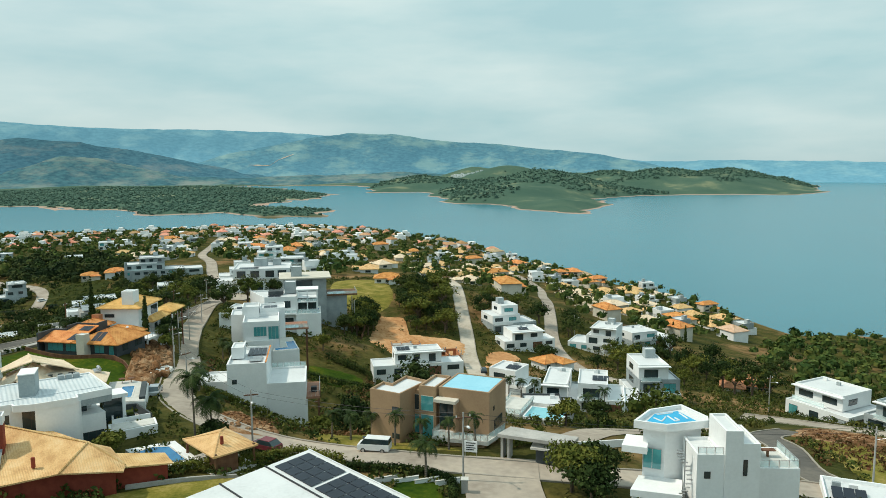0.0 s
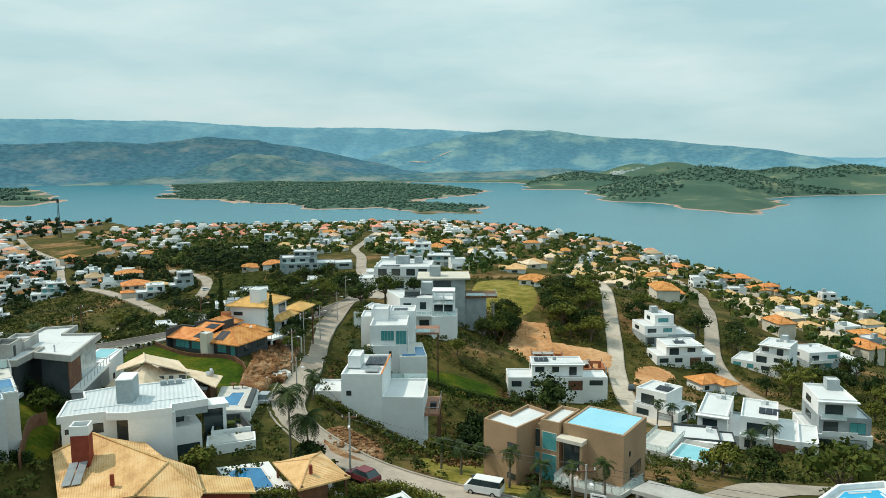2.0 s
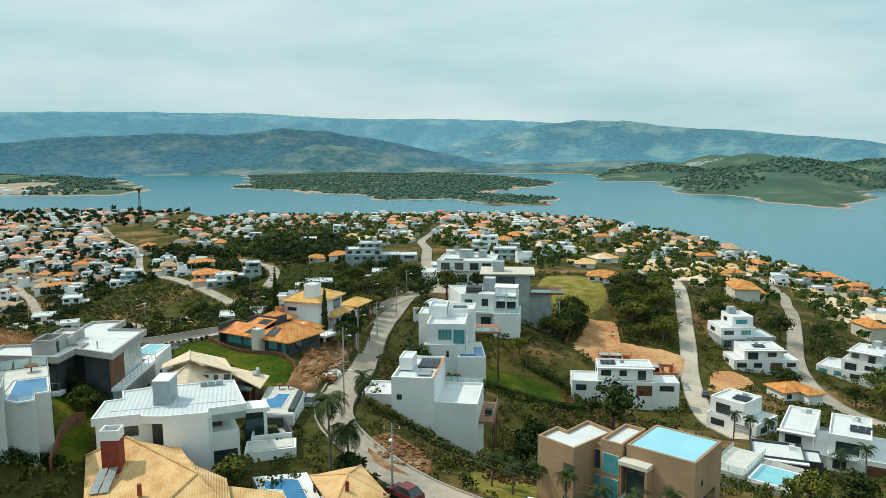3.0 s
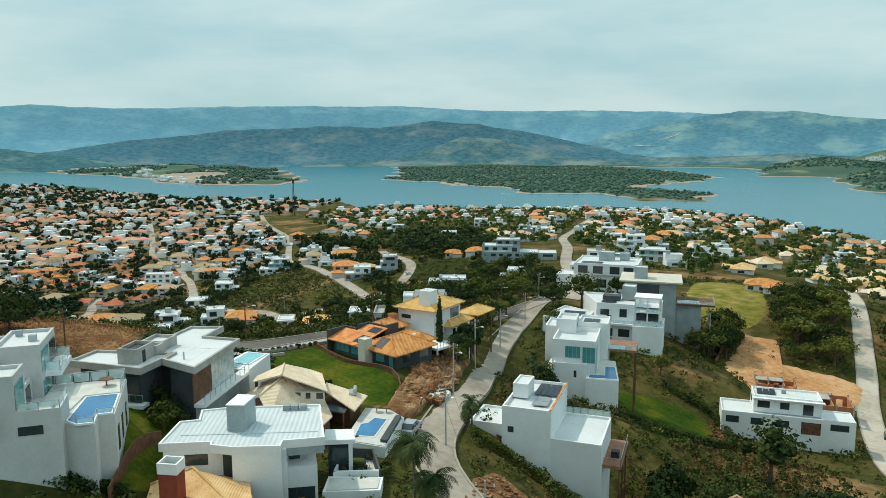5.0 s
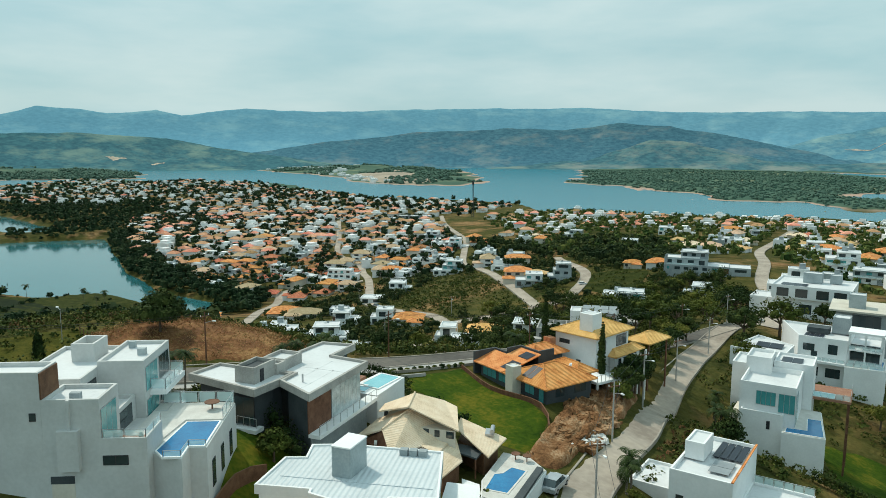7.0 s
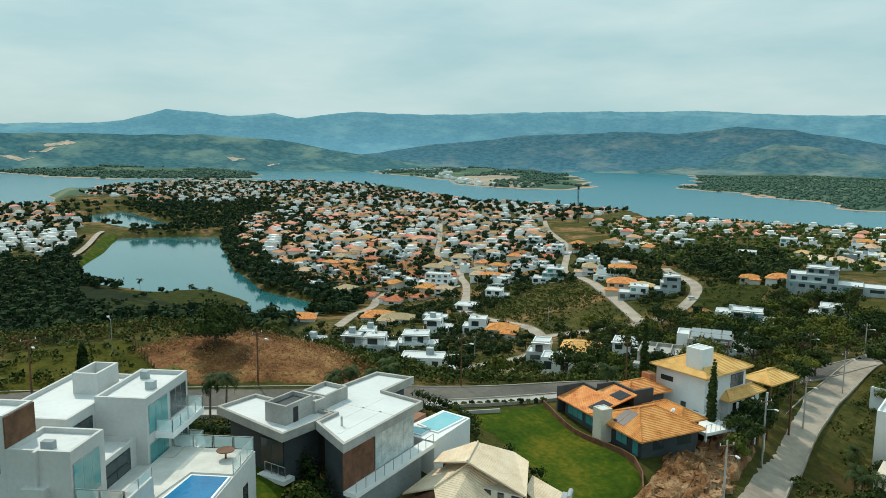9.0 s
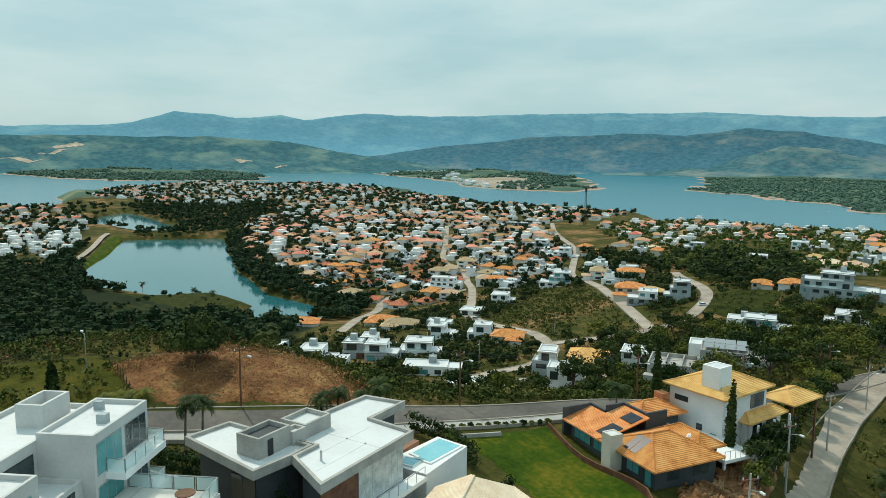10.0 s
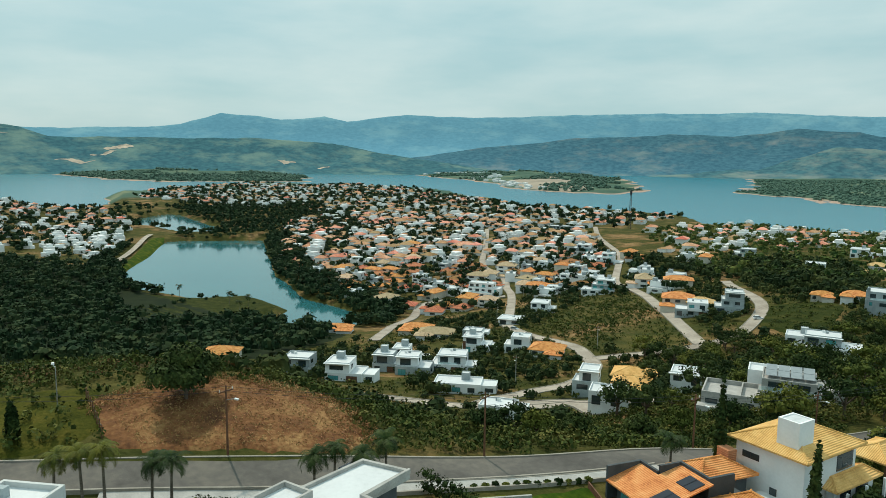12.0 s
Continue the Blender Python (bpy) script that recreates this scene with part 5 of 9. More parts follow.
    slab(h, deck, 70, 75.05, "white", "terrace_wall")
    slab(h, inset(deck, 0.1), 75.05, 75.15, "stone", "terrace_floor")
    pool(h, to((-52.3, 101.9), (-50.2, 102.8), (-52.1, 107.9), (-53.7, 107.5), (-53.4, 105.8), (-53.9, 105.0)), 75.17, "pool", 0.2)
    slab(h, to((-48.6, 101.9), (-47.8, 102.1), (-50.9, 109.4), (-51.6, 109.2)), 75.15, 75.5, "dark", "planter_wall")
    for q in ((-54.8, 109.4), (-53.6, 109.9)):
        (c,) = to(q)
        tb = part("terrace_table", Solid().tube((c[0], c[1], 75.8), (c[0], c[1], 75.87), 0.5, n=14), M["wood"], h)
        part("table_leg", Solid().tube((c[0], c[1], 75.15), (c[0], c[1], 75.8), 0.06), M["wood"], tb)
    slab(h, to((-54.2, 100.6), (-51.6, 100.6), (-54.2, 103.0), (-56.4, 102.6)), 70, 74.6, "white", "court_wall")
    return h


def orange_roof_house():
    x0, y0, yaw = -63.9, 126.2, -9.6
    h = house("dark-walled bungalow with orange clay tile roofs", x0, y0, yaw, r=10, cx=-8, cy=6)
    for box in ((-9.2, 0.9, -0.9, 9.2), (-15.9, 0.9, -9.2, 6.6), (-16.0, 7.2, -12.2, 14.4), (-12.2, 6.6, -2.8, 11.4)):
        slab(h, R(*box), 71.5, 76.62, "dark", "wall")
    hip(h, -9.7, 0, 0, 9.8, 76.8, 1.9, "tile_orange", axis="y", ends=0.38)
    # lean-to slopes rising to a dark parapet
    pitched(h, [(-16.6, 0, 76.8), (-9.0, 0, 76.8), (-9.0, 7.0, 78.5), (-13.7, 7.0, 78.5), (-13.7, 4.2, 77.9), (-16.6, 4.2, 77.9)], "tile_orange")
    for box in ((-16.9, 0.2, -16.6, 4.5), (-16.6, 4.2, -13.9, 4.5), (-14.0, 4.5, -13.7, 7.3), (-13.7, 7.0, -9.6, 7.3), (-9.9, 7.3, -9.6, 10.2)):
        slab(h, R(*box), 73, 78.2 if box[0] < -14.5 else 78.8, "dark", "parapet")
    hip(h, -9.4, 8.0, -2.2, 12.2, 76.9, 1.1, "tile_orange")
    hip(h, -16.8, 7.6, -11.4, 15.2, 77.2, 1.3, "tile_orange")
    slab(h, R(-15.4, 13.2, -13.8, 14.4), 77.6, 79.0, "brick", "chimney")
    block(h, R(-7.9, -0.7, -6.3, 0.9), 71, 78.5, "cream", "membrane", par=0.06, name="chimney")
    panels(h, -11.2, 0.9, -9.2, 3.4, 76.98, 2, 1, tilt=0.243)
    panels(h, -6.0, 0.7, -3.9, 3.0, 77.1, 2, 1, tilt=0.5)
    panels(h, -11.6, 4.6, -9.4, 6.4, 77.9, 2, 1, tilt=0.243)
    for a, b, n in ((-15.2, -12.0, 3), (-11.4, -8.4, 3), (-5.4, -3.4, 2)):
        win(h, (a, 0.9), (b, 0.9), 74.9, 76.4, n, "teal_glass")
    door(h, (-2.4, 0.9), (-1.5, 0.9), 74.2, 76.3, "teal_glass")
    win(h, (-0.9, 2.6), (-0.9, 4.2), 75.0, 76.4, 2)
    win(h, (-0.9, 6.2), (-0.9, 8.4), 75.0, 76.4, 2)
    part("satellite_dish", Solid().tube((-3.6, 8.0, 78.0), (-3.75, 7.8, 78.1), 0.42, 0.3, 12), M["white"], h)
    # white terrace hanging over the cut
    slab(h, R(-12.0, 12.3, -2.4, 17.4), 74.5, 74.9, "white", "terrace_floor")
    rail(h, [(-2.5, 12.4), (-2.5, 17.3), (-11.9, 17.3)], 74.9, 1.0, glass=None, step=0.8)
    for u, v in ((-2.7, 12.6), (-2.7, 17.0), (-7.0, 17.0)):
        part("post", Solid().box(u - 0.14, v - 0.14, 66, u + 0.14, v + 0.14, 74.5), M["white"], h)
    return h


def yellow_roof_house():
    h = house("white two-storey house with ochre tile roofs", -67.5, 143.6, 1, r=8, cx=-5, cy=6)
    slab(h, R(-8.8, 0.8, -1.0, 10.2), 64, 79.7, "white", "wall")
    hip(h, -9.5, 0.1, -0.3, 11.0, 79.9, 1.9, "tile_yellow")
    block(h, R(-4.6, 1.4, -2.2, 4.0), 80, 83.2, "white", "membrane", par=0.1, name="water_tower")
    slab(h, R(-1.0, 5.0, -0.1, 12.4), 63, 76.2, "white", "wall")
    hip(h, -2.3, 4.2, 0.6, 13.0, 76.3, 0.9, "tile_yellow")
    hip(h, -5.9, 16.8, -0.6, 24.2, 75.8, 1.2, "tile_yellow")
    for u, v in ((-5.4, 17.4), (-1.2, 17.4), (-1.2, 23.6), (-5.4, 23.6)):
        part("post", Solid().box(u - 0.12, v - 0.12, 64, u + 0.12, v + 0.12, 75.7), M["wood"], h)
    win(h, (-8.0, 0.8), (-6.0, 0.8), 77.9, 78.6, 2)
    win(h, (-4.6, 0.8), (-3.8, 0.8), 74.9, 75.7)
    door(h, (-2.6, 0.8), (-1.8, 0.8), 72.6, 75.0, "teal_glass")
    win(h, (-1.0, 2.2), (-1.0, 3.6), 77.6, 78.9, 2)
    win(h, (-1.0, 6.6), (-1.0, 9.6), 77.4, 79.2, 3)
    win(h, (-0.1, 6.0), (-0.1, 8.0), 73.6, 75.6, 2)
    win(h, (-0.1, 9.0), (-0.1, 11.4), 73.2, 75.8, 2)
    slab(h, R(-0.1, 5.0, 1.3, 12.6), 72.6, 72.9, "white", "balcony")
    rail(h, [(0.0, 5.1), (1.2, 5.1), (1.2, 12.5), (0.0, 12.5)], 72.9, 1.0, glass=None, step=0.6)
    for u, v in ((1.1, 5.2), (1.1, 8.8), (1.1, 12.4)):
        part("post", Solid().box(u - 0.12, v - 0.12, 63, u + 0.12, v + 0.12, 76.2), M["white"], h)
    return h


def wedge_house():
    h = house("narrow white house stepping down a slope", -42.3, 120.5, 12, r=8, cx=5, cy=5)
    block(h, R(0.2, -1.0, 6.7, 10.8), 60, 75.3, par=0.5)
    block(h, R(0.5, 3.5, 2.6, 7.4), 75.0, 77.0, par=0.2, name="stair_tower")
    block(h, R(6.71, -0.9, 13.2, 9.2), 52, 71.6, par=0.3)
    block(h, R(-5.2, 2.0, 0.19, 8.6), 62, 71.5, par=0.3)
    panels(h, 3.0, 5.4, 6.2, 10.2, 75.0, 4, 1, mat="solar")
    panels(h, 3.6, 1.2, 5.8, 4.6, 75.0, 1, 2, mat="solar_grey")
    slab(h, R(6.5, -1.0, 6.74, 10.8), 75.3, 75.42, "tile_orange", "coping")
    win(h, (1.0, -1.0), (1.8, -1.0), 71.8, 72.6)
    win(h, (2.3, -1.0), (3.3, -1.0), 67.9, 68.7)
    door(h, (0.3, -1.0), (1.3, -1.0), 66.5, 69.6, "frame")
    rail(h, [(6.9, 9.0), (13.1, 9.0)], 71.6, 0.9, "clear", step=1.0)
    slab(h, R(13.2, 0.6, 15.6, 9.4), 68.0, 68.4, "deck", "deck_floor")
    rail(h, [(13.3, 0.7), (15.5, 0.7), (15.5, 9.3)], 68.4, 1.0, glass=None, step=0.7)
    for v in (0.9, 5.0, 9.1):
        part("post", Solid().box(15.2, v - 0.1, 54, 15.4, v + 0.1, 68.0), M["wood"], h)
    slab(h, R(14.0, 3.0, 15.0, 4.0), 68.4, 69.3, "frame", "planter")
    return h


M["curtain"] = surface("pale_curtains_behind_glass", [(0.30, 0.36, 0.37), (0.62, 0.68, 0.68)], 1.2, 0.25, spec=0.7)
M["solar_grey"] = surface("grey_solar_collector", [(0.20, 0.22, 0.23), (0.28, 0.30, 0.31)], 1.0, 0.3, spec=0.6)
M["roof_paint"] = surface("pale_blue_roof_paint", [(0.26, 0.55, 0.68), (0.34, 0.63, 0.75)], 0.3, 0.5, 0.01, 3)
M["roof_pool"] = surface("bright_blue_roof_paint", [(0.02, 0.33, 0.60), (0.04, 0.42, 0.68)], 0.5, 0.35)


def beige_house():
    h = house("beige plastered house with a pale blue flat roof", -4.9, 95.8, -20, r=9, cx=0, cy=2)
    block(h, R(0, 0, 7.1, 7.0), 70, 79.3, "beige", "roof_paint", par=0.08, th=0.28)
    block(h, R(-2.7, -0.4, -0.3, 5.2), 69, 79.3, "beige", par=0.35)
    block(h, [(-8.9, -2.6), (-4.2, -3.2), (-3.2, 3.6), (-7.0, 4.6), (-7.2, 0.6), (-8.7, 0.9)], 68, 78.8, "beige", par=0.35)
    slab(h, R(-4.0, 0.4, -2.71, 4.4), 69, 78.4, "beige", "wall")
    win(h, (-2.4, -0.4), (-0.6, -0.4), 75.9, 78.0, 1, "teal_glass", "cream")
    win(h, (-2.4, -0.4), (-0.6, -0.4), 72.2, 75.4, 1, "teal_glass", "cream")
    win(h, (-3.7, 0.4), (-2.8, 0.4), 75.6, 77.8, 1, "glass", "cream")
    win(h, (-3.7, 0.4), (-2.8, 0.4), 72.4, 75.0, 1, "teal_glass", "cream")
    win(h, (-5.4, -3.1), (-4.3, -3.2), 76.2, 76.9)
    win(h, (-5.4, -3.1), (-4.3, -3.2), 72.6, 73.3)
    slab(h, R(-0.2, -1.4, 2.9, 0.0), 77.6, 78.0, "cream", "canopy")
    slab(h, R(2.6, -1.3, 2.9, 0.0), 73.6, 77.6, "beige", "fin")
    win(h, (0.1, 0.0), (2.5, 0.0), 74.0, 77.4, 2)
    win(h, (7.1, 1.6), (7.1, 2.0), 76.4, 77.0)
    win(h, (7.1, 2.0), (7.1, 5.4), 73.6, 75.0, 3)
    slab(h, [(0.2, -3.0), (7.6, -2.0), (8.4, 3.0), (7.1, 3.0), (7.1, 0.0), (0.2, 0.0)], 73.0, 73.5, "stone", "terrace_floor")
    slab(h, [(0.8, -2.4), (7.0, -1.6), (7.4, 2.0), (1.0, 0.0)], 68, 73.0, "beige", "wall")
    rail(h, [(0.2, -0.3), (0.3, -2.9), (7.5, -1.9), (8.3, 2.9)], 73.5, 0.9, step=0.9)
    return h


def roof_terrace_tower():
    """The tall white house with the painted roof terrace."""
    h = house("tall white house with a blue-painted roof terrace", 21.0, 74.8, 0, r=7, cx=1, cy=0)
    top = [(-4.7, 0.8), (-1.6, -0.4), (3.0, 1.0), (3.3, 2.2), (1.6, 6.0), (-2.3, 4.3)]
    block(h, top, 81.5, 82.3, par=0.45, name="roof_edge")
    slab(h, inset(top, 0.7), 66, 81.5, "white", "wall")
    win(h, (-3.6, 0.95), (-1.9, 0.3), 77.2, 79.4, 2, "teal_glass", "steel")
    slab(h, [(-3.2, 1.6), (-1.2, 0.9), (2.0, 2.0), (0.9, 4.9), (-1.8, 3.9)], 81.84, 81.9, "roof_pool", "painted_floor")
    for p, q in (((-2.2, 2.6), (-1.6, 1.6)), ((-1.6, 1.6), (-0.9, 2.9)), ((-0.6, 3.2), (-0.2, 1.7)), ((-0.2, 1.7), (0.3, 2.0)), ((0.3, 2.0), (0.0, 2.7)), ((0.9, 4.2), (1.3, 2.4)), ((-1.6, 3.6), (0.2, 4.3))):
        part("painted_mark", Solid().tube((*p, 81.9), (*q, 81.9), 0.1, n=6), M["membrane"], h)
    block(h, R(0.3, -4.3, 2.9, 0.4), 66, 80.8, par=0.3)
    block(h, R(2.91, -4.4, 4.6, 0.6), 66, 83.2, par=0.2)
    block(h, R(4.61, -4.0, 6.4, 1.2), 66, 81.8, par=0.3)
    block(h, R(6.41, -3.6, 10.4, 1.8), 66, 79.2, "white", "stone", par=0.2)
    table = part("terrace_table", Solid().box(7.9, -0.6, 79.7, 9.3, 0.1, 79.78), M["wood"], h)
    part("table_leg", Solid().box(8.5, -0.3, 79.0, 8.7, -0.1, 79.7), M["wood"], table)
    rail(h, [(6.5, -3.5), (10.3, -3.5), (10.3, 1.7)], 79.2, 0.8, step=1.0)
    rail(h, [(0.4, -4.2), (2.8, -4.2)], 80.8, 0.7, step=0.8)
    slab(h, [(-6.0, 0.2), (-3.6, -0.6), (-2.6, 2.6), (-4.9, 3.2)], 79.2, 79.9, "white", "canopy")
    slab(h, [(-5.6, -2.4), (-0.8, -3.6), (0.2, 0.0), (-4.0, 1.0)], 75.6, 76.3, "white", "canopy")
    for u, v in ((-5.1, -2.0), (-1.0, -3.1), (-3.8, 0.4)):
        part("pillar", Solid().box(u - 0.2, v - 0.2, 66, u + 0.2, v + 0.2, 75.6), M["white"], h)
    slab(h, [(-3.2, -1.2), (-0.2, -1.8), (0.2, 0.2), (-3.0, 0.9)], 66, 75.4, "glass", "glazed_hall")
    for z in (78.4, 75.0):
        win(h, (1.0, -4.3), (1.6, -4.3), z, z + 0.7)
    win(h, (4.8, -4.0), (5.2, -4.0), 78.6, 80.2)
    stair = part("stair_pole", Solid().tube((-0.4, -2.8, 71), (-0.4, -2.8, 81.6), 0.07), M["steel"], h)
    for i in range(22):
        a = i * 0.45
        part("stair_tread", Solid().box(-0.7 + 0.5 * math.cos(a), -2.92 + 0.5 * math.sin(a), 73 + i * 0.36, -0.1 + 0.5 * math.cos(a), -2.68 + 0.5 * math.sin(a), 73.06 + i * 0.36), M["steel"], stair)
    return h


def solar_roof_house():
    h = house("house under a broad pale metal roof with solar collectors", -18.5, 79.3, -43, r=9, cx=8, cy=-8)

    def zr(v):
        return 77.2 + v * 0.05
    s = Solid()
    s.face((0, 0, zr(0)), (0, -16, zr(-16)), (19, -16, zr(-16)), (19, 0, zr(0)))
    s.face((0, 0, zr(0) - 0.35), (0, -16, zr(-16) - 0.35), (0, -16, zr(-16)), (0, 0, zr(0)))
    s.face((19, 0, zr(0) - 0.35), (0, 0, zr(0) - 0.35), (0, 0, zr(0)), (19, 0, zr(0)))
    part("roof", s, M["membrane"], h)
    for v in (-0.12, -5.6, -10.8):
        part("roof_seam", Solid().box(0, v - 0.06, zr(v) + 0.0, 19, v + 0.06, zr(v) + 0.14), M["membrane" if v > -1 else "frame"], h)
    slab(h, R(0.6, -15.6, 18.4, -0.6), 70, 75.9, "white", "wall")
    for i in range(9):
        for j in range(3):
            u0, v0 = 0.9 + i * 1.72 + (0.5 if i > 3 else 0), -0.7 - j * 1.45
            q = Solid().face((u0, v0, zr(v0) + 0.12), (u0, v0 - 1.36, zr(v0 - 1.36) + 0.12), (u0 + 1.62, v0 - 1.36, zr(v0 - 1.36) + 0.12), (u0 + 1.62, v0, zr(v0) + 0.12))
            q.face((u0, v0 - 1.36, zr(v0 - 1.36) + 0.02), (u0 + 1.62, v0 - 1.36, zr(v0 - 1.36) + 0.02), (u0 + 1.62, v0 - 1.36, zr(v0 - 1.36) + 0.12), (u0, v0 - 1.36, zr(v0 - 1.36) + 0.12))
            part("solar_panel", q, M["solar"], h)
    return h


def tan_front_house():
    x0, y0, yaw = -48, 76, 38
    h = house("house with a wide tan tile roof and red chimney", x0, y0, yaw, r=9)
    to = placed(x0, y0, yaw)
    slab(h, to((-56.4, 78.4), (-48.6, 70.6), (-43.4, 73.8), (-38.2, 74.5), (-41.6, 78.4), (-50, 82.4), (-56, 82.4)), 70, 76.6, "red_paint", "wall")
    front = pitched(h, to((-54.3, 80.3, 79.2), (-58.0, 78.3, 77.4), (-48.8, 69.2, 76.8), (-43.2, 72.6, 77.0), (-42.0, 76.3, 78.9)), "tile_tan")
    pitched(h, to((-42.0, 76.3, 78.9), (-43.2, 72.6, 77.0), (-36.9, 73.7, 76.9), (-37.4, 75.2, 76.9)), "tile_tan")
    pitched(h, to((-54.3, 80.3, 79.2), (-42.0, 76.3, 78.9), (-37.4, 75.2, 76.9), (-41.1, 79.3, 77.2), (-45.0, 79.6, 77.8), (-47.8, 81.4, 77.8), (-50.4, 83.7, 77.3), (-57.0, 83.3, 77.2)), "tile_tan")
    pitched(h, to((-54.3, 80.3, 79.2), (-57.0, 83.3, 77.2), (-58.0, 78.3, 77.4)), "tile_tan")
    ridge_caps(front, [to((-54.3, 80.3, 79.25), (-42.0, 76.3, 78.95)), to((-42.0, 76.3, 78.95), (-43.2, 72.6, 77.05)), to((-42.0, 76.3, 78.95), (-37.4, 75.2, 76.95)), to((-54.3, 80.3, 79.25), (-58.0, 78.3, 77.45))], "tile_tan", 0.13)
    pitched(h, to((-40.6, 74.9, 76.5), (-33.4, 78.0, 76.0), (-35.6, 80.8, 76.0), (-41.0, 79.0, 76.6)), "tile_tan")
    slab(h, to((-40.0, 75.6), (-34.2, 78.2), (-36.0, 80.0), (-40.4, 78.6)), 71, 75.9, "red_paint", "wall")
    chim = to((-53.0, 75.6), (-51.4, 76.3), (-52.1, 77.7), (-53.7, 77.0))
    slab(h, chim, 77, 80.8, "red_paint", "chimney")
    block(h, inset(chim, -0.06), 80.8, 81.8, "white", "dark", par=0.7, th=0.16, name="chimney_top")
    for i in range(2):
        for j in range(4):
            a, b = -52.9 + 0.75 * i + 0.42 * j, 75.2 + 0.5 * i - 0.78 * j
            q = to((a, b), (a + 0.42, b - 0.74), (a + 1.1, b - 0.3), (a + 0.68, b + 0.44))
            z = [78.03 - 0.23 * j, 77.8 - 0.23 * j, 77.86 - 0.23 * j, 78.09 - 0.23 * j]
            pitched(h, [(u, v, w + 0.06) for (u, v), w in zip(q, z)], "solar_grey", 0.05, "glass_tile")
    (vent,) = to((-46.5, 73.6))
    part("roof_vent", Solid().tube((vent[0], vent[1], 77.2), (vent[0], vent[1], 78.3), 0.22, 0.2), M["red_paint"], h)
    return h


def garden_pool():
    h = thing("swimming_pool", "kidney garden pool set in white paving", "pool", pose(-36.3, 84.6, 0))
    slab(h, [(-6.4, 1.0), (-1.0, -4.2), (4.2, -2.1), (-1.5, 4.0)], 72.6, 74.3, "white", "paving")
    pool(h, [(-4.5, 0.1), (-3.4, -0.9), (-1.7, -0.5), (0.7, -2.9), (2.2, -1.8), (-1.4, 2.0), (-3.3, 1.7)], 74.32, "pool", 0.2)
    claim(-37, 84.6, 5)
    k = thing("garden_kiosk", "open garden kiosk under a tan tile roof", "kiosk", pose(-30.4, 84.2, 0, 0, 0, -43))
    hip(k, -3.9, -2.8, 3.9, 2.8, 76.0, 1.2, "tile_tan", ends=0.7)
    for u, v in ((-3.6, -2.4), (3.6, -2.4), (3.6, 2.4), (-3.6, 2.4)):
        part("post", Solid().box(u - 0.12, v - 0.12, 71.5, u + 0.12, v + 0.12, 76.2), M["wood"], k)
    slab(k, R(-3.8, -2.6, 3.8, 2.6), 71.2, 73.6, "stone", "floor_slab")
    slab(k, R(1.6, -2.2, 3.5, 0.4), 73.6, 75.9, "wood", "wall")
    part("roof_vent", Solid().box(2.0, -1.0, 76.6, 2.3, -0.7, 77.5), M["red_paint"], k)
    claim(-30, 83.5, 5)
    g = thing("gatehouse", "concrete gatehouse under a flat sloping canopy", "gatehouse", pose(5.5, 88.6, 0, 0, 0, -16))
    part("roof", Solid().prism([(-2.6, -1.4), (6.6, -2.0), (7.0, 0.6), (-1.6, 1.6)], 75.5, 75.9), M["concrete"], g)
    for u in (-2.2, -1.4):
        part("pillar", Solid().box(u, -1.2, 71, u + 0.3, 0.6, 75.5), M["concrete"], g)
    part("guard_room", Solid().box(2.2, -1.4, 71, 5.0, 0.4, 74.6), M["dark"], g)
    part("guard_room_roof", Solid().box(1.6, -1.8, 74.6, 5.4, 0.7, 74.85), M["stone"], g)
    part("pillar", Solid().box(5.9, -1.6, 71, 6.2, 0.2, 75.5), M["concrete"], g)
    claim(8, 87.5, 5)


for build in (tall_villa, white_roof_villa, white_street_house, tan_roof_house, orange_roof_house, yellow_roof_house, wedge_house, beige_house,
              roof_terrace_tower, solar_roof_house, tan_front_house, garden_pool):
    build()

# ---- more houses: one maker for modern white ones, one for tiled ones ----
def base_of(x, y, yaw, w, d):
    c, s = math.cos(radians(yaw)), math.sin(radians(yaw))
    xy = np.array([(x + u * c - v * s, y + u * s + v * c) for u in (-w / 2, 0, w / 2) for v in (-d / 2, 0, d / 2)])
    z = ground_height(xy[:, 0], xy[:, 1])
    return float(z.max()) * 0.6 + float(z.min()) * 0.4


def garage_door(h, a, b, v, mat):
    """A ribbed up-and-over door in a thin frame, set on the front wall."""
    door = slab(h, R(a - 0.08, v - 0.05, b + 0.08, v - 0.003), 0.02, 2.5, "frame", "garage_door")
    for i in range(4):
        part("slat", Solid().box(a, v - 0.09, 0.06 + 0.6 * i, b, v - 0.053, 0.60 + 0.6 * i), M[mat], door)


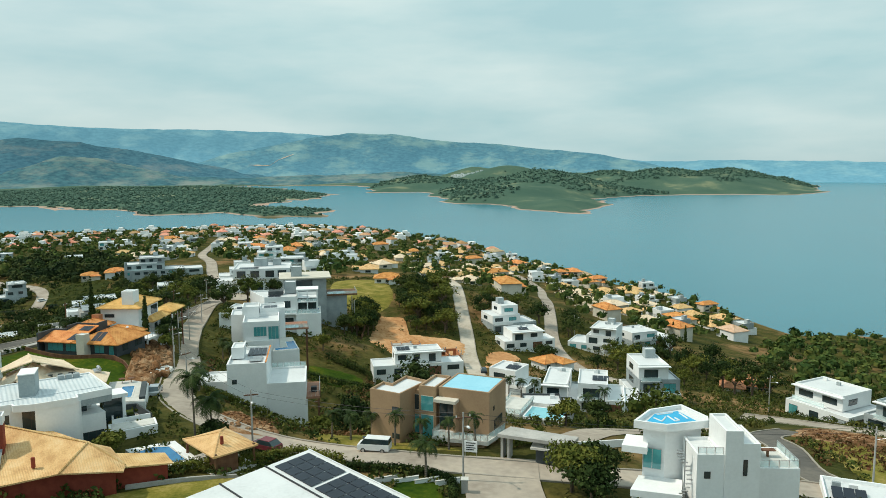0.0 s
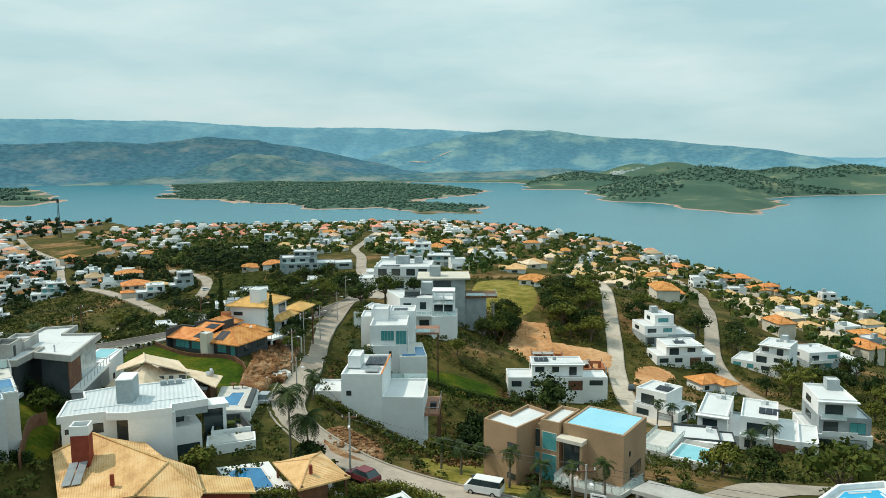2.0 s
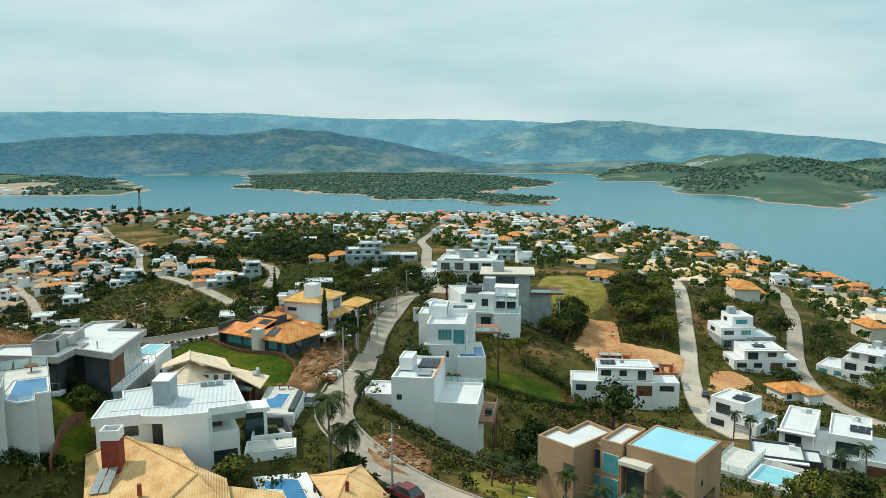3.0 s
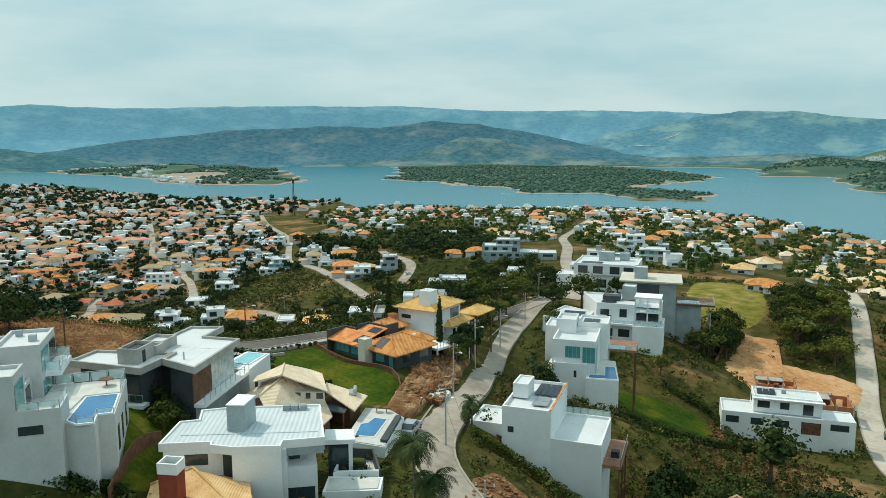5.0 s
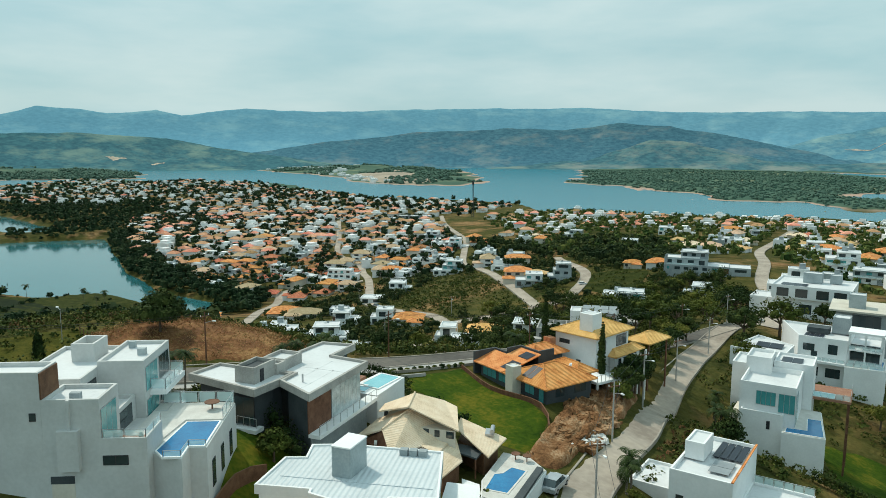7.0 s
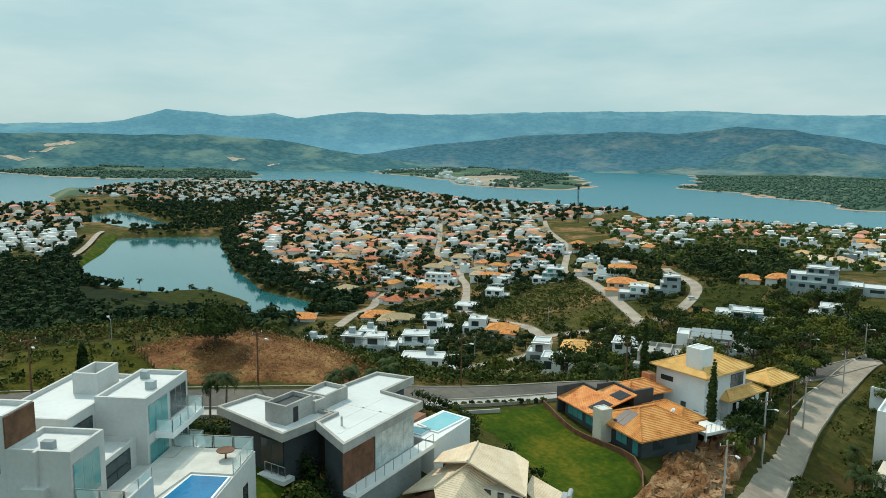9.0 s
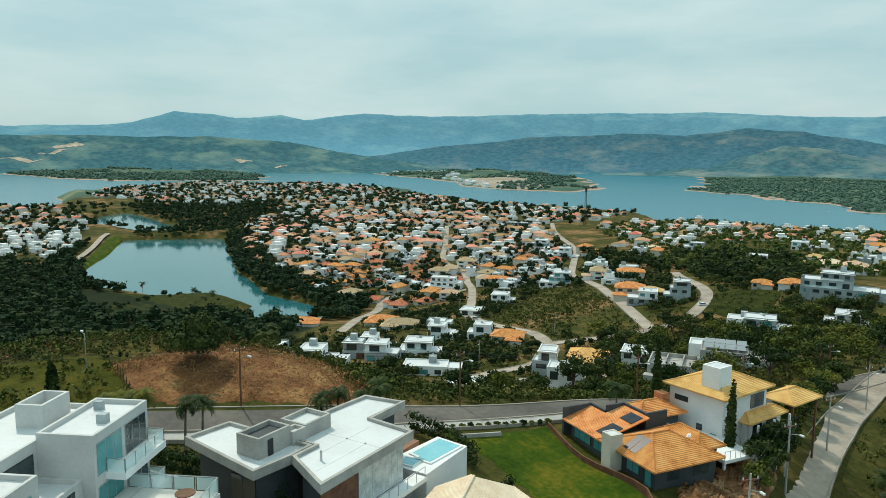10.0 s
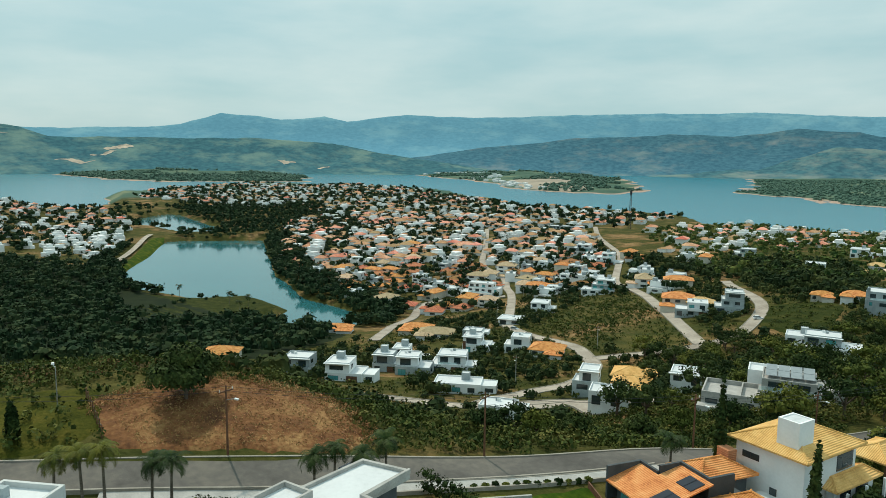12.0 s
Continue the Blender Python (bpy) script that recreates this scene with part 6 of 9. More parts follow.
def modern(label, x, y, yaw, w, d, floors, seed, wall="white", accent="grey", extra="", deep=5.0, group="", z=None, small=False):
    """A flat-roofed house of stacked blocks with wide windows; extra: p pool, s solar, t roof tank, b balcony."""
    rnd = random.Random(seed)
    h = thing("house", label, "house", pose(x, y, base_of(x, y, yaw, w, d) if z is None else z, 0, 0, yaw), group)
    claim(x, y, max(w, d) * 0.5)
    x0, y0, top = -w / 2, -d / 2, 0.0
    lo, hi = x0, w / 2
    f0, f1 = y0, d / 2
    for k in range(floors):
        z0, z1 = (-deep if k == 0 else top), top + 3.1
        mat = accent if rnd.random() < 0.22 else wall
        last = k == floors - 1
        block(h, R(lo, f0, hi, f1), z0, z1 + (0.4 if last else 0.25), mat, par=0.4)
        front = hi - lo
        n = max(1, int(front / (4.2 if not small else 5)))
        gate = k == 0 and floors > 1 and w > 8 and not small
        for i in range(n):
            a = lo + (i + 0.18) * front / n
            b = a + front / n * rnd.uniform(0.4, 0.62)
            tall = rnd.random() < 0.5
            if gate and i == n - 1:
                garage_door(h, a, min(a + 3.4, hi - 0.3), f0, "wood" if seed % 2 else "grey")
                continue
            win(h, (a, f0), (b, f0), top + (0.2 if tall else 1.0), top + 2.4, 1 if small else 2, "glass" if rnd.random() < 0.8 else "teal_glass", "glass" if small else "frame", panes=not small)
        for sx, pa, pb in ((hi, 0.2, 0.5), (lo, 0.75, 0.45)):
            if rnd.random() < 0.75:
                va, vb = f0 + (f1 - f0) * pa, f0 + (f1 - f0) * pb
                win(h, (sx, va), (sx, vb), top + 1.0, top + 2.3, 1, frame_mat="glass" if small else "frame", panes=not small)
        if "b" in extra and k >= 1:
            slab(h, R(lo + 0.3, f0 - 1.3, hi - front * 0.3, f0), top - 0.2, top, "white", "balcony")
            slab(h, R(lo + 0.3, f0 - 1.3, hi - front * 0.3, f0 - 1.2), top, top + 0.9, "white" if rnd.random() < 0.5 else "clear", "balustrade")
        top, lo_now, hi_now, front_now = z1, lo, hi, f0
        cut = rnd.uniform(0.15, 0.4) * front
        if rnd.random() < 0.5:
            lo += cut
        else:
            hi -= cut
        f0 += rnd.uniform(0.0, 0.25) * (f1 - f0)
        if last and seed % 3 and not small:
            slab(h, R(lo_now - 0.35, front_now - 0.9, hi_now + 0.35, front_now + 0.12), top - 0.12, top + 0.08, "white", "canopy")
        if not last and seed % 4 == 1:
            slab(h, R(lo_now + 0.25, front_now - 0.16, lo_now + 1.5, front_now - 0.003), top - 3.3, top + 1.6, "wood" if seed % 8 == 1 else "grey", "accent_panel")
    rf = random.Random(seed + 900)
    if hi - lo > 4 and f1 - f0 > 4 and not small:
        for i in range(2):
            u, v = rf.uniform(lo + 0.8, hi - 1.8), rf.uniform((f0 + f1) / 2, f1 - 1.4)
            slab(h, R(u, v, u + 0.9, v + 0.45), top - 0.05, top + 0.75, "grey" if i else "white", "air_conditioner")
    if "p" not in extra and seed % 2 and not small:
        e = w * 0.32
        block(h, R(w / 2 - 0.05, y0 + 1.2, w / 2 + e, d / 2 - 0.8), -deep, 3.0, wall, par=0.25, name="side_wing")
        win(h, (w / 2 + 0.25 * e, y0 + 1.2), (w / 2 + 0.8 * e, y0 + 1.2), 0.9, 2.2, 1, "glass", "glass" if small else "frame", panes=not small)
    if "t" in extra:
        cx = (lo + hi) / 2
        block(h, R(cx - 1.2, f1 - 3.2, cx + 1.2, f1 - 0.8), top, top + 2.2, accent, par=0.15, name="water_tank_housing")
    if "s" in extra:
        panels(h, lo + 0.8, f0 + 1.0, lo + 4.4, f0 + 3.4, top + 0.1, 3, 1, 0.15)
    if "p" in extra:
        slab(h, R(hi + 0.3, y0 - 1, hi + 7, y0 + 4.5), -deep, 0.35, "white", "pool_terrace")
        pool(h, R(hi + 1.2, y0 + 0.2, hi + 6, y0 + 3.0), 0.4, "pool_pale", 0.3)
    return h


def tiled(label, x, y, yaw, w, d, floors, seed, roof="tile_town", wall="white", deep=4.0, group="", z=None, wing=True, small=False):
    rnd = random.Random(seed)
    h = thing("house", label, "house", pose(x, y, base_of(x, y, yaw, w, d) if z is None else z, 0, 0, yaw), group)
    claim(x, y, max(w, d) * 0.5)
    top = 2.9 * floors
    slab(h, R(-w / 2, -d / 2, w / 2, d / 2), -deep, top, wall, "wall")
    hip(h, -w / 2, -d / 2, w / 2, d / 2, top, min(w, d) * 0.22, roof, 0.7)
    if wing:
        s = rnd.choice((-1, 1))
        ww, wd = w * 0.5, d * 0.45
        cx = s * (w / 2 - ww * 0.4)
        slab(h, R(cx - ww / 2, -d / 2 - wd, cx + ww / 2, -d / 2 + 0.02), -deep, 2.8, wall, "wing")
        hip(h, cx - ww / 2, -d / 2 - wd, cx + ww / 2, -d / 2 + 1.5, 2.8, 1.1, roof, 0.6)
    for k in range(floors):
        n = 2 if small else 3
        for i in range(n):
            a = -w / 2 + (i + 0.25) * w / n
            if k == 0 and wing and abs(a + w / n / 4 - cx) < ww / 2 + 0.5:
                continue
            win(h, (a, -d / 2), (a + w / n * 0.5, -d / 2), 2.9 * k + 0.9, 2.9 * k + 2.2, 1 if small else 2, frame_mat="glass" if small else "frame", panes=not small)
        win(h, (w / 2, -d * 0.2), (w / 2, d * 0.1), 2.9 * k + 0.9, 2.9 * k + 2.2, frame_mat="glass" if small else "frame", panes=not small)
    return h


def glass_pool_house():
    h = house("white split-level house with teal glass and corner pool", -50.2, 159.7, 15, r=9, cx=3, cy=6)
    block(h, R(-1.6, 0.2, 4.5, 8), 54, 69.2, par=0.3)
    block(h, R(-2.0, 1.2, 6.0, 11.5), 60, 73.4, par=0.8)
    block(h, R(-2.4, 9.0, 1.4, 14.5), 60, 75.4, par=0.5)
    block(h, R(1.5, 11.6, 7.4, 18.0), 60, 74.4, par=0.4)
    block(h, R(-5.5, 15, 1.4, 22), 60, 72.4, par=0.4)
    panels(h, 2.4, 12.6, 5.6, 16, 74.1, 2, 1)
    slab(h, [(4.5, -0.9), (10.4, -0.4), (9.0, 11.5), (5.9, 11.5), (5.9, 1.2), (4.5, 1.2)], 56, 66.9, "white", "terrace_wall")
    slab(h, [(4.6, -0.8), (10.3, -0.3), (8.9, 11.4), (5.95, 11.4), (5.95, 1.2), (4.6, 1.2)], 66.9, 67.0, "stone", "terrace_floor")
    pool(h, [(5.0, -0.6), (10.1, -0.1), (9.2, 7.2), (7.4, 7.0), (7.8, 1.6), (5.0, 1.2)], 67.0, "pool", 0.12, "white")
    win(h, (0.4, 1.2), (3.2, 1.2), 70.0, 72.2, 4, "teal_glass", "steel")
    win(h, (3.6, 1.2), (5.9, 1.2), 69.2, 72.2, 3, "teal_glass", "steel")
    win(h, (6.0, 1.4), (6.0, 4.6), 67.2, 72.2, 3, "teal_glass", "steel")
    door(h, (2.2, 0.2), (2.7, 0.2), 66.6, 67.9, "frame", "vent")
    slab(h, R(-3.5, 3.0, -2.01, 10), 58, 67.0, "cream", "garden_wall")
    # hanging timber terrace behind
    slab(h, R(6.2, 14.0, 13.0, 21.5), 68.2, 68.6, "deck", "deck_floor")
    pool(h, R(6.6, 14.6, 10.4, 16.8), 68.65, "pool_pale", 0.25, "white")
    rail(h, [(6.3, 14.1), (12.9, 14.1), (12.9, 21.4)], 68.6, 1.0, step=1.2)
    for u, v in ((6.6, 14.4), (12.6, 14.4), (12.6, 20.8)):
        part("post", Solid().box(u - 0.15, v - 0.15, 52, u + 0.15, v + 0.15, 68.2), M["wood"], h)


def stepped_villa():
    h = house("large white stepped villa with terraces and pool", -62.9, 212.6, 12, r=11, cx=5, cy=5)
    main = [(0, 0), (9.4, 0), (9.4, 13), (-5.4, 13)]
    block(h, main, 54, 69.3, par=0.5)
    block(h, R(9.4, 2.2, 15.6, 12.5), 52, 68.4, par=0.9)
    # open framed balconies on the corner
    for z in (64.4, 67.6):
        slab(h, R(9.4, 0.2, 15.8, 2.2), z - 0.3, z, "white", "balcony")
        rail(h, [(9.6, 0.3), (15.7, 0.3), (15.7, 2.2)], z, 0.9, step=1.2)
    for u in (9.6, 12.6, 15.5):
        part("pillar", Solid().box(u - 0.16, 0.3, 64.4, u + 0.16, 0.62, 71.0), M["white"], h)
    slab(h, R(9.3, 0.2, 15.9, 6.0), 70.9, 71.3, "white", "canopy")
    for v in (3.4, 5.7):
        part("pillar", Solid().box(15.4, v - 0.16, 68.4, 15.72, v + 0.16, 70.9), M["white"], h)
    win(h, (9.8, 2.2), (15.2, 2.2), 64.6, 67.0, 4)
    win(h, (9.8, 2.2), (15.2, 2.2), 67.8, 68.3, 4)
    block(h, R(5.6, 7.0, 9.0, 11.0), 69.0, 72.6, "grey", par=0.2, name="stair_tower")
    slab(h, R(0.8, 5.4, 5.2, 8.8), 69.0, 70.1, "dark", "roof_tank_deck")
    panels(h, 0.8, 1.4, 4.6, 4.4, 68.95, 4, 1)
    # pool terrace with its blank retaining wall
    block(h, [(9.3, -2.4), (16.6, -1.4), (16.4, 9.4), (9.4, 9.4)], 48, 64.3, "white", "stone", par=0.12, th=0.2, name="terrace_wall")
    pool(h, [(13.8, -1.2), (16.0, -0.9), (15.9, 6.2), (13.8, 6.2)], 64.25, "pool", 0.15, "white")
    rail(h, [(9.5, -2.2), (16.4, -1.2)], 64.3, 0.9, step=1.4)
    slab(h, R(0.4, -1.6, 9.3, 0.0), 64.0, 64.5, "white", "balcony")
    rail(h, [(0.5, -1.5), (9.2, -1.5)], 64.5, 0.9, step=1.4)
    for a, b, z0, z1, n in ((1.0, 3.2, 66.2, 67.7, 3), (5.8, 7.6, 65.9, 68.0, 2), (2.6, 3.8, 64.6, 66.2, 1), (1.2, 4.2, 60.8, 62.8, 3), (5.6, 8.4, 60.8, 62.8, 3)):
        win(h, (a, 0), (b, 0), z0, z1, n)
    for a in (10.2, 11.4, 12.6):
        win(h, (a, -2.28 + (a - 9.3) * 0.137), (a + 0.8, -2.28 + (a - 8.5) * 0.137), 61.4, 62.6)
    # lower wing beside the street with its glazed roof lights
    block(h, [(-12.0, -9.0), (-1.0, -8.0), (-0.6, -0.4), (-9.0, 5.0)], 56, 66.9, par=0.4)
    panels(h, -7.8, -4.6, -2.4, -1.4, 66.6, 2, 1, 0.1, "solar")
    slab(h, R(-6.0, -12.2, 0.4, -8.1), 56, 65.2, "white", "wall")
    win(h, (-5.0, -12.2), (-3.0, -12.2), 62.6, 64.4, 2)
    return h


def cantilever_house():
    h = house("grey house with a wide flat roof and cantilever pool", -52.6, 240.5, 15, r=10, cx=0, cy=6)
    slab(h, R(-13, -1, 4.2, 13.5), 70.7, 71.1, "cream", "roof")
    slab(h, R(-11.5, 0.6, 2.6, 12), 50, 70.7, "grey", "wall")
    block(h, R(-9, 3.0, -5.4, 6.6), 71.0, 74.4, "grey", par=0.2, name="chimney")
    slab(h, R(2.6, 0.5, 13, 10.5), 64.4, 64.9, "wood", "terrace_floor")
    pool(h, R(3.4, 2.0, 8.6, 5.2), 64.95, "pool_pale", 0.4, "white")
    slab(h, R(2.61, 1.5, 9.5, 9.5), 48, 64.4, "grey", "retaining_wall")
    for v in (1.2, 9.6):
        part("post", Solid().box(11.8, v, 48, 12.1, v + 0.3, 62.4), M["concrete"], h)
    rail(h, [(2.8, 0.6), (12.9, 0.6), (12.9, 10.4)], 64.9, 0.9, step=1.6)
    win(h, (2.6, 2.0), (2.6, 6.0), 65.2, 68.2, 3)
    win(h, (2.6, 7.0), (2.6, 11.0), 67.2, 70.2, 3)
    win(h, (-8.0, 0.6), (-2.0, 0.6), 67.0, 70.0, 4)


def framed_villa():
    h = house("white framed two-storey villa with roof terraces", -84, 278, 12, r=13)
    block(h, R(-16, -4, -8, 6), 50, 64.6, par=0.4)
    block(h, R(-8, -9, 10, 9), 52, 66.0, par=0.4)
    block(h, R(-9, -10, 12, 8), 66.0, 69.8, par=0.5)
    block(h, R(-2, 0, 3, 4), 69.4, 72.4, "grey", par=0.2)
    block(h, R(5, 2, 8, 5), 69.4, 72.0, "grey", par=0.2)
    panels(h, -7, -8, 0, -3, 69.4, 4, 2)
    for a in (-7.5, -2.5, 3.0, 7.5):
        win(h, (a, -10), (a + 3.2, -10), 66.5, 69.0, 2)
    for a in (-6.5, -1.5, 4.0):
        win(h, (a, -9), (a + 3.4, -9), 61.6, 64.4, 2)
    win(h, (12, -8), (12, -3), 66.6, 69.0, 3)
    win(h, (10, -7), (10, 2), 61.8, 64.4, 4)
    for u in (-8.4, 11.4):
        part("post", Solid().box(u - 0.2, -9.9, 54, u + 0.2, -9.5, 66.0), M["white"], h)


for build in (glass_pool_house, stepped_villa, cantilever_house, framed_villa):
    build()

MODERN = [
    ("white flat house with roof solar panels", -19.0, 196.5, 14, 19, 8, 2, 11, "s"), ("white house with dark roof collectors", 10, 184, -30, 11, 9, 2, 12, "s"),
    ("white house with a long side wall", 20, 163, -12, 8, 14, 2, 14, ""), ("white house with brown garage and balcony", 28, 160, -10, 10, 12, 2, 15, "bs"),
    ("white three-storey house with a framed balcony", 41, 170, 4, 11, 12, 3, 16, "bt"), ("low dark flat-roofed outbuilding", 14, 150, 0, 8, 7, 1, 17, ""),
    ("white house with grey roof tanks", 13, 279, 22, 18, 12, 3, 18, "tb"), ("white house with a blue roof pool", 16, 260, 18, 15, 10, 2, 19, "s"),
    ("white cubic house with a roof stair", 46, 276, -24, 18, 12, 3, 20, "tp"), ("white house with dark glazed front", 68, 298, 24, 16, 12, 2, 21, "b"),
    ("unfinished white house with tall columns", 80, 162, -60, 15, 13, 2, 22, "b"), ("dark grey modern house with white slab", 87, 148, -60, 10, 11, 2, 23, "b"),
    ("pale flat roof with a skylight beside the street", 44, 82, -20, 9, 8, 1, 24, "s"),
    ("white boxy villa with a pool terrace", -160, 308, 30, 17, 12, 2, 26, "p"),
    ("white low villa with roof domes", -175, 318, 30, 14, 9, 1, 27, "t"), ("white narrow tower house", -175, 214, 40, 7, 7, 2, 28, ""),
    ("small white pavilion with a flat roof", -154, 231, 35, 9, 7, 1, 29, ""), ("pale flat villa beside the lane", -152, 200, 40, 9, 7, 1, 30, ""),
    ("white stacked house above the lane", -251, 190, 50, 9, 8, 2, 31, "t"), ("white house with a flat cornice roof", -240, 195, 50, 12, 9, 2, 32, ""),
    ("long white single-storey house", -204, 190, 50, 14, 8, 1, 33, "t"), ("unfinished grey concrete house", -256, 158, 50, 12, 9, 2, 34, ""),
    ("white house with brown entrance panel", -236, 168, 50, 12, 9, 2, 35, "t"), ("white lakeside apartment block with balconies", -450, 366, 40, 28, 12, 3, 36, "b"),
    ("grey and white terraced block on the ridge", -174, 384, 25, 30, 14, 3, 37, "tb"), ("tall slate-blue house on the bend", -232, 350, 40, 12, 10, 3, 38, ""),
    ("white row house on the bend", -244, 340, 40, 14, 10, 2, 39, "b"), ("white terraced house above the meadow", -365, 398, 40, 20, 13, 3, 40, "tb"),
    ("pale green house among trees", -268, 240, 45, 11, 9, 2, 41, "t"), ("white house beside the winding street", -254, 250, 45, 10, 8, 2, 42, ""),
    ("white cubic villa on the rise", -470, 500, 38, 22, 14, 3, 43, "tb"), ("white block with three gables", -520, 530, 38, 24, 14, 3, 44, "t"),
    ("white villa below the ridge", -300, 520, 30, 18, 12, 2, 45, "b"), ("long white clubhouse building", -690, 640, 40, 60, 12, 2, 46, ""),
    ("white villa with flat roofs on the headland", -330, 640, 25, 20, 14, 2, 47, "t"), ("white house with a flat roof near the chapel", -400, 590, 30, 18, 12, 2, 48, "b"),
    ("white villa near the point", -240, 560, 25, 18, 12, 2, 49, "t"), ("white stacked villa on the crest", -130, 460, 18, 20, 14, 3, 50, "tb"),
    ("white villa on the crest road", -160, 500, 20, 18, 12, 2, 51, "t"), ("white glass villa near the crest", -110, 420, 16, 18, 12, 2, 52, "b"),
    ("white house with dark roof terrace", -190, 580, 20, 18, 12, 2, 53, ""), ("white house at the hill's brow", -125, 370, 20, 16, 12, 3, 54, "t"),
    ("white house among trees by the field", -150, 340, 25, 13, 10, 2, 55, ""), ("white L-shaped house by the street", -320, 296, 40, 12, 9, 1, 56, ""),
    ("white small house by the valley street", -304, 262, 45, 9, 8, 1, 57, ""), ("white house with a terrace by the valley", -336, 330, 42, 13, 10, 2, 58, "b"),
    ("white metal-roofed house below the lane", -171, 181, 42, 9, 7, 1, 129, ""), ("white villa with stepped roof slabs above the lane", -238, 208, 50, 12, 9, 2, 131, "b"), ("white house behind the stepped villa", -262, 204, 50, 10, 8, 2, 133, "t")]
for i, (label, x, y, yaw, w, d, floors, seed, extra) in enumerate(MODERN):
    lifted = {11: 2.2, 24: -2.5, 25: 1.0, 26: 2.5, 27: 2.0, 28: 1.5, 29: 2.0, 30: 2.0, 37: 1.5}.get(seed)
    modern(label, x, y, yaw, w, d, floors, seed, extra=extra, deep=8.0, z=base_of(x, y, yaw, w, d) + lifted if lifted else None, wall="grey" if "grey" in label.split()[:2] or "slate-blue" in label else ("dark" if label.startswith(("dark", "low dark")) else "white"),
           group="white houses on the slopes")
TILED = [
    ("orange-roofed cottage beside the lane", 24, 234, 35, 9, 7, 1, 61, "tile_orange"), ("small house with red clay roof", -200, 393, 25, 10, 8, 1, 62, "tile_orange"),
    ("brick-red bungalow beside the field", -212, 388, 25, 9, 7, 1, 63, "tile_orange"), ("ochre-roofed house by the winding street", -178, 236, 38, 12, 9, 1, 64, "tile_yellow"),
    ("ochre-roofed annex below the street", -168, 224, 38, 9, 7, 1, 65, "tile_yellow"), ("yellow house with orange roof among trees", -290, 142, 60, 12, 10, 2, 66, "tile_orange"),
    ("small orange-roofed cottage among trees", -266, 160, 55, 7, 6, 1, 67, "tile_orange"), ("orange-roofed house beside the small lake", -386, 228, 55, 16, 9, 1, 68, "tile_orange"),
    ("orange-roofed house by the shore street", -345, 255, 50, 15, 10, 1, 69, "tile_orange"), ("pale tiled house by the shore street", -318, 250, 50, 16, 10, 1, 70, "tile_pale"),
    ("red-roofed round bungalow by the bend", -238, 252, 40, 12, 10, 1, 71, "tile_orange"), ("orange-roofed house below the bend", -262, 352, 40, 14, 11, 2, 72, "tile_orange"),
    ("tan-roofed house below the bend", -252, 356, 40, 12, 10, 1, 73, "tile_tan"), ("orange-roofed house below the white block", -425, 352, 42, 14, 9, 1, 74, "tile_orange"),
    ("tan villa with broad roofs on the ridge", -150, 620, 20, 22, 14, 1, 75, "tile_tan"), ("red-roofed house on the grassy hillock", -40, 330, 5, 12, 9, 1, 76, "tile_orange"),
    ("orange brick house among the trees", 84, 224, -20, 13, 9, 1, 78, "brick")]
for label, x, y, yaw, w, d, floors, seed, roof in TILED:
    tiled(label, x, y, yaw, w, d, floors, seed, roof, wall="cream" if seed % 3 == 0 else "white", group="tiled houses on the slopes")


def concrete_house():
    """An unfinished concrete house on several levels with a glazed roof."""
    h = house("unfinished grey concrete house with a glazed blue roof", -117, 208, 33, r=11)
    block(h, R(-11, -6, 0, 4), 50, 62.4, "concrete", "concrete", par=0.9, th=0.3)
    for u in (-7.4, -3.8):
        slab(h, R(u, -5.7, u + 0.25, 3.7), 61.4, 62.4, "concrete", "beam")
    block(h, R(0, -3, 10, 6), 50, 65.8, "concrete", "concrete", par=0.3)
    slab(h, R(-0.6, -3.6, 10.8, 0.2), 63.0, 63.4, "concrete", "balcony")
    rail(h, [(-0.5, -3.5), (10.7, -3.5), (10.7, 0.1)], 63.4, 0.9, step=1.6)
    for i in range(4):
        for j in range(2):
            pitched(h, [(0.6 + 2.3 * i, -1.6 + 3.4 * j, 66.2 + 0.3 * j), (2.7 + 2.3 * i, -1.6 + 3.4 * j, 66.2 + 0.3 * j), (2.7 + 2.3 * i, 1.6 + 3.4 * j, 66.5 + 0.3 * j), (0.6 + 2.3 * i, 1.6 + 3.4 * j, 66.5 + 0.3 * j)], "solar_grey", 0.08, "glass_panel")
    block(h, R(10, -1, 15, 7), 50, 64.2, "concrete", "concrete", par=0.4)
    block(h, R(-3, 6, 6, 12), 52, 64.8, "white", par=0.4)
    slab(h, R(-11.6, -8.4, 2, -6.02), 50, 60.0, "concrete", "terrace_wall")
    for a, b, z0, z1 in ((1.2, 4.2, 63.5, 65.3), (5.4, 8.8, 63.5, 65.3), (1.0, 4.6, 59.6, 62.2), (5.6, 9.2, 59.6, 62.2)):
        win(h, (a, -3), (b, -3), z0, z1, 2)
    for a in (-10.2, -6.8, -3.4):
        win(h, (a, -6), (a + 2.4, -6), 58.8, 61.0, 2)


concrete_house()


def side_pool():
    """The raised pool beside the beige house."""
    h = house("raised white pool terrace beside the beige house", 10.5, 128, -20, r=6, category="pool")
    slab(h, R(-6, -4, 6, 5), 52, 64.6, "concrete", "terrace_wall")
    slab(h, R(-6, -4, -1.6, 5), 64.6, 65.2, "stone", "terrace_floor")
    pool(h, R(-1.0, -3.0, 5.4, 2.4), 64.7, "pool_pale", 0.3, "white")
    rail(h, [(-5.8, 4.8), (-5.8, -3.8), (-1.4, -3.8), (-1.4, 4.8)], 65.2, 0.9, "clear", step=1.2)


side_pool()


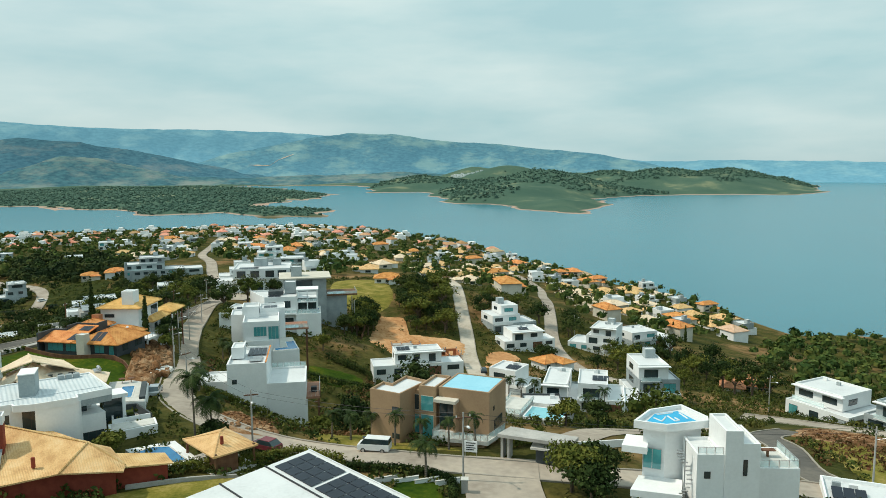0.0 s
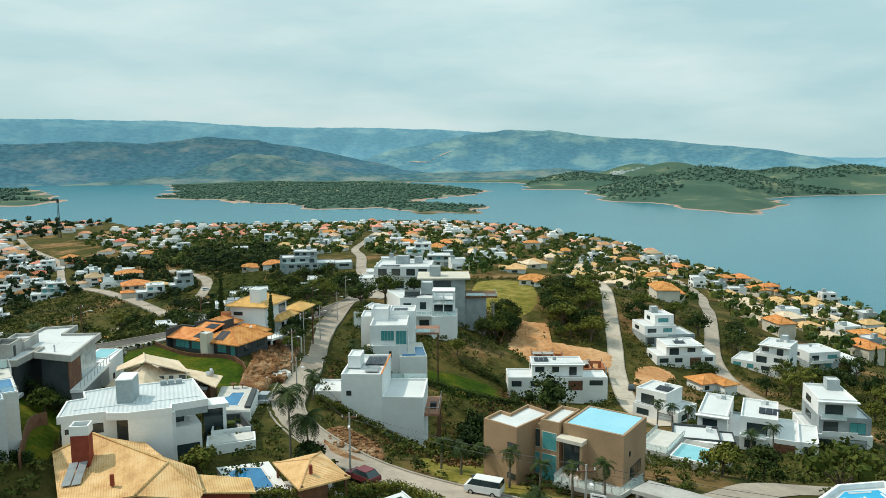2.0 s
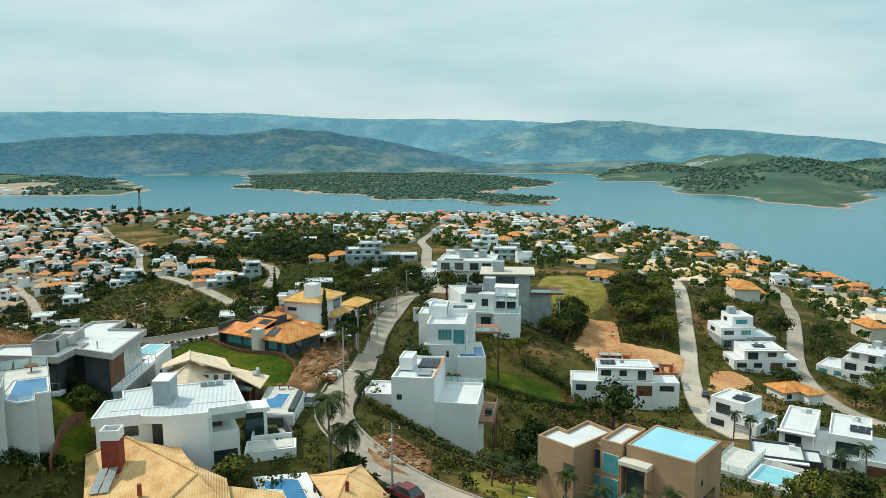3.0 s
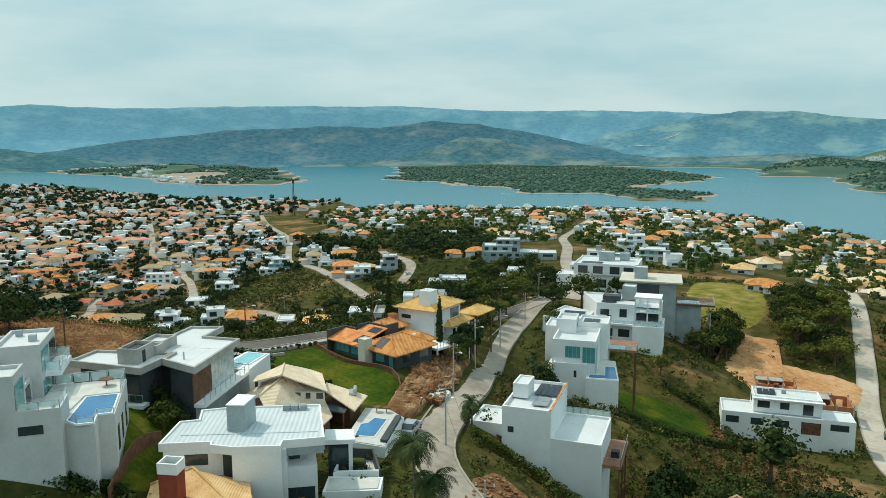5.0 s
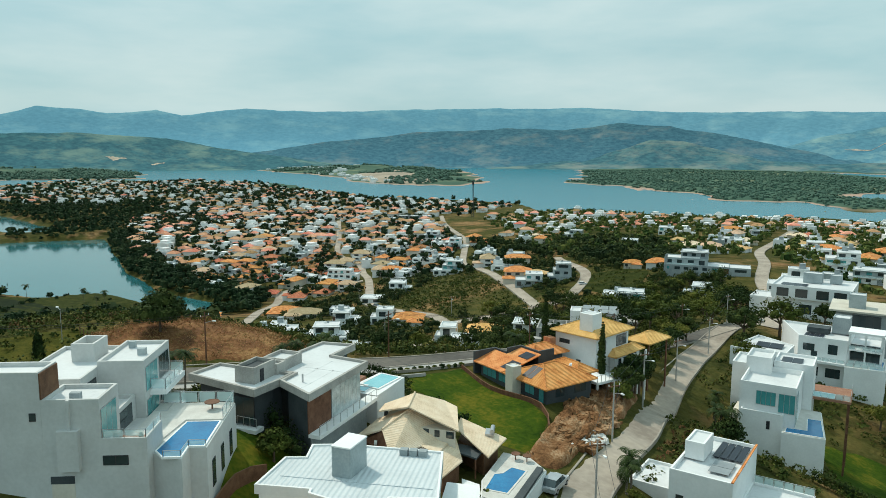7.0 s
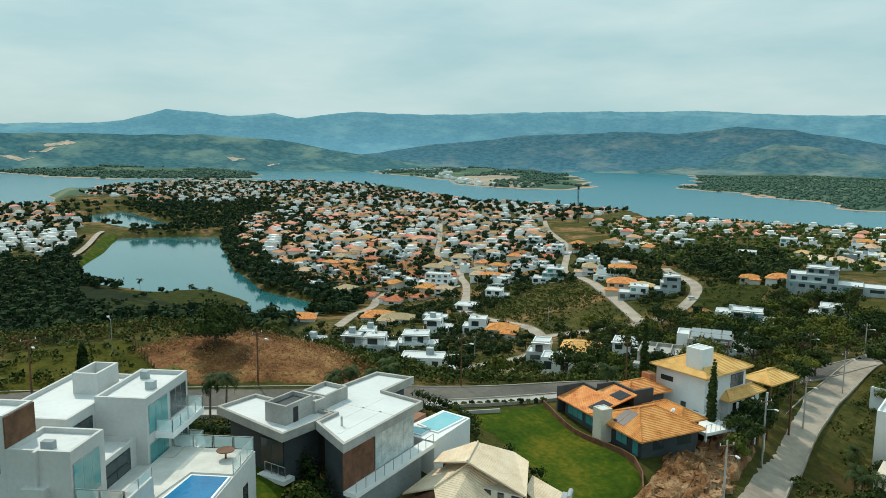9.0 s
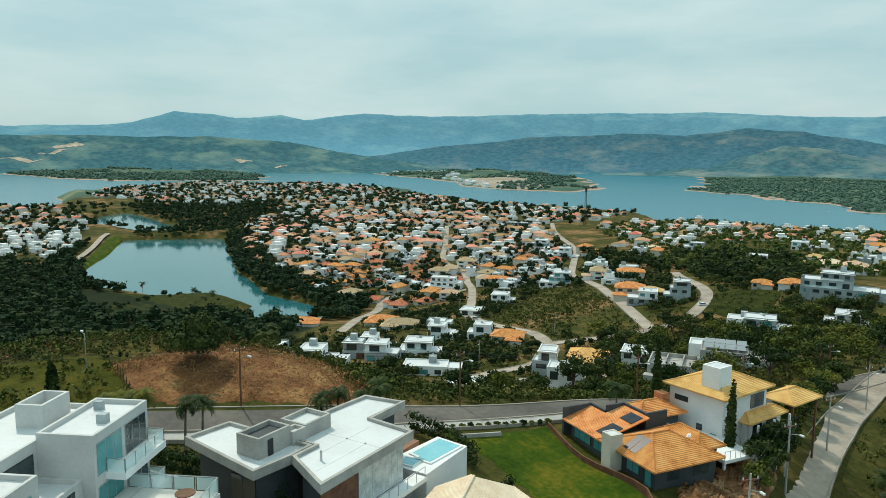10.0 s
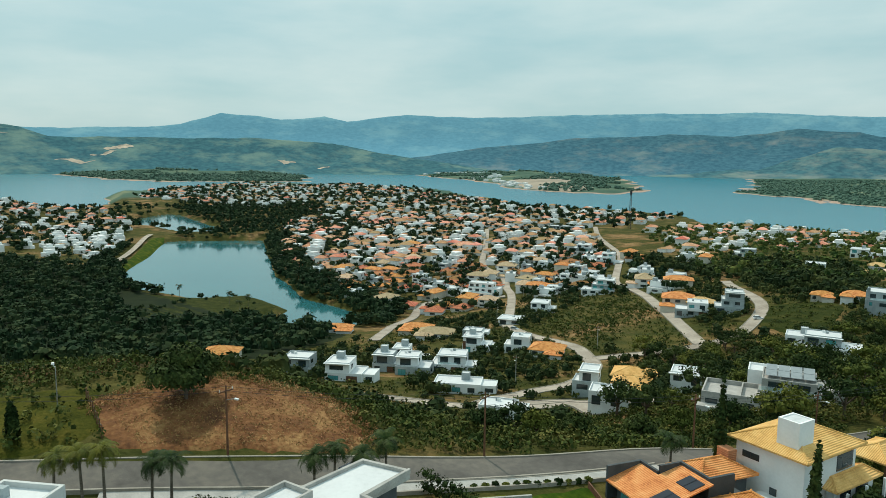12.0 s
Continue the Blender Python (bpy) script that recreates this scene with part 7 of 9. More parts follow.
def brick_shell(label, x, y, yaw, w, d, top, seed):
    """A raw brick house shell: walls with openings, concrete columns and half of its slab."""
    rnd = random.Random(seed)
    z = base_of(x, y, yaw, w, d)
    h = thing("house_shell", label, "building site", pose(x, y, z, 0, 0, yaw), "brick shells")
    claim(x, y, max(w, d) * 0.5)
    t = 0.2
    for a, b in (((-w / 2, -d / 2), (w / 2, -d / 2)), ((w / 2, -d / 2), (w / 2, d / 2)), ((w / 2, d / 2), (-w / 2, d / 2)), ((-w / 2, d / 2), (-w / 2, -d / 2)), ((-w / 6, -d / 2), (-w / 6, d / 2)), ((w / 5, d / 2), (w / 5, -d / 2))):
        va, vb = Vector(a), Vector(b)
        n = max(2, int((vb - va).length / 3))
        for i in range(n):
            p, q = va.lerp(vb, i / n), va.lerp(vb, (i + 1) / n)
            e = (q - p).normalized()
            o = Vector((-e.y, e.x)) * t
            cut = rnd.random() < 0.45
            hh = top + rnd.choice((0, 0, -0.5))
            for f0, f1, z0, z1 in (((0, 0.3, -5, hh), (0.7, 1, -5, hh), (0.3, 0.7, -5, 0.4), (0.3, 0.7, 2.1, hh)) if cut else ((0, 1, -5, hh),)):
                a0, a1 = p.lerp(q, f0), p.lerp(q, f1)
                part("brick_wall", Solid().prism([tuple(a0), tuple(a1), tuple(a1 + o), tuple(a0 + o)], z0, z1), M["brick"], h)
            part("column", Solid().box(p.x - 0.14, p.y - 0.14, -5, p.x + 0.14, p.y + 0.14, top + 0.5), M["concrete"], h)
    slab(h, R(-w / 2 + 0.2, 0, w / 5, d / 2 - 0.2), top, top + 0.16, "concrete", "slab")
    slab(h, R(-w / 2 + 0.2, -d / 2 + 0.2, w / 2 - 0.2, d / 2 - 0.2), -0.2, 0.0, "soil_orange", "floor_slab")
    return h


brick_shell("raw orange brick house shell beside the lane", -12, 221, 12, 14, 8, 2.9, 1)
brick_shell("low orange brick walls of a new house", -22, 229, 12, 9, 6, 1.6, 2)

# ---- the town: rows of houses by the lakes and along the ridge ----
rt = random.Random(5)
ROOFS = ["tile_town", "tile_town", "tile_pale", "tile_orange", "tile_town", "tile_orange", "tile_tan", "tile_cream"]
NAMES = {"tile_cream": "cream", "tile_town": "weathered red-brown", "tile_pale": "pale", "tile_orange": "orange", "tile_tan": "tan"}
protos = []
for i, roof in enumerate(ROOFS):
    protos.append(tiled("town house with a %s clay tile roof" % NAMES[roof], -560 - 26 * i, 372 + 14 * i, 35, rt.uniform(11, 16), rt.uniform(9, 12), 1 + (i % 3 == 2), 200 + i, roof, wall=("white", "cream")[i % 2], small=True, group="town houses"))
for i in range(3):
    protos.append(modern("white town house with a flat roof", -560 - 30 * i, 400 + 16 * i, 35, rt.uniform(11, 15), rt.uniform(9, 12), 2, 300 + i, small=True, extra="t", group="town houses"))

OPEN = [[(-290, 285), (-362, 385), (-300, 372), (-232, 312), (-222, 276), (-248, 262)], [(-210, 330), (-226, 372), (-200, 392), (-180, 352), (-186, 326)],
        [(-70, 290), (-75, 350), (-45, 360), (-20, 290), (-30, 225), (-45, 225)], [(-190, 60), (-190, 150), (-110, 175), (-100, 60)],
        [(-240, 240), (-200, 240), (-165, 190), (-150, 120), (-260, 120)], [(-150, 320), (-95, 240), (-110, 175), (-170, 215), (-200, 290)]]


BELT = [[(-386, 550), (-361, 587), (-302, 566), (-232, 468), (-196, 400), (-208, 392), (-270, 430), (-320, 456), (-356, 484)], [(-459, 505), (-452, 547), (-395, 530), (-330, 462), (-370, 482)]]
CLUSTER = [[(-1060, 119), (-1079, 137), (-1004, 183), (-890, 197), (-800, 176), (-770, 143), (-798, 112), (-864, 108)]]


def within(x, y, polys):
    return any(inside(np.array([x]), np.array([y]), p)[0] > 0 for p in polys)


def plots(n, polys, spacing, seed):
    """Jittered plots inside the given areas, clear of water, roads and earlier houses."""
    r = random.Random(seed)
    found = []
    for poly in polys:
        xs, ys = [p[0] for p in poly], [p[1] for p in poly]
        gx = np.arange(min(xs), max(xs), spacing)
        gy = np.arange(min(ys), max(ys), spacing * 0.9)
        X, Y = np.meshgrid(gx, gy)
        X = (X + np.random.RandomState(seed).uniform(-0.28, 0.28, X.shape) * spacing).ravel()
        Y = (Y + np.random.RandomState(seed + 1).uniform(-0.28, 0.28, Y.shape) * spacing).ravel()
        ok = (inside(X, Y, poly) > 0) & (inside(X, Y, TOWN, 6) > 12) & (inside(X, Y, COVE, 2) < -10) & (inside(X, Y, COVE_UPPER, 3) < -10)
        for p in OPEN + WOODS + BELT:
            ok &= inside(X, Y, p) < 0
        found += list(zip(X[ok], Y[ok]))
    return found


DENSE = [[(-420, 300), (-470, 290), (-640, 300), (-760, 330), (-900, 380), (-1010, 420), (-1100, 560), (-900, 720), (-640, 640), (-440, 520), (-330, 440), (-300, 400), (-380, 390)]]
RIDGE = [[(-60, 350), (-170, 430), (-330, 470), (-600, 680), (-640, 900), (-500, 900), (-380, 1120), (-250, 1120), (-90, 940), (-60, 600)],
         [(50, 330), (-40, 400), (-60, 600), (-80, 940), (-20, 840), (60, 690), (110, 610), (150, 520), (170, 460), (150, 400), (90, 320)]]
OUTER = [[(-640, 650), (-900, 730), (-1100, 570), (-1350, 400), (-1600, 300), (-1900, 420), (-2050, 650), (-1950, 950), (-1500, 980), (-1100, 900), (-780, 960)],
         [(-830, 60), (-960, 200), (-1100, 240), (-1500, 200), (-1600, 0), (-1300, -150), (-900, -60)]]
spots_town = [(p, 0) for p in plots(0, DENSE, 19, 3)] + [(p, 1) for p in plots(0, RIDGE, 24, 7)] + [(p, 2) for p in plots(0, OUTER, 27, 9)] + [(p, 3) for p in plots(0, CLUSTER, 20, 21)]
spots_town.sort(key=lambda s: math.hypot(s[0][0] + 20, s[0][1] - 60))
far = Solid()
far_mats = []
made = 0
for (x, y), zone in spots_town:
    if not free(x, y, 4.0 if zone == 0 else 5.5):
        continue
    if rt.random() < (0.08, (0.12 if x > -60 else 0.30) if math.sin(x / 47) + math.sin(y / 39 + 1) > -0.5 else 0.75, 0.30, 0.2)[zone]:
        continue
    yaw = (35 if zone == 0 else 20) + rt.choice((0, 90, 180, 270)) + rt.uniform(-14, 14)
    flat = rt.random() < (0.27, 0.16 if x > -60 else 0.42, 0.40, 0.88)[zone]
    if made < 235:
        ob = protos[rt.randrange(8, 11)] if flat else protos[rt.choice((2, 5, 6, 6, 7, 7)) if zone == 1 else rt.randrange(6)]
        k = rt.uniform(0.8, 1.1)
        copy_thing(ob, pose(x, y, zg(x, y), 0, 0, yaw) @ Matrix.Diagonal((k, k, rt.uniform(0.9, 1.1), 1)))
        claim(x, y, 6.5)
        made += 1
        continue
    w, d, z = rt.uniform(4.4, 7.2), rt.uniform(3.6, 5.6), zg(x, y)
    top = rt.choice((3.2, 3.2, 6.2)) + (1.0 if flat else 0)
    c, s = math.cos(radians(yaw)), math.sin(radians(yaw))
    corner = [(x + u * c - v * s, y + u * s + v * c) for u, v in ((-w, -d), (w, -d), (w, d), (-w, d))]
    f0 = len(far.f)
    far.prism(corner, z - 3, z + top)
    far_mats += [0] * (len(far.f) - f0)
    if flat:
        f0 = len(far.f)
        far.prism([(x + (px - x) * 0.55, y + (py - y) * 0.7) for px, py in corner], z + top, z + top + 2.4)
        far_mats += [0] * (len(far.f) - f0)
    else:
        e = 1.12
        q = [(x + (px - x) * e, y + (py - y) * e, z + top) for px, py in corner]
        ra, rb = (x - w * 0.45 * c, y - w * 0.45 * s, z + top + 2.4), (x + w * 0.45 * c, y + w * 0.45 * s, z + top + 2.4)
        f0 = len(far.f)
        k = len(far.v)
        far.v += q + [ra, rb]
        far.f += [(k, k + 1, k + 5, k + 4), (k + 1, k + 2, k + 5), (k + 2, k + 3, k + 4, k + 5), (k + 3, k, k + 4), (k + 3, k + 2, k + 1, k)]
        far_mats += [1] * (len(far.f) - f0)
    # a lower wing
    sx, sy = rt.choice((-1, 1)) * w * rt.uniform(0.5, 1.0), rt.choice((-1, 1)) * d * rt.uniform(0.8, 1.2)
    mx, my = x + sx * c - sy * s, y + sx * s + sy * c
    u, v, hgt = rt.uniform(2.4, 4.2), rt.uniform(2.0, 3.6), rt.choice((2.6, 2.9, 3.4))
    corner = [(mx + a * c - b * s, my + a * s + b * c) for a, b in ((-u, -v), (u, -v), (u, v), (-u, v))]
    f0 = len(far.f)
    far.prism(corner, z - 3, z + hgt)
    far_mats += [0] * (len(far.f) - f0)
    if not flat or rt.random() < 0.3:
        f0, k = len(far.f), len(far.v)
        far.v += [(mx + (px - mx) * 1.14, my + (py - my) * 1.14, z + hgt) for px, py in corner] + [(mx, my, z + hgt + 1.3)]
        far.f += [(k, k + 1, k + 4), (k + 1, k + 2, k + 4), (k + 2, k + 3, k + 4), (k + 3, k, k + 4)]
        far_mats += [1] * (len(far.f) - f0)
    claim(x, y, 7)
me = far.mesh("town_houses", M["wall_far"])
me.materials.append(M["tile_far"])
me.polygons.foreach_set("material_index", far_mats)
tagged(new("town_houses", me), "distant town houses with clay tile roofs", "houses", kind="stuff")

# ---- trees and undergrowth ----
M["leaf_red"] = surface("leaves_with_red_blossom", [(0.03, 0.055, 0.012), (0.05, 0.07, 0.016), (0.42, 0.08, 0.03)], 1.4, 0.8, spec=0.1, stops=(0.4, 0.68))
def ball_quads(seed):
    """A lumpy little ball of 24 quads, for the dense inside of a crown."""
    r = np.random.RandomState(seed)
    bump = {}
    out = []
    for ax in range(3):
        for sg in (-1, 1):
            for i in (-1, 0):
                for j in (-1, 0):
                    q = []
                    for p in ((i, j), (i + 1, j), (i + 1, j + 1), (i, j + 1)):
                        v = [0.0, 0.0, 0.0]
                        v[ax], v[(ax + 1) % 3], v[(ax + 2) % 3] = sg, p[0] * 0.9, p[1] * 0.9
                        d = np.array(v) / np.linalg.norm(v)
                        q.append(d * bump.setdefault(tuple(np.round(d, 2)), r.uniform(0.8, 1.08)))
                    out.append(q if sg > 0 else q[::-1])
    return np.array(out)


BALLS = [ball_quads(k) for k in range(8)]
DOMES = []   # upper halves with a skirt, for far and low growth
for ball in BALLS:
    dome = ball[ball[..., 2].max(1) > 0.15] * 1.6
    dome[..., 2] = np.where(dome[..., 2] < 0.1, -0.8, dome[..., 2])
    DOMES.append(dome)


def leaf_cloud(rng, lumps, n, size, up=0.0, core=BALLS):
    """Many small bent leaf sprays on the skins of a few lumps (x, y, z, r), each with a dense inside."""
    L = np.array(lumps, float)
    pick = rng.choice(len(L), n, p=L[:, 3] ** 2 / (L[:, 3] ** 2).sum())
    d = rng.normal(size=(n, 3))
    d /= np.linalg.norm(d, axis=1, keepdims=True)
    d[:, 2] = np.where(d[:, 2] < -0.35, -d[:, 2] * 0.6, d[:, 2])
    c = L[pick, :3] + d * L[pick, 3:4] * rng.uniform(0.62, 1.10, (n, 1)) * np.array([1, 1, 0.82])
    nrm = d + rng.normal(size=(n, 3)) * 0.45
    nrm[:, 2] += up
    nrm /= np.linalg.norm(nrm, axis=1, keepdims=True)
    u = np.cross(nrm, rng.normal(size=(n, 3)))
    u /= np.linalg.norm(u, axis=1, keepdims=True)
    v = np.cross(nrm, u)
    s = (size * rng.uniform(0.55, 1.25, (n, 1)))
    v4 = np.stack([c - u * s, c - v * s * 0.75 - nrm * s * 0.3, c + u * s, c + v * s * 0.75 - nrm * s * 0.3], 1)
    cores = []
    for x, y, z, r in lumps if core else ():
        t = rng.uniform(0, math.tau)
        ball = core[rng.randint(8)] * r * np.array([0.42, 0.42, 0.36])
        ct, st = math.cos(t), math.sin(t)
        cores.append(np.stack([ball[..., 0] * ct - ball[..., 1] * st + x, ball[..., 0] * st + ball[..., 1] * ct + y, ball[..., 2] + z], -1).reshape(-1, 3))
    return np.concatenate([v4.reshape(-1, 3)] + cores)


def quad_mesh(name, verts, mat):
    me = bpy.data.meshes.new(name)
    n = len(verts) // 4
    me.vertices.add(len(verts))
    me.vertices.foreach_set("co", np.asarray(verts, float).ravel())
    me.loops.add(4 * n)
    me.loops.foreach_set("vertex_index", np.arange(4 * n, dtype=np.int32))
    me.polygons.add(n)
    me.polygons.foreach_set("loop_start", np.arange(0, 4 * n, 4, dtype=np.int32))
    me.update(calc_edges=True)
    me.materials.append(mat)
    return me


def broadleaf(label, x, y, height, spread_r, seed, leaf="leaf", n=650):
    rng = np.random.RandomState(seed)
    t = thing("tree", label, "tree", at(x, y), "trees on the hill")
    trunk = Solid()
    hb = height * 0.38
    trunk.tube((0, 0, -0.6), (0.1, 0, hb), 0.05 * height ** 0.8 + 0.05, 0.04 * height ** 0.8)
    lumps = []
    for i in range(7):
        a = i * math.tau / 6 + rng.uniform(-0.4, 0.4)
        rr = spread_r * (rng.uniform(0.35, 0.75) if i < 6 else 0)
        p = (rr * math.cos(a), rr * math.sin(a), height * (rng.uniform(0.5, 0.74) if i < 6 else 0.8))
        trunk.tube((0.1, 0, hb * 0.92), p, 0.03 * height ** 0.8, 0.03, n=5)
        lumps.append((*p, spread_r * rng.uniform(0.42, 0.6)))
    part("trunk", trunk, M["bark"], t)
    part("crown", quad_mesh("crown", leaf_cloud(rng, lumps, n, 0.105 * height ** 0.5), M[leaf]), None, t)
    return t


def palm(label, x, y, height, seed, fronds=16, mat="palm_leaf", length=2.6):
    rng = np.random.RandomState(seed)
    t = thing("palm_tree", label, "palm", at(x, y), "palms")
    trunk = Solid()
    lean = rng.uniform(-0.25, 0.25, 2)
    prev = Vector((0, 0, -0.5))
    for k in range(1, 6):
        f = k / 5
        nxt = Vector((lean[0] * f * f, lean[1] * f * f, height * f))
        trunk.tube(prev, nxt, 0.17 - 0.02 * k * 0.6, 0.17 - 0.02 * (k + 1) * 0.6)
        prev = nxt
    part("trunk", trunk, M["palm_bark"], t)
    for i in range(fronds + 2):
        a, up = i * 2.399, rng.uniform(-0.35, 1.3)
        le = length * rng.uniform(0.8, 1.1)
        fr = Solid()
        dirx, diry = math.cos(a), math.sin(a)
        p, ang = prev.copy(), up
        rows = []
        for k in range(7):
            rows.append(p.copy())
            p = p + Vector((dirx * math.cos(ang), diry * math.cos(ang), math.sin(ang))) * le / 6
            ang -= 0.36
        side = Vector((-diry, dirx, 0))
        for k in range(6):
            w0, w1 = (0.36 * le / 2.6 * (1.05 - abs(e - 2.2) / 4.4) for e in (k, k + 1))
            for sg in (-1, 1):
                for q in range(3):
                    b0, b1 = rows[k].lerp(rows[k + 1], q / 3), rows[k].lerp(rows[k + 1], (q + 0.86) / 3)
                    w = w0 + (w1 - w0) * q / 3
                    ahead = (rows[k + 1] - rows[k]) * 0.55
                    tip = b1 + side * sg * w * 1.9 + Vector((0, 0, -0.9 * w)) + ahead
                    fr.face(b0, b1, tip + ahead * 0.12, tip - ahead * 0.1)
        part("frond", fr, M[mat], t)
    return t


def cypress(label, x, y, height, seed, z=None):
    rng = np.random.RandomState(seed)
    t = thing("cypress", label, "tree", at(x, y, 0, z), "cypresses")
    part("trunk", Solid().tube((0, 0, -0.4), (0, 0, height * 0.5), 0.12, 0.06), M["bark"], t)
    lumps = [(rng.uniform(-0.05, 0.05), rng.uniform(-0.05, 0.05), 0.5 + (height - 0.8) * k / 21, 0.52 * (1 - (k / 22) ** 2.6) + 0.12) for k in range(22)]
    part("crown", quad_mesh("crown", leaf_cloud(rng, lumps, 1500, 0.26), M["leaf"]), None, t)
    return t


# trees that stand by themselves
broadleaf("broad dark spreading tree on the brown slope", -114.4, 94.6, 6.0, 4.2, 1, n=5200)
broadleaf("dark round tree beside the wedge house", -24, 138, 8, 4, 2, n=1500)
broadleaf("dense dark tree behind the orange house", -40, 262, 9, 5, 3, n=1500)
for i, (x, y) in enumerate([(-97.7, 79.9), (-97.2, 82.1), (-96.2, 83.8), (-94.2, 87.4), (-92.7, 88.8)]):
    palm("tall garden palm with yellowish fronds" if i in (1, 2) else "tall slender palm beside the street", x, y, 5.7 + 0.4 * (i % 3), 20 + i, 17, "yellow_frond" if i in (0, 1, 2) else "palm_leaf", 2.15)
for i, (x, y) in enumerate([(-89.2, 100.8), (-88.9, 102.6), (-87.6, 104.9), (-87.7, 107.5)]):
    palm("slender street palm behind the villa", x, y, 6.2 + 0.6 * (i % 2), 30 + i, 18, "palm_leaf", 2.1)
palm("large dark palm beside the street", -36.0, 90.6, 8.6, 40, 20, "palm_leaf", 3.0)
palm("broad dark palm behind the tiled kiosk", -33.8, 90.8, 5.8, 41, 20, "palm_leaf", 3.0)
palm("small palm at the wedge house gate", -46.4, 118.6, 3.2, 42, 16, "palm_leaf", 2.2)
palm("palm at the street corner below the wedge house", -46.8, 120.2, 3.8, 43, 16, "palm_leaf", 2.3)
palm("silvery fan palm behind the bungalow", -82.2, 140.8, 3.5, 44, 22, "palm_leaf", 2.4)
for i, (x, y) in enumerate([(-17, 97), (-14, 96.5), (-10.5, 93), (-7, 92), (-3.4, 91), (0, 90.6), (-20, 99)]):
    palm("young palm on the front lawn", x, y, 3.6 + 0.4 * (i % 3), 50 + i, 13, "palm_leaf", 1.7)
palm("palm in front of the metal roof", -5.6, 80.6, 4.2, 60, 16, "palm_leaf", 2.2)
for i, (x, y) in enumerate([(-53, 155), (-54.5, 157), (-51.5, 156), (-60, 168), (-62, 182), (8, 170), (11, 171), (14, 170), (27, 150), (23, 148), (-68, 205)]):
    palm("garden palm beside a white house", x, y, 4.4 + 0.5 * (i % 3), 70 + i, 13, "palm_leaf", 2.1)
for i, (x, y) in enumerate([(-520, 205), (-500, 212), (-560, 180), (-478, 200)]):
    palm("lone palm on the grassy spit", x, y, 9, 110 + i, 14, "palm_leaf", 3.6)
cypress("slim dark cypress beside the yellow-roofed house", -77.2, 142.6, 12.5, 90)
cypress("slim dark cypress at the house corner", -66.6, 143.2, 10.5, 91)
cypress("small conifer on the rough plot", -112, 77, 4.5, 92)
for i, (x, y) in enumerate([(96, 330), (92, 336), (88, 341)]):
    cypress("slim cypress beside the lakeside villas", x, y, 8, 93 + i)

# scattered trees of the near hill
rg = random.Random(11)
kinds = [broadleaf("dark leafy tree on the hillside", -150 - 9 * i, 250 + 3 * i, 5.5 + 0.7 * i, 2.8 + 0.4 * i, 400 + i, "leaf" if i % 3 else "leaf_light", n=480) for i in range(7)]
AREAS = [([(-60, 215), (-120, 330), (-170, 380), (-200, 300), (-140, 215), (-96, 176), (-76, 180)], 120, 4.2),
         ([(-30, 275), (-34, 300), (-12, 330), (-8, 262), (-22, 258)], 42, 3.4),
         ([(2, 262), (0, 300), (20, 310), (50, 310), (110, 260), (100, 200), (60, 196), (48, 210)], 48, 3.8),
         ([(-40, 236), (-48, 240), (-42, 270), (-38, 262)], 7, 3.4),
         ([(-28, 112), (-26, 150), (-18, 160), (0, 150), (2, 122)], 8, 3.0),
         ([(20, 100), (60, 135), (110, 200), (160, 240), (180, 120), (90, 70), (45, 95)], 60, 4.2),
         ([(-200, 170), (-160, 150), (-110, 170), (-150, 230), (-200, 240)], 52, 3.6),
         ([(-56, 116), (-50, 96), (-62, 98), (-64, 118)], 2, 2.2)]
boxes = [(min(p[0] for p in q) - 2, max(p[0] for p in q) + 2, min(p[1] for p in q) - 2, max(p[1] for p in q) + 2) for q in lawns]
count = 0
for poly, n, gap in AREAS:
    xs, ys = [p[0] for p in poly], [p[1] for p in poly]
    tries = 0
    while n > 0 and tries < 4000:
        tries += 1
        x, y = rg.uniform(min(xs), max(xs)), rg.uniform(min(ys), max(ys))
        if inside(np.array([x]), np.array([y]), poly)[0] <= 0 or not free(x, y, gap * 0.55) or any(a < x < b and c < y < d and inside(np.array([x]), np.array([y]), q)[0] > -1.5 for q, (a, b, c, d) in zip(lawns, boxes)):
            continue
        k = rg.uniform(0.75, 1.25)
        if count < 290:
            copy_thing(rg.choice(kinds), pose(x, y, zg(x, y) - 0.2, 0, 0, rg.uniform(0, 360)) @ Matrix.Diagonal((k, k, k * rg.uniform(0.85, 1.1), 1)))
            count += 1
        claim(x, y, gap * 0.5)
        n -= 1


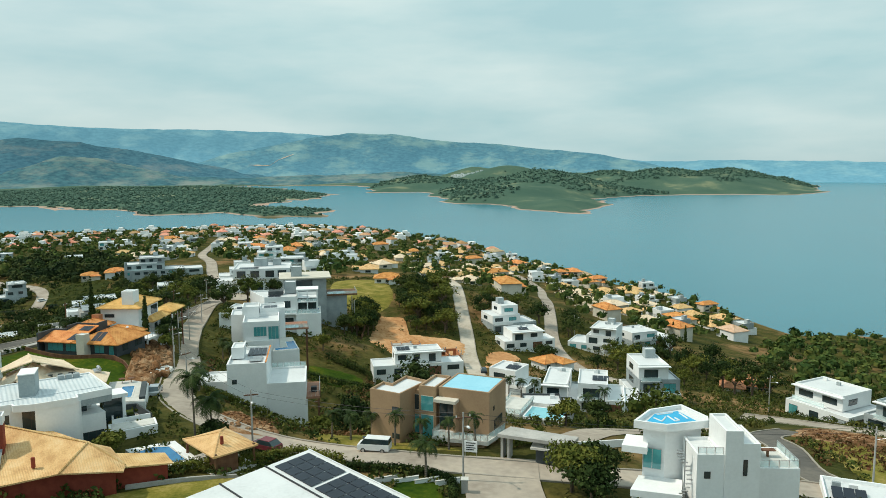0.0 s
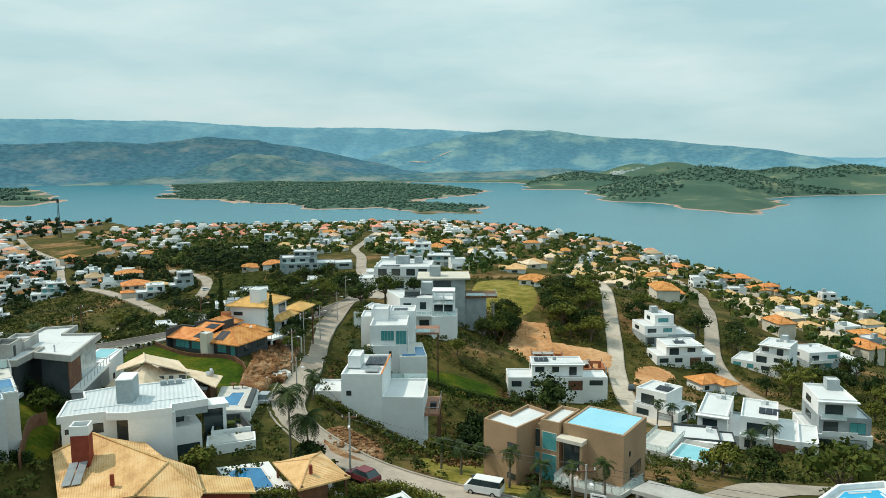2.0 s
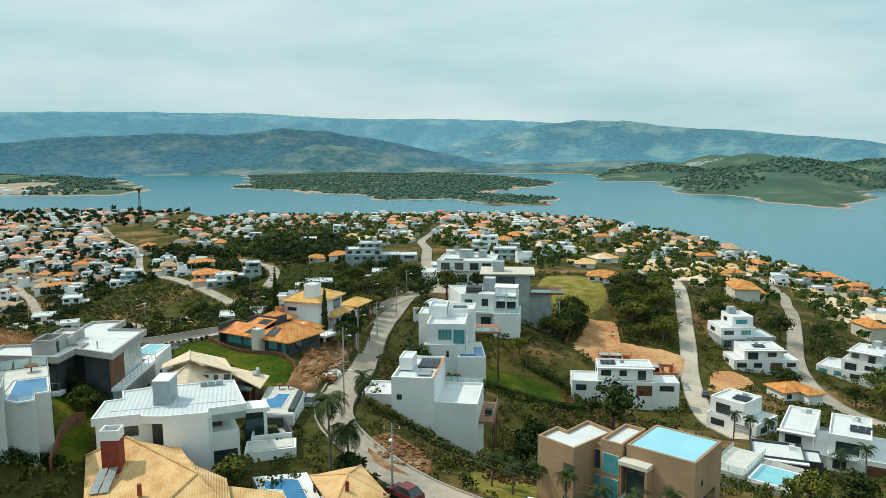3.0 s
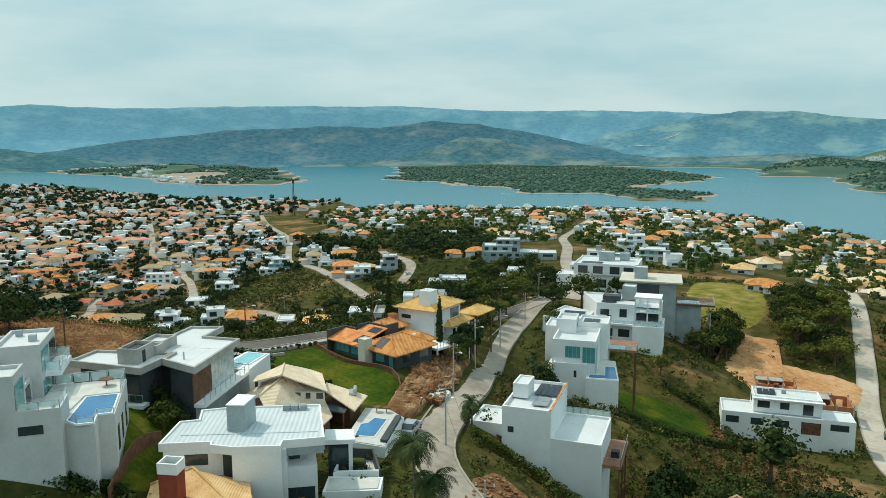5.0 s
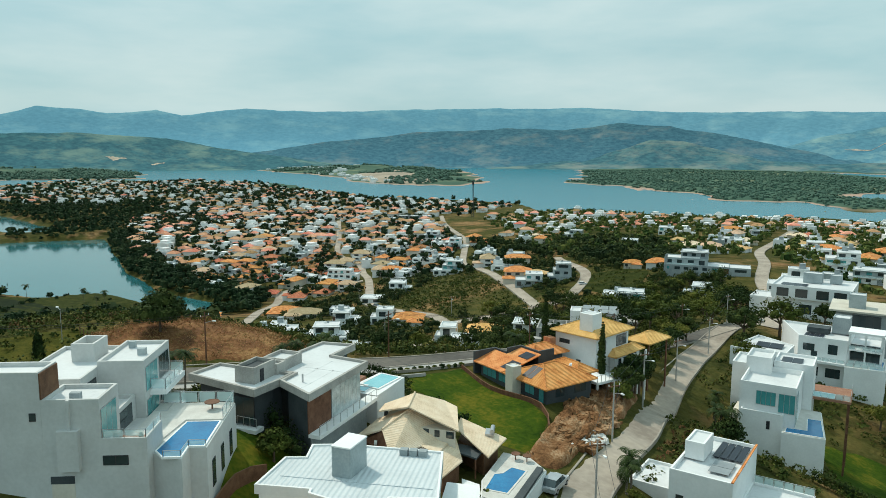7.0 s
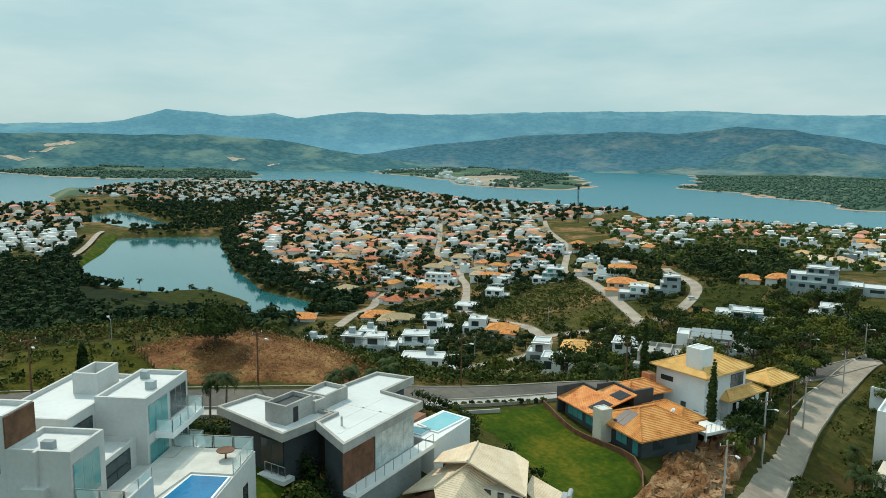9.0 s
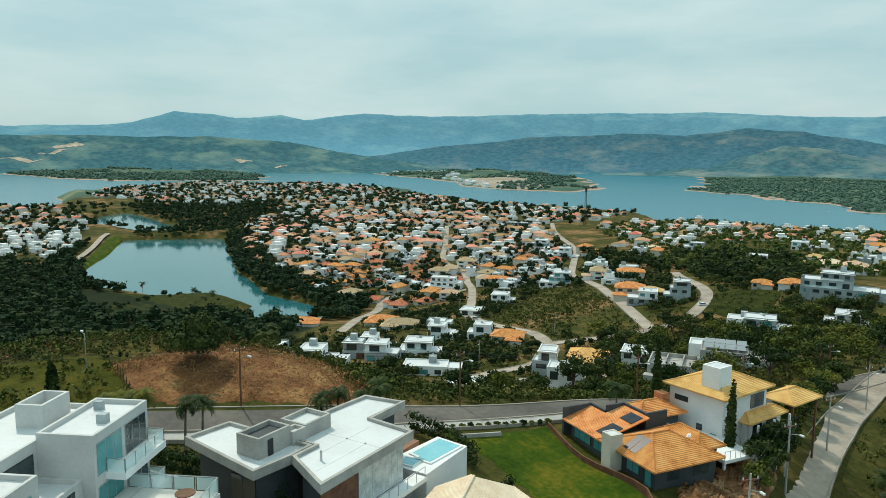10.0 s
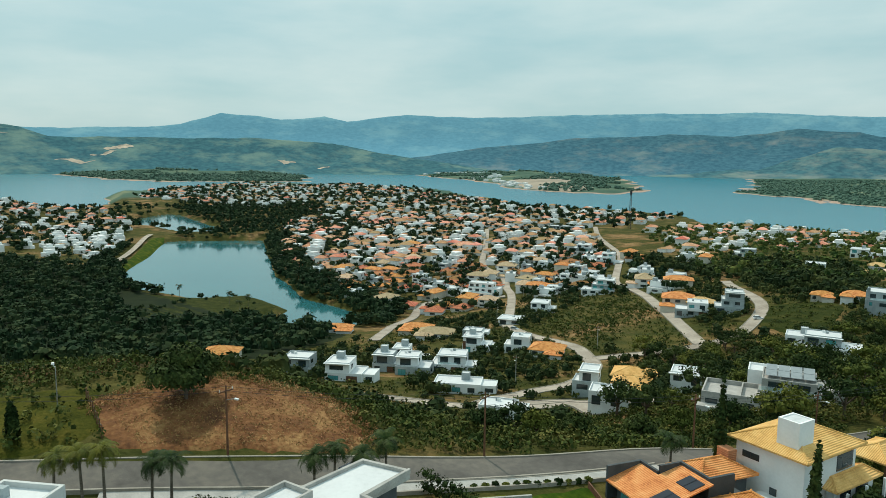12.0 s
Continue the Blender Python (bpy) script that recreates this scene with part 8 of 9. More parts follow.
def scatter(name, label, category, polys, spacing, sizes, per, mat, seed, clear=1.0, lift=0.5, leafsize=0.5, ok=None, up=0.0, lumps_n=2, core=DOMES, lowest=1.0):
    """Low or far vegetation, joined: clumps of leaf sprays on the ground inside some areas."""
    rng = np.random.RandomState(seed)
    blob = []
    for poly in polys:
        xs, ys = [p[0] for p in poly], [p[1] for p in poly]
        gx, gy = np.arange(min(xs), max(xs), spacing), np.arange(min(ys), max(ys), spacing)
        X, Y = np.meshgrid(gx, gy)
        X, Y = (X + rng.uniform(-0.5, 0.5, X.shape) * spacing).ravel(), (Y + rng.uniform(-0.5, 0.5, X.shape) * spacing).ravel()
        keep = inside(X, Y, poly, 0) > 0
        keep &= ground_height(X, Y) > lowest
        if ok is not None:
            keep &= ok(X, Y)
        X, Y = X[keep], Y[keep]
        if clear > 0 and len(X):
            T = np.array(taken)
            good = np.ones(len(X), bool)
            for c in np.array_split(T, max(1, len(T) // 200)):
                good &= (((X[:, None] - c[:, 0]) ** 2 + (Y[:, None] - c[:, 1]) ** 2) > (c[:, 2] + clear) ** 2).all(1)
            X, Y = X[good], Y[good]
        if len(X):
            T = np.array(streets)
            good = np.ones(len(X), bool)
            for c in np.array_split(T, max(1, len(T) // 200)):
                good &= (((X[:, None] - c[:, 0]) ** 2 + (Y[:, None] - c[:, 1]) ** 2) > (c[:, 2] + sizes[1] * 0.9) ** 2).all(1)
            if seed < 5 or seed == 15:
                for p in lawns:
                    good &= inside(X, Y, p) < 0.4
            X, Y = X[good], Y[good]
        Z = ground_height(X, Y)
        for x, y, z in zip(X, Y, Z):
            r = rng.uniform(*sizes)
            lumps = [(x + rng.uniform(-0.4, 0.4) * r, y + rng.uniform(-0.4, 0.4) * r, z + r * lift * rng.uniform(0.6, 1.2), r * rng.uniform(0.6, 1.0)) for _ in range(lumps_n)]
            blob.append(leaf_cloud(rng, lumps, per, leafsize * r, up, core))
    v = np.concatenate(blob)
    return tagged(new(name, quad_mesh(name, v, M[mat])), label, category, kind="stuff")


def patchy(X, Y):
    return bumps(X, Y, 13, 0.6) > -0.75


scatter("shrubs", "low mixed shrubs and rough grass beside the street", "shrubs", [[(-60, 62), (-66, 100), (-50, 112), (-60, 150), (-20, 170), (60, 165), (150, 140), (120, 60), (60, 55), (-10, 62)]], 2.5, (0.5, 1.6), 48, "leaf_shrub", 1, clear=-0.8, lift=0.5, leafsize=0.18, lumps_n=1, core=None, ok=patchy)
scatter("hillside_shrubs", "mixed shrubs and rough grass on the hillside", "shrubs", [[(-60, 150), (-20, 170), (60, 165), (150, 140), (170, 230), (110, 280), (30, 340), (-60, 360), (-130, 340), (-110, 250), (-150, 190), (-150, 130), (-130, 60), (-90, 56), (-92, 110), (-88, 160)]], 2.9, (0.6, 1.7), 27, "leaf_shrub", 1, clear=-0.8, lift=0.5, leafsize=0.21, lumps_n=1, core=None, ok=patchy)
VALLEY = [(-130, 100), (-150, 190), (-110, 250), (-130, 340), (-190, 420), (-330, 460), (-400, 390), (-420, 330), (-350, 230), (-300, 160), (-240, 90), (-160, 60)]
scatter("valley_trees", "dark trees and bushes across the valley", "trees", [VALLEY], 6.2, (1.3, 3.4), 46, "leaf_valley", 2, clear=0.2, lift=0.75, leafsize=0.22, ok=lambda X, Y: (inside(X, Y, OPEN[0]) < 0) & (inside(X, Y, OPEN[1]) < 0) & (bumps(X, Y, 28) > -0.55))
scatter("meadow_bushes", "small bushes on the rough meadow", "bushes", [OPEN[0]], 3.6, (0.6, 1.9), 18, "leaf_shrub", 12, clear=-0.5, lift=0.4, leafsize=0.3, lumps_n=1, core=None, ok=lambda X, Y: bumps(X, Y, 22) > -0.7)
scatter("lake_wood", "dark dense wood above the small lake", "wood", WOODS, 8.4, (3.0, 5.6), 24, "leaf_far", 3, clear=0, lift=0.9, leafsize=0.23)
SHORE = [(-340, 200), (-340, 340), (-560, 400), (-960, 480), (-1010, 300), (-960, 120), (-700, 100)]
scatter("shore_trees", "dark trees along the small lake's shore", "trees", [SHORE], 6.0, (2.6, 5.4), 30, "leaf_far", 4, lowest=0.2, clear=-2.5, lift=0.9, leafsize=0.27,
        ok=lambda X, Y: (inside(X, Y, COVE, 2) > -34) & (inside(X, Y, COVE, 2) < 2) & ((X < -600) | (Y > 246)) & (X > -880))
BEYOND = [(-905, 352), (-1010, 325), (-1400, 330), (-1520, 420), (-1350, 560), (-1000, 540), (-860, 480), (-780, 400), (-760, 330)]
scatter("basin_trees", "dark trees round the upper lake basin", "trees", [BEYOND, [(-922, 238), (-915, 352), (-975, 335), (-975, 262)]], 9, (3.0, 6.0), 12, "leaf_far", 14, clear=-2.0, lift=0.8, leafsize=0.34, lumps_n=1, ok=lambda X, Y: inside(X, Y, COVE_UPPER, 3) < -4)
scatter("town_trees", "dark garden trees between the town houses", "trees", DENSE, 9.0, (2.0, 4.8), 16, "leaf_far", 5, clear=-3.2, lift=1.1, leafsize=0.34, lumps_n=1)
scatter("ridge_trees", "mixed green trees between the ridge houses", "trees", RIDGE, 10.0, (2.0, 5.0), 9, "leaf_ridge", 20, clear=-2.6, lift=1.0, leafsize=0.32, lumps_n=1)
scatter("outer_trees", "dark trees among the far town", "trees", OUTER + [[(-980, 250), (-1040, 330), (-1200, 420), (-1350, 380), (-1400, 230), (-1100, 225)]], 19, (3.8, 7.4), 8, "leaf_far", 6, clear=-3.0, lift=0.9, leafsize=0.42, lumps_n=1)
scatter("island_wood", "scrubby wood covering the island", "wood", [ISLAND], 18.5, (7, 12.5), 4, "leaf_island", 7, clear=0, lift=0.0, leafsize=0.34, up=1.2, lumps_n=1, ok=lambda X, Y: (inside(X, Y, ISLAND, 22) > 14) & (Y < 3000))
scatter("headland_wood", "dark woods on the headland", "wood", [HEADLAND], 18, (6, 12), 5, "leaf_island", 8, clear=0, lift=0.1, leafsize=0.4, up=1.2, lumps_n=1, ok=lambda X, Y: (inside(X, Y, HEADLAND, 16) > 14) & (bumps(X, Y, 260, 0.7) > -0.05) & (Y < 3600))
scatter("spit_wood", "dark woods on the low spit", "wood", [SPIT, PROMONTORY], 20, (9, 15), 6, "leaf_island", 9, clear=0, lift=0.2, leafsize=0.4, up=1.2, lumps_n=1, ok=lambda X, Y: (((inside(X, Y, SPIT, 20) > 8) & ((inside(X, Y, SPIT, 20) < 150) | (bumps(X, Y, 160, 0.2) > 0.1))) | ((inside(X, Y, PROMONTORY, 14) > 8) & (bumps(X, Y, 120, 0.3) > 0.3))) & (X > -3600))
scatter("slope_grass", "dry grass tufts on the burnt slope", "grass", [[(-118, 86), (-120, 94), (-119, 104), (-112, 111.5), (-99, 109), (-103, 97), (-106.5, 88)]], 0.5, (0.2, 0.5), 14, "dry_grass", 10, clear=-30, lift=0.4, leafsize=0.2, core=None)

EAST = [(110, 250), (120, 330), (170, 400), (190, 436), (260, 428), (420, 378), (600, 250), (500, 60), (300, 40), (180, 110), (130, 190)]
scatter("east_trees", "dark trees and scrub above the east shore", "trees", [EAST], 10.0, (2.0, 5.0), 20, "leaf_ridge", 13, clear=0.3, lift=0.85, leafsize=0.27)


scatter("spit_trees", "dark trees and bushes on the grassy spit", "trees", [[(-611, 150), (-585, 166), (-557, 196), (-566, 220), (-520, 230), (-498, 226), (-484, 216), (-464, 178), (-473, 146), (-540, 140)]], 8.5, (1.2, 3.2), 30, "leaf_far", 23, clear=-60, lift=0.8, leafsize=0.24, lumps_n=1, ok=lambda X, Y: bumps(X, Y, 19, 0.4) > 0.35)


def hedge(label, pts, height, width, seed, leaf="leaf"):
    """A clipped or loose hedge along a plan line."""
    rng = np.random.RandomState(seed)
    lumps = []
    for p in smooth_line(pts, width * 0.5):
        z = zg(p.x, p.y)
        for f in (0.3, 0.72):
            lumps.append((p.x + rng.uniform(-0.1, 0.1), p.y + rng.uniform(-0.1, 0.1), z + height * f, width * rng.uniform(0.5, 0.66)))
    t = thing("hedge", label, "hedge", group="hedges")
    part("foliage", quad_mesh("foliage", leaf_cloud(rng, lumps, 56 * len(lumps), 0.13), M[leaf]), None, t)
    return t


hedge("tall dark hedge between two villas", [(-93, 84), (-86, 86), (-80, 87.4), (-75, 88.6), (-70, 89), (-66, 88.6), (-62.5, 87.4)], 3.0, 2.2, 1)
hedge("dark hedge behind the raised pool", [(-77, 113), (-82, 113.5), (-88, 112)], 3.0, 1.6, 2)
hedge("rounded bush with red blossom beside the villa", [(-70.2, 91.6), (-68.6, 91.8)], 3.8, 2.4, 11, "leaf_red")
hedge("dark hedge under the raised pool", [(-70, 112), (-68, 109), (-65, 112)], 3.2, 1.4, 3)
hedge("clipped hedge beside the villa lawn", [(-58.5, 75.5), (-60, 73), (-62, 71)], 1.2, 1.2, 4)
hedge("long green hedge along the garden plot", [(-37, 78.5), (-33, 81), (-28, 82.5), (-22, 86.5), (-16, 84)], 1.6, 1.4, 5, "leaf_light")
hedge("brown-green hedge along the wedge house", [(-45, 117.6), (-42, 117.5), (-36, 118), (-30, 119.5), (-27, 121)], 1.8, 1.0, 6, "leaf_light")
hedge("dark hedge along the sloping lawn", [(-40, 158), (-30, 164), (-24, 172), (-24, 184), (-30, 196), (-42, 200)], 2.0, 1.6, 7)
hedge("hedge along the back street", [(-94.6, 91), (-92, 97), (-90.4, 102)], 1.3, 1.1, 8)
hedge("hedge beside the beige house", [(4, 92), (7, 94), (9, 98)], 1.6, 1.3, 9, "leaf_light")
hedge("dark hedge in front of the tower house", [(14, 74), (18, 69), (25, 66)], 1.8, 1.6, 10)
for i, (x, y, hgt, r, leaf) in enumerate([(-62.6, 144.2, 6, 2.3, "leaf"), (-64.4, 148.4, 7.5, 2.5, "leaf"), (-66.2, 152.4, 7.5, 2.6, "leaf"), (-68, 156.6, 7.5, 2.6, "leaf"), (-70, 161, 7, 2.6, "leaf"), (-72, 165.5, 6.5, 2.6, "leaf_light"), (-61.4, 141, 4, 1.8, "leaf_light"), (-74.5, 170, 6, 2.8, "leaf"), (-77, 177, 6, 2.8, "leaf"), (-79.5, 184, 6, 2.8, "leaf_light"), (-81.5, 191, 6, 3, "leaf"), (-84, 199, 6, 3, "leaf_light"), (-86, 207, 6, 3, "leaf"), (-40, 240, 8, 3.6, "leaf"), (-37, 246, 8, 3.6, "leaf"), (-43, 234, 7, 3.2, "leaf"), (-36, 252, 8, 3.4, "leaf"),
                                          (-26, 127, 4.5, 2.4, "leaf"), (-20, 124, 4.5, 2.6, "leaf"), (-25, 115, 3.6, 2, "leaf_light"), (-16, 118, 5, 2.8, "leaf"),
                                          (-33.5, 90, 3.5, 2, "leaf"), (-43.5, 83.5, 4, 2, "leaf_light"), (10.5, 79, 5.5, 3, "leaf_light"), (13.5, 80.5, 5.5, 3, "leaf"),
                                          (12, 75.5, 4.8, 2.8, "leaf"), (-66.5, 86.2, 3.4, 1.8, "leaf_light"), (20, 118, 5, 2.6, "leaf"), (14, 112, 4.5, 2.4, "leaf_light"), (-49, 150, 5, 2.4, "leaf"), (-57, 172, 4.5, 2.2, "leaf"),
                                          (-74, 262, 7, 3.4, "leaf"), (-44, 205, 5, 2.4, "leaf_light"), (-104, 130, 4, 2.2, "leaf"), (-103, 138, 4.5, 2.4, "leaf_light"),
                                          (-104, 146, 5, 2.6, "leaf"), (-101, 156, 5, 2.6, "leaf"), (-100, 164, 5.5, 2.8, "leaf_light"), (-99, 174, 6, 3, "leaf"), (-96, 182, 6, 3, "leaf")]):
    broadleaf("leafy garden tree beside the houses" if leaf == "leaf" else "light green garden tree beside the houses", x, y, hgt, r, 800 + i, leaf, n=1300)

scatter("bank_bushes", "lush bushes on the bank below the back street", "bushes", [[(-97, 112), (-93, 124), (-90, 140), (-89, 158), (-92, 180), (-96, 230), (-120, 240), (-150, 200), (-150, 150), (-122, 114)]], 2.0, (0.7, 1.9), 42, "leaf_shrub", 15, clear=-0.6, lift=0.55, leafsize=0.18, lumps_n=1, core=None)

scatter("belt_trees", "dense dark tree belt below the ridge houses", "trees", BELT, 7.5, (2.6, 5.2), 30, "leaf_valley", 16, clear=-1.0, lift=0.9, leafsize=0.26)
scatter("dry_brush", "dry brown brush on the banks", "brush", [[(-58, 113), (-54, 116), (-58, 132), (-64, 146), (-70, 152), (-64, 134)], [(-30, 104), (-36, 112), (-28, 118), (-24, 108)], [(46, 96), (48, 112), (58, 122), (64, 112), (56, 92)], [(-26, 120), (-30, 132), (-36, 150), (-28, 146), (-22, 128)], [(-28, 150), (-30, 200), (-16, 192), (-6, 176), (-8, 150)], [(-44, 118), (-50, 130), (-57, 150), (-54, 152), (-48, 134), (-42, 120)], [(-22, 100), (-26, 118), (-8, 130), (2, 120), (-8, 106)]], 1.6, (0.4, 0.9), 14, "brush", 17, clear=-20, lift=0.4, leafsize=0.34, core=None)

scatter("valley_shrubs", "low olive shrubs and tall grass across the valley", "shrubs", [VALLEY], 3.6, (0.6, 1.9), 13, "leaf_shrub", 18, clear=-2.0, lift=0.45, leafsize=0.28, lumps_n=1, core=None, ok=lambda X, Y: bumps(X, Y, 17, 0.2) > -0.6)
scatter("cluster_trees", "dark trees between the white lakeside houses", "trees", CLUSTER, 11, (2.2, 4.4), 14, "leaf_far", 19, clear=-2.0, lift=0.9, leafsize=0.3, lumps_n=1)

scatter("rough_brush", "tall rough brush and bushes beyond the back street", "brush", [[(-122, 60), (-112, 52), (-118, 40), (-160, 40), (-175, 90), (-150, 125), (-124, 116), (-123, 92), (-127, 74)]], 2.0, (0.6, 1.7), 44, "leaf_shrub", 21, clear=-3, lift=0.45, leafsize=0.15, lumps_n=1, core=None)
scatter("slope_edge_grass", "tall straw-coloured grass along the top of the slope", "grass", [[(-117, 83), (-122, 92), (-122, 105), (-113, 115), (-97, 112.5), (-98.5, 108.5), (-111, 110), (-117, 103), (-118.4, 94), (-114, 85)]], 0.8, (0.4, 0.95), 26, "dry_grass", 41, clear=-30, lift=0.5, leafsize=0.15, lumps_n=1, core=None)
scatter("dry_tufts", "dry brown tufts beyond the back street", "grass", [[(-122, 60), (-118, 40), (-160, 40), (-175, 90), (-150, 125), (-124, 116), (-127, 74)]], 3.0, (0.6, 1.3), 24, "brush", 22, clear=-3, lift=0.4, leafsize=0.18, core=None)

# ---- street furniture, vehicles, rubble ----
def utility_pole(label, x, y, height, yaw, lamp=True, mat="concrete"):
    t = thing("utility_pole", label, "pole", at(x, y, yaw), "utility poles")
    part("shaft", Solid().tube((0, 0, -0.8), (0, 0, height), 0.13, 0.09), M[mat], t)
    part("crossarm", Solid().box(-0.9, -0.06, height - 0.7, 0.9, 0.06, height - 0.55), M["wood"], t)
    for u in (-0.8, 0.0, 0.8):
        part("insulator", Solid().tube((u, 0, height - 0.55), (u, 0, height - 0.3), 0.06, 0.04, 6), M["white"], t)
    if lamp:
        arm = part("lamp_arm", Solid().tube((0, 0, height - 1.6), (0, -1.5, height - 1.1), 0.04, n=6), M["steel"], t)
        part("lamp_head", Solid().box(-0.12, -2.0, height - 1.18, 0.12, -1.45, height - 1.04), M["white"], arm)
    return x, y, zg(x, y) + height - 0.35


def wires(label, tops):
    t = thing("power_line", label, "cable", group="power lines")
    for off in (-0.7, 0.7):
        for (x0, y0, z0), (x1, y1, z1) in zip(tops, tops[1:]):
            d = Vector((x1 - x0, y1 - y0, 0)).normalized()
            n = Vector((-d.y, d.x, 0)) * off
            s, k = Solid(), 8
            sag = 0.02 * math.hypot(x1 - x0, y1 - y0)
            pts = [Vector((x0 + (x1 - x0) * i / k, y0 + (y1 - y0) * i / k, z0 + (z1 - z0) * i / k - 4 * sag * (i / k) * (1 - i / k))) + n for i in range(k + 1)]
            for p in pts:
                s.v += [tuple(p + n.normalized() * u + Vector((0, 0, v))) for u, v in ((-0.018, 0), (0, -0.018), (0.018, 0), (0, 0.018))]
            s.f += [(4 * i + j, 4 * i + (j + 1) % 4, 4 * i + 4 + (j + 1) % 4, 4 * i + 4 + j) for i in range(k) for j in range(4)] + [(3, 2, 1, 0), (4 * k, 4 * k + 1, 4 * k + 2, 4 * k + 3)]
            part("cable", s, M["frame"], t)


front = [utility_pole("grey concrete utility pole with street lamp", *q) for q in ((47, 86.6, 8, 60), (-1.4, 80.2, 8, 20), (-28.5, 90.5, 7.5, 20), (-45, 110.5, 8, 60), (-54.5, 128, 8, 70), (-61.5, 147, 9, 75), (-69.5, 172, 8.5, 75), (-78, 202, 8.5, 78), (-87, 230, 8, 80))]
wires("overhead wires along the main street", front)
back = [utility_pole("dark wooden utility pole on the back street", *q, True, "wood") for q in ((-109.5, 71, 7, 100), (-102.2, 96.2, 7.6, 112), (-92.8, 122.4, 7.8, 108), (-88.2, 152, 7.5, 95), (-91, 184, 7.5, 82), (-91, 214, 7.5, 82))]
wires("overhead wires along the back street", back)
low = [utility_pole("slim utility pole in the valley", *q) for q in ((-205, 212, 9, 40), (-232, 272, 9, 60), (-330, 294, 9, 70), (-400, 365, 9, 50), (66, 163, 8.5, 30), (-4, 205, 8.5, 90), (40, 290, 8.5, 90))]


def car(label, x, y, yaw, paint, length=4.2, height=1.45, van=False):
    t = thing("van" if van else "car", label, "vehicle", at(x, y, yaw), "parked cars")
    t.location.z += 0.16
    w, l = 0.88, length / 2
    prof = [(-l, 0.35), (l, 0.35), (l, 0.72), (l * 0.9, 0.82), (l * 0.5, 0.92), (-l * 0.95, 0.95), (-l, 0.8)]
    roofline = [(l * 0.52, 0.9), (l * 0.22, height), (-l * 0.62, height), (-l * 0.93, 0.93)]
    if van:
        prof = [(-l, 0.35), (l, 0.35), (l, 0.95), (l * 0.8, 1.1), (-l, 1.15)]
        roofline = [(l * 0.84, 1.08), (l * 0.56, height), (-l * 0.98, height), (-l, 1.1)]

    def extrude(pts, half, taper=1.0):
        s, n = Solid(), len(pts)
        s.v = [(a, -half * (taper if b > 1.2 else 1), b) for a, b in pts] + [(a, half * (taper if b > 1.2 else 1), b) for a, b in pts]
        s.f = [tuple(range(n)), tuple(reversed(range(n, 2 * n)))] + [(i + n, (i + 1) % n + n, (i + 1) % n, i) for i in range(n)]
        return s
    body = part("body", extrude(prof, w), M[paint], t)
    part("cabin", extrude(roofline, w * 0.93, 0.86), M["glass"], t)
    part("roof_panel", Solid().box(-l * 0.6 if not van else -l * 0.97, -w * 0.78, height - 0.02, l * (0.2 if not van else 0.54), w * 0.78, height + 0.05), M[paint], t)
    for sx in (-0.6, 0.62):
        for sy in (-1, 1):
            wh = part("wheel", Solid().tube((l * sx, sy * (w - 0.2), 0.3), (l * sx, sy * (w + 0.02), 0.3), 0.31, n=14), M["rubber"], t)
            part("rim", Solid().tube((l * sx, sy * (w + 0.0), 0.3), (l * sx, sy * (w + 0.035), 0.3), 0.19, n=10), M["steel"], wh)
    for sy in (-1, 1):
        part("headlight", Solid().box(l - 0.06, sy * 0.62 - 0.16, 0.6, l + 0.01, sy * 0.62 + 0.16, 0.74), M["white"], body)
    if van:
        for k in range(3):
            part("side_window", Solid().box(-l * 0.8 + k * 1.2, -w - 0.015, 1.2, -l * 0.8 + k * 1.2 + 1.0, -w * 0.8, height - 0.25), M["glass"], body)
    return t


M["car_grey"] = surface("silver_car_paint", [(0.40, 0.42, 0.44), (0.48, 0.50, 0.52)], 1, 0.25, metal=0.4)
M["car_dark"] = surface("dark_car_paint", [(0.03, 0.035, 0.045), (0.05, 0.055, 0.065)], 1, 0.2)
M["car_red"] = surface("dull_red_car_paint", [(0.16, 0.03, 0.04), (0.2, 0.045, 0.05)], 1, 0.25)
car("white delivery van parked on the street", -12.8, 90.2, 172, "car_white", 4.1, 1.75, True)
car("silver car parked beside the terrace", -50.2, 110.5, 105, "car_grey")
car("dull red car parked near the kiosk", -26.5, 89.2, 155, "car_red")
car("dark car parked on the dusty lane", 2.6, 216, 92, "car_dark")
car("dark pick-up parked on the back street", -93.2, 106.6, 110, "car_dark", 4.8, 1.7)
car("white car parked on the turning circle", -84, 240, 60, "car_white")
car("white car parked by the winding street", -213, 344, 60, "car_white")
car("grey car parked by the valley street", -300, 283, 15, "car_grey")


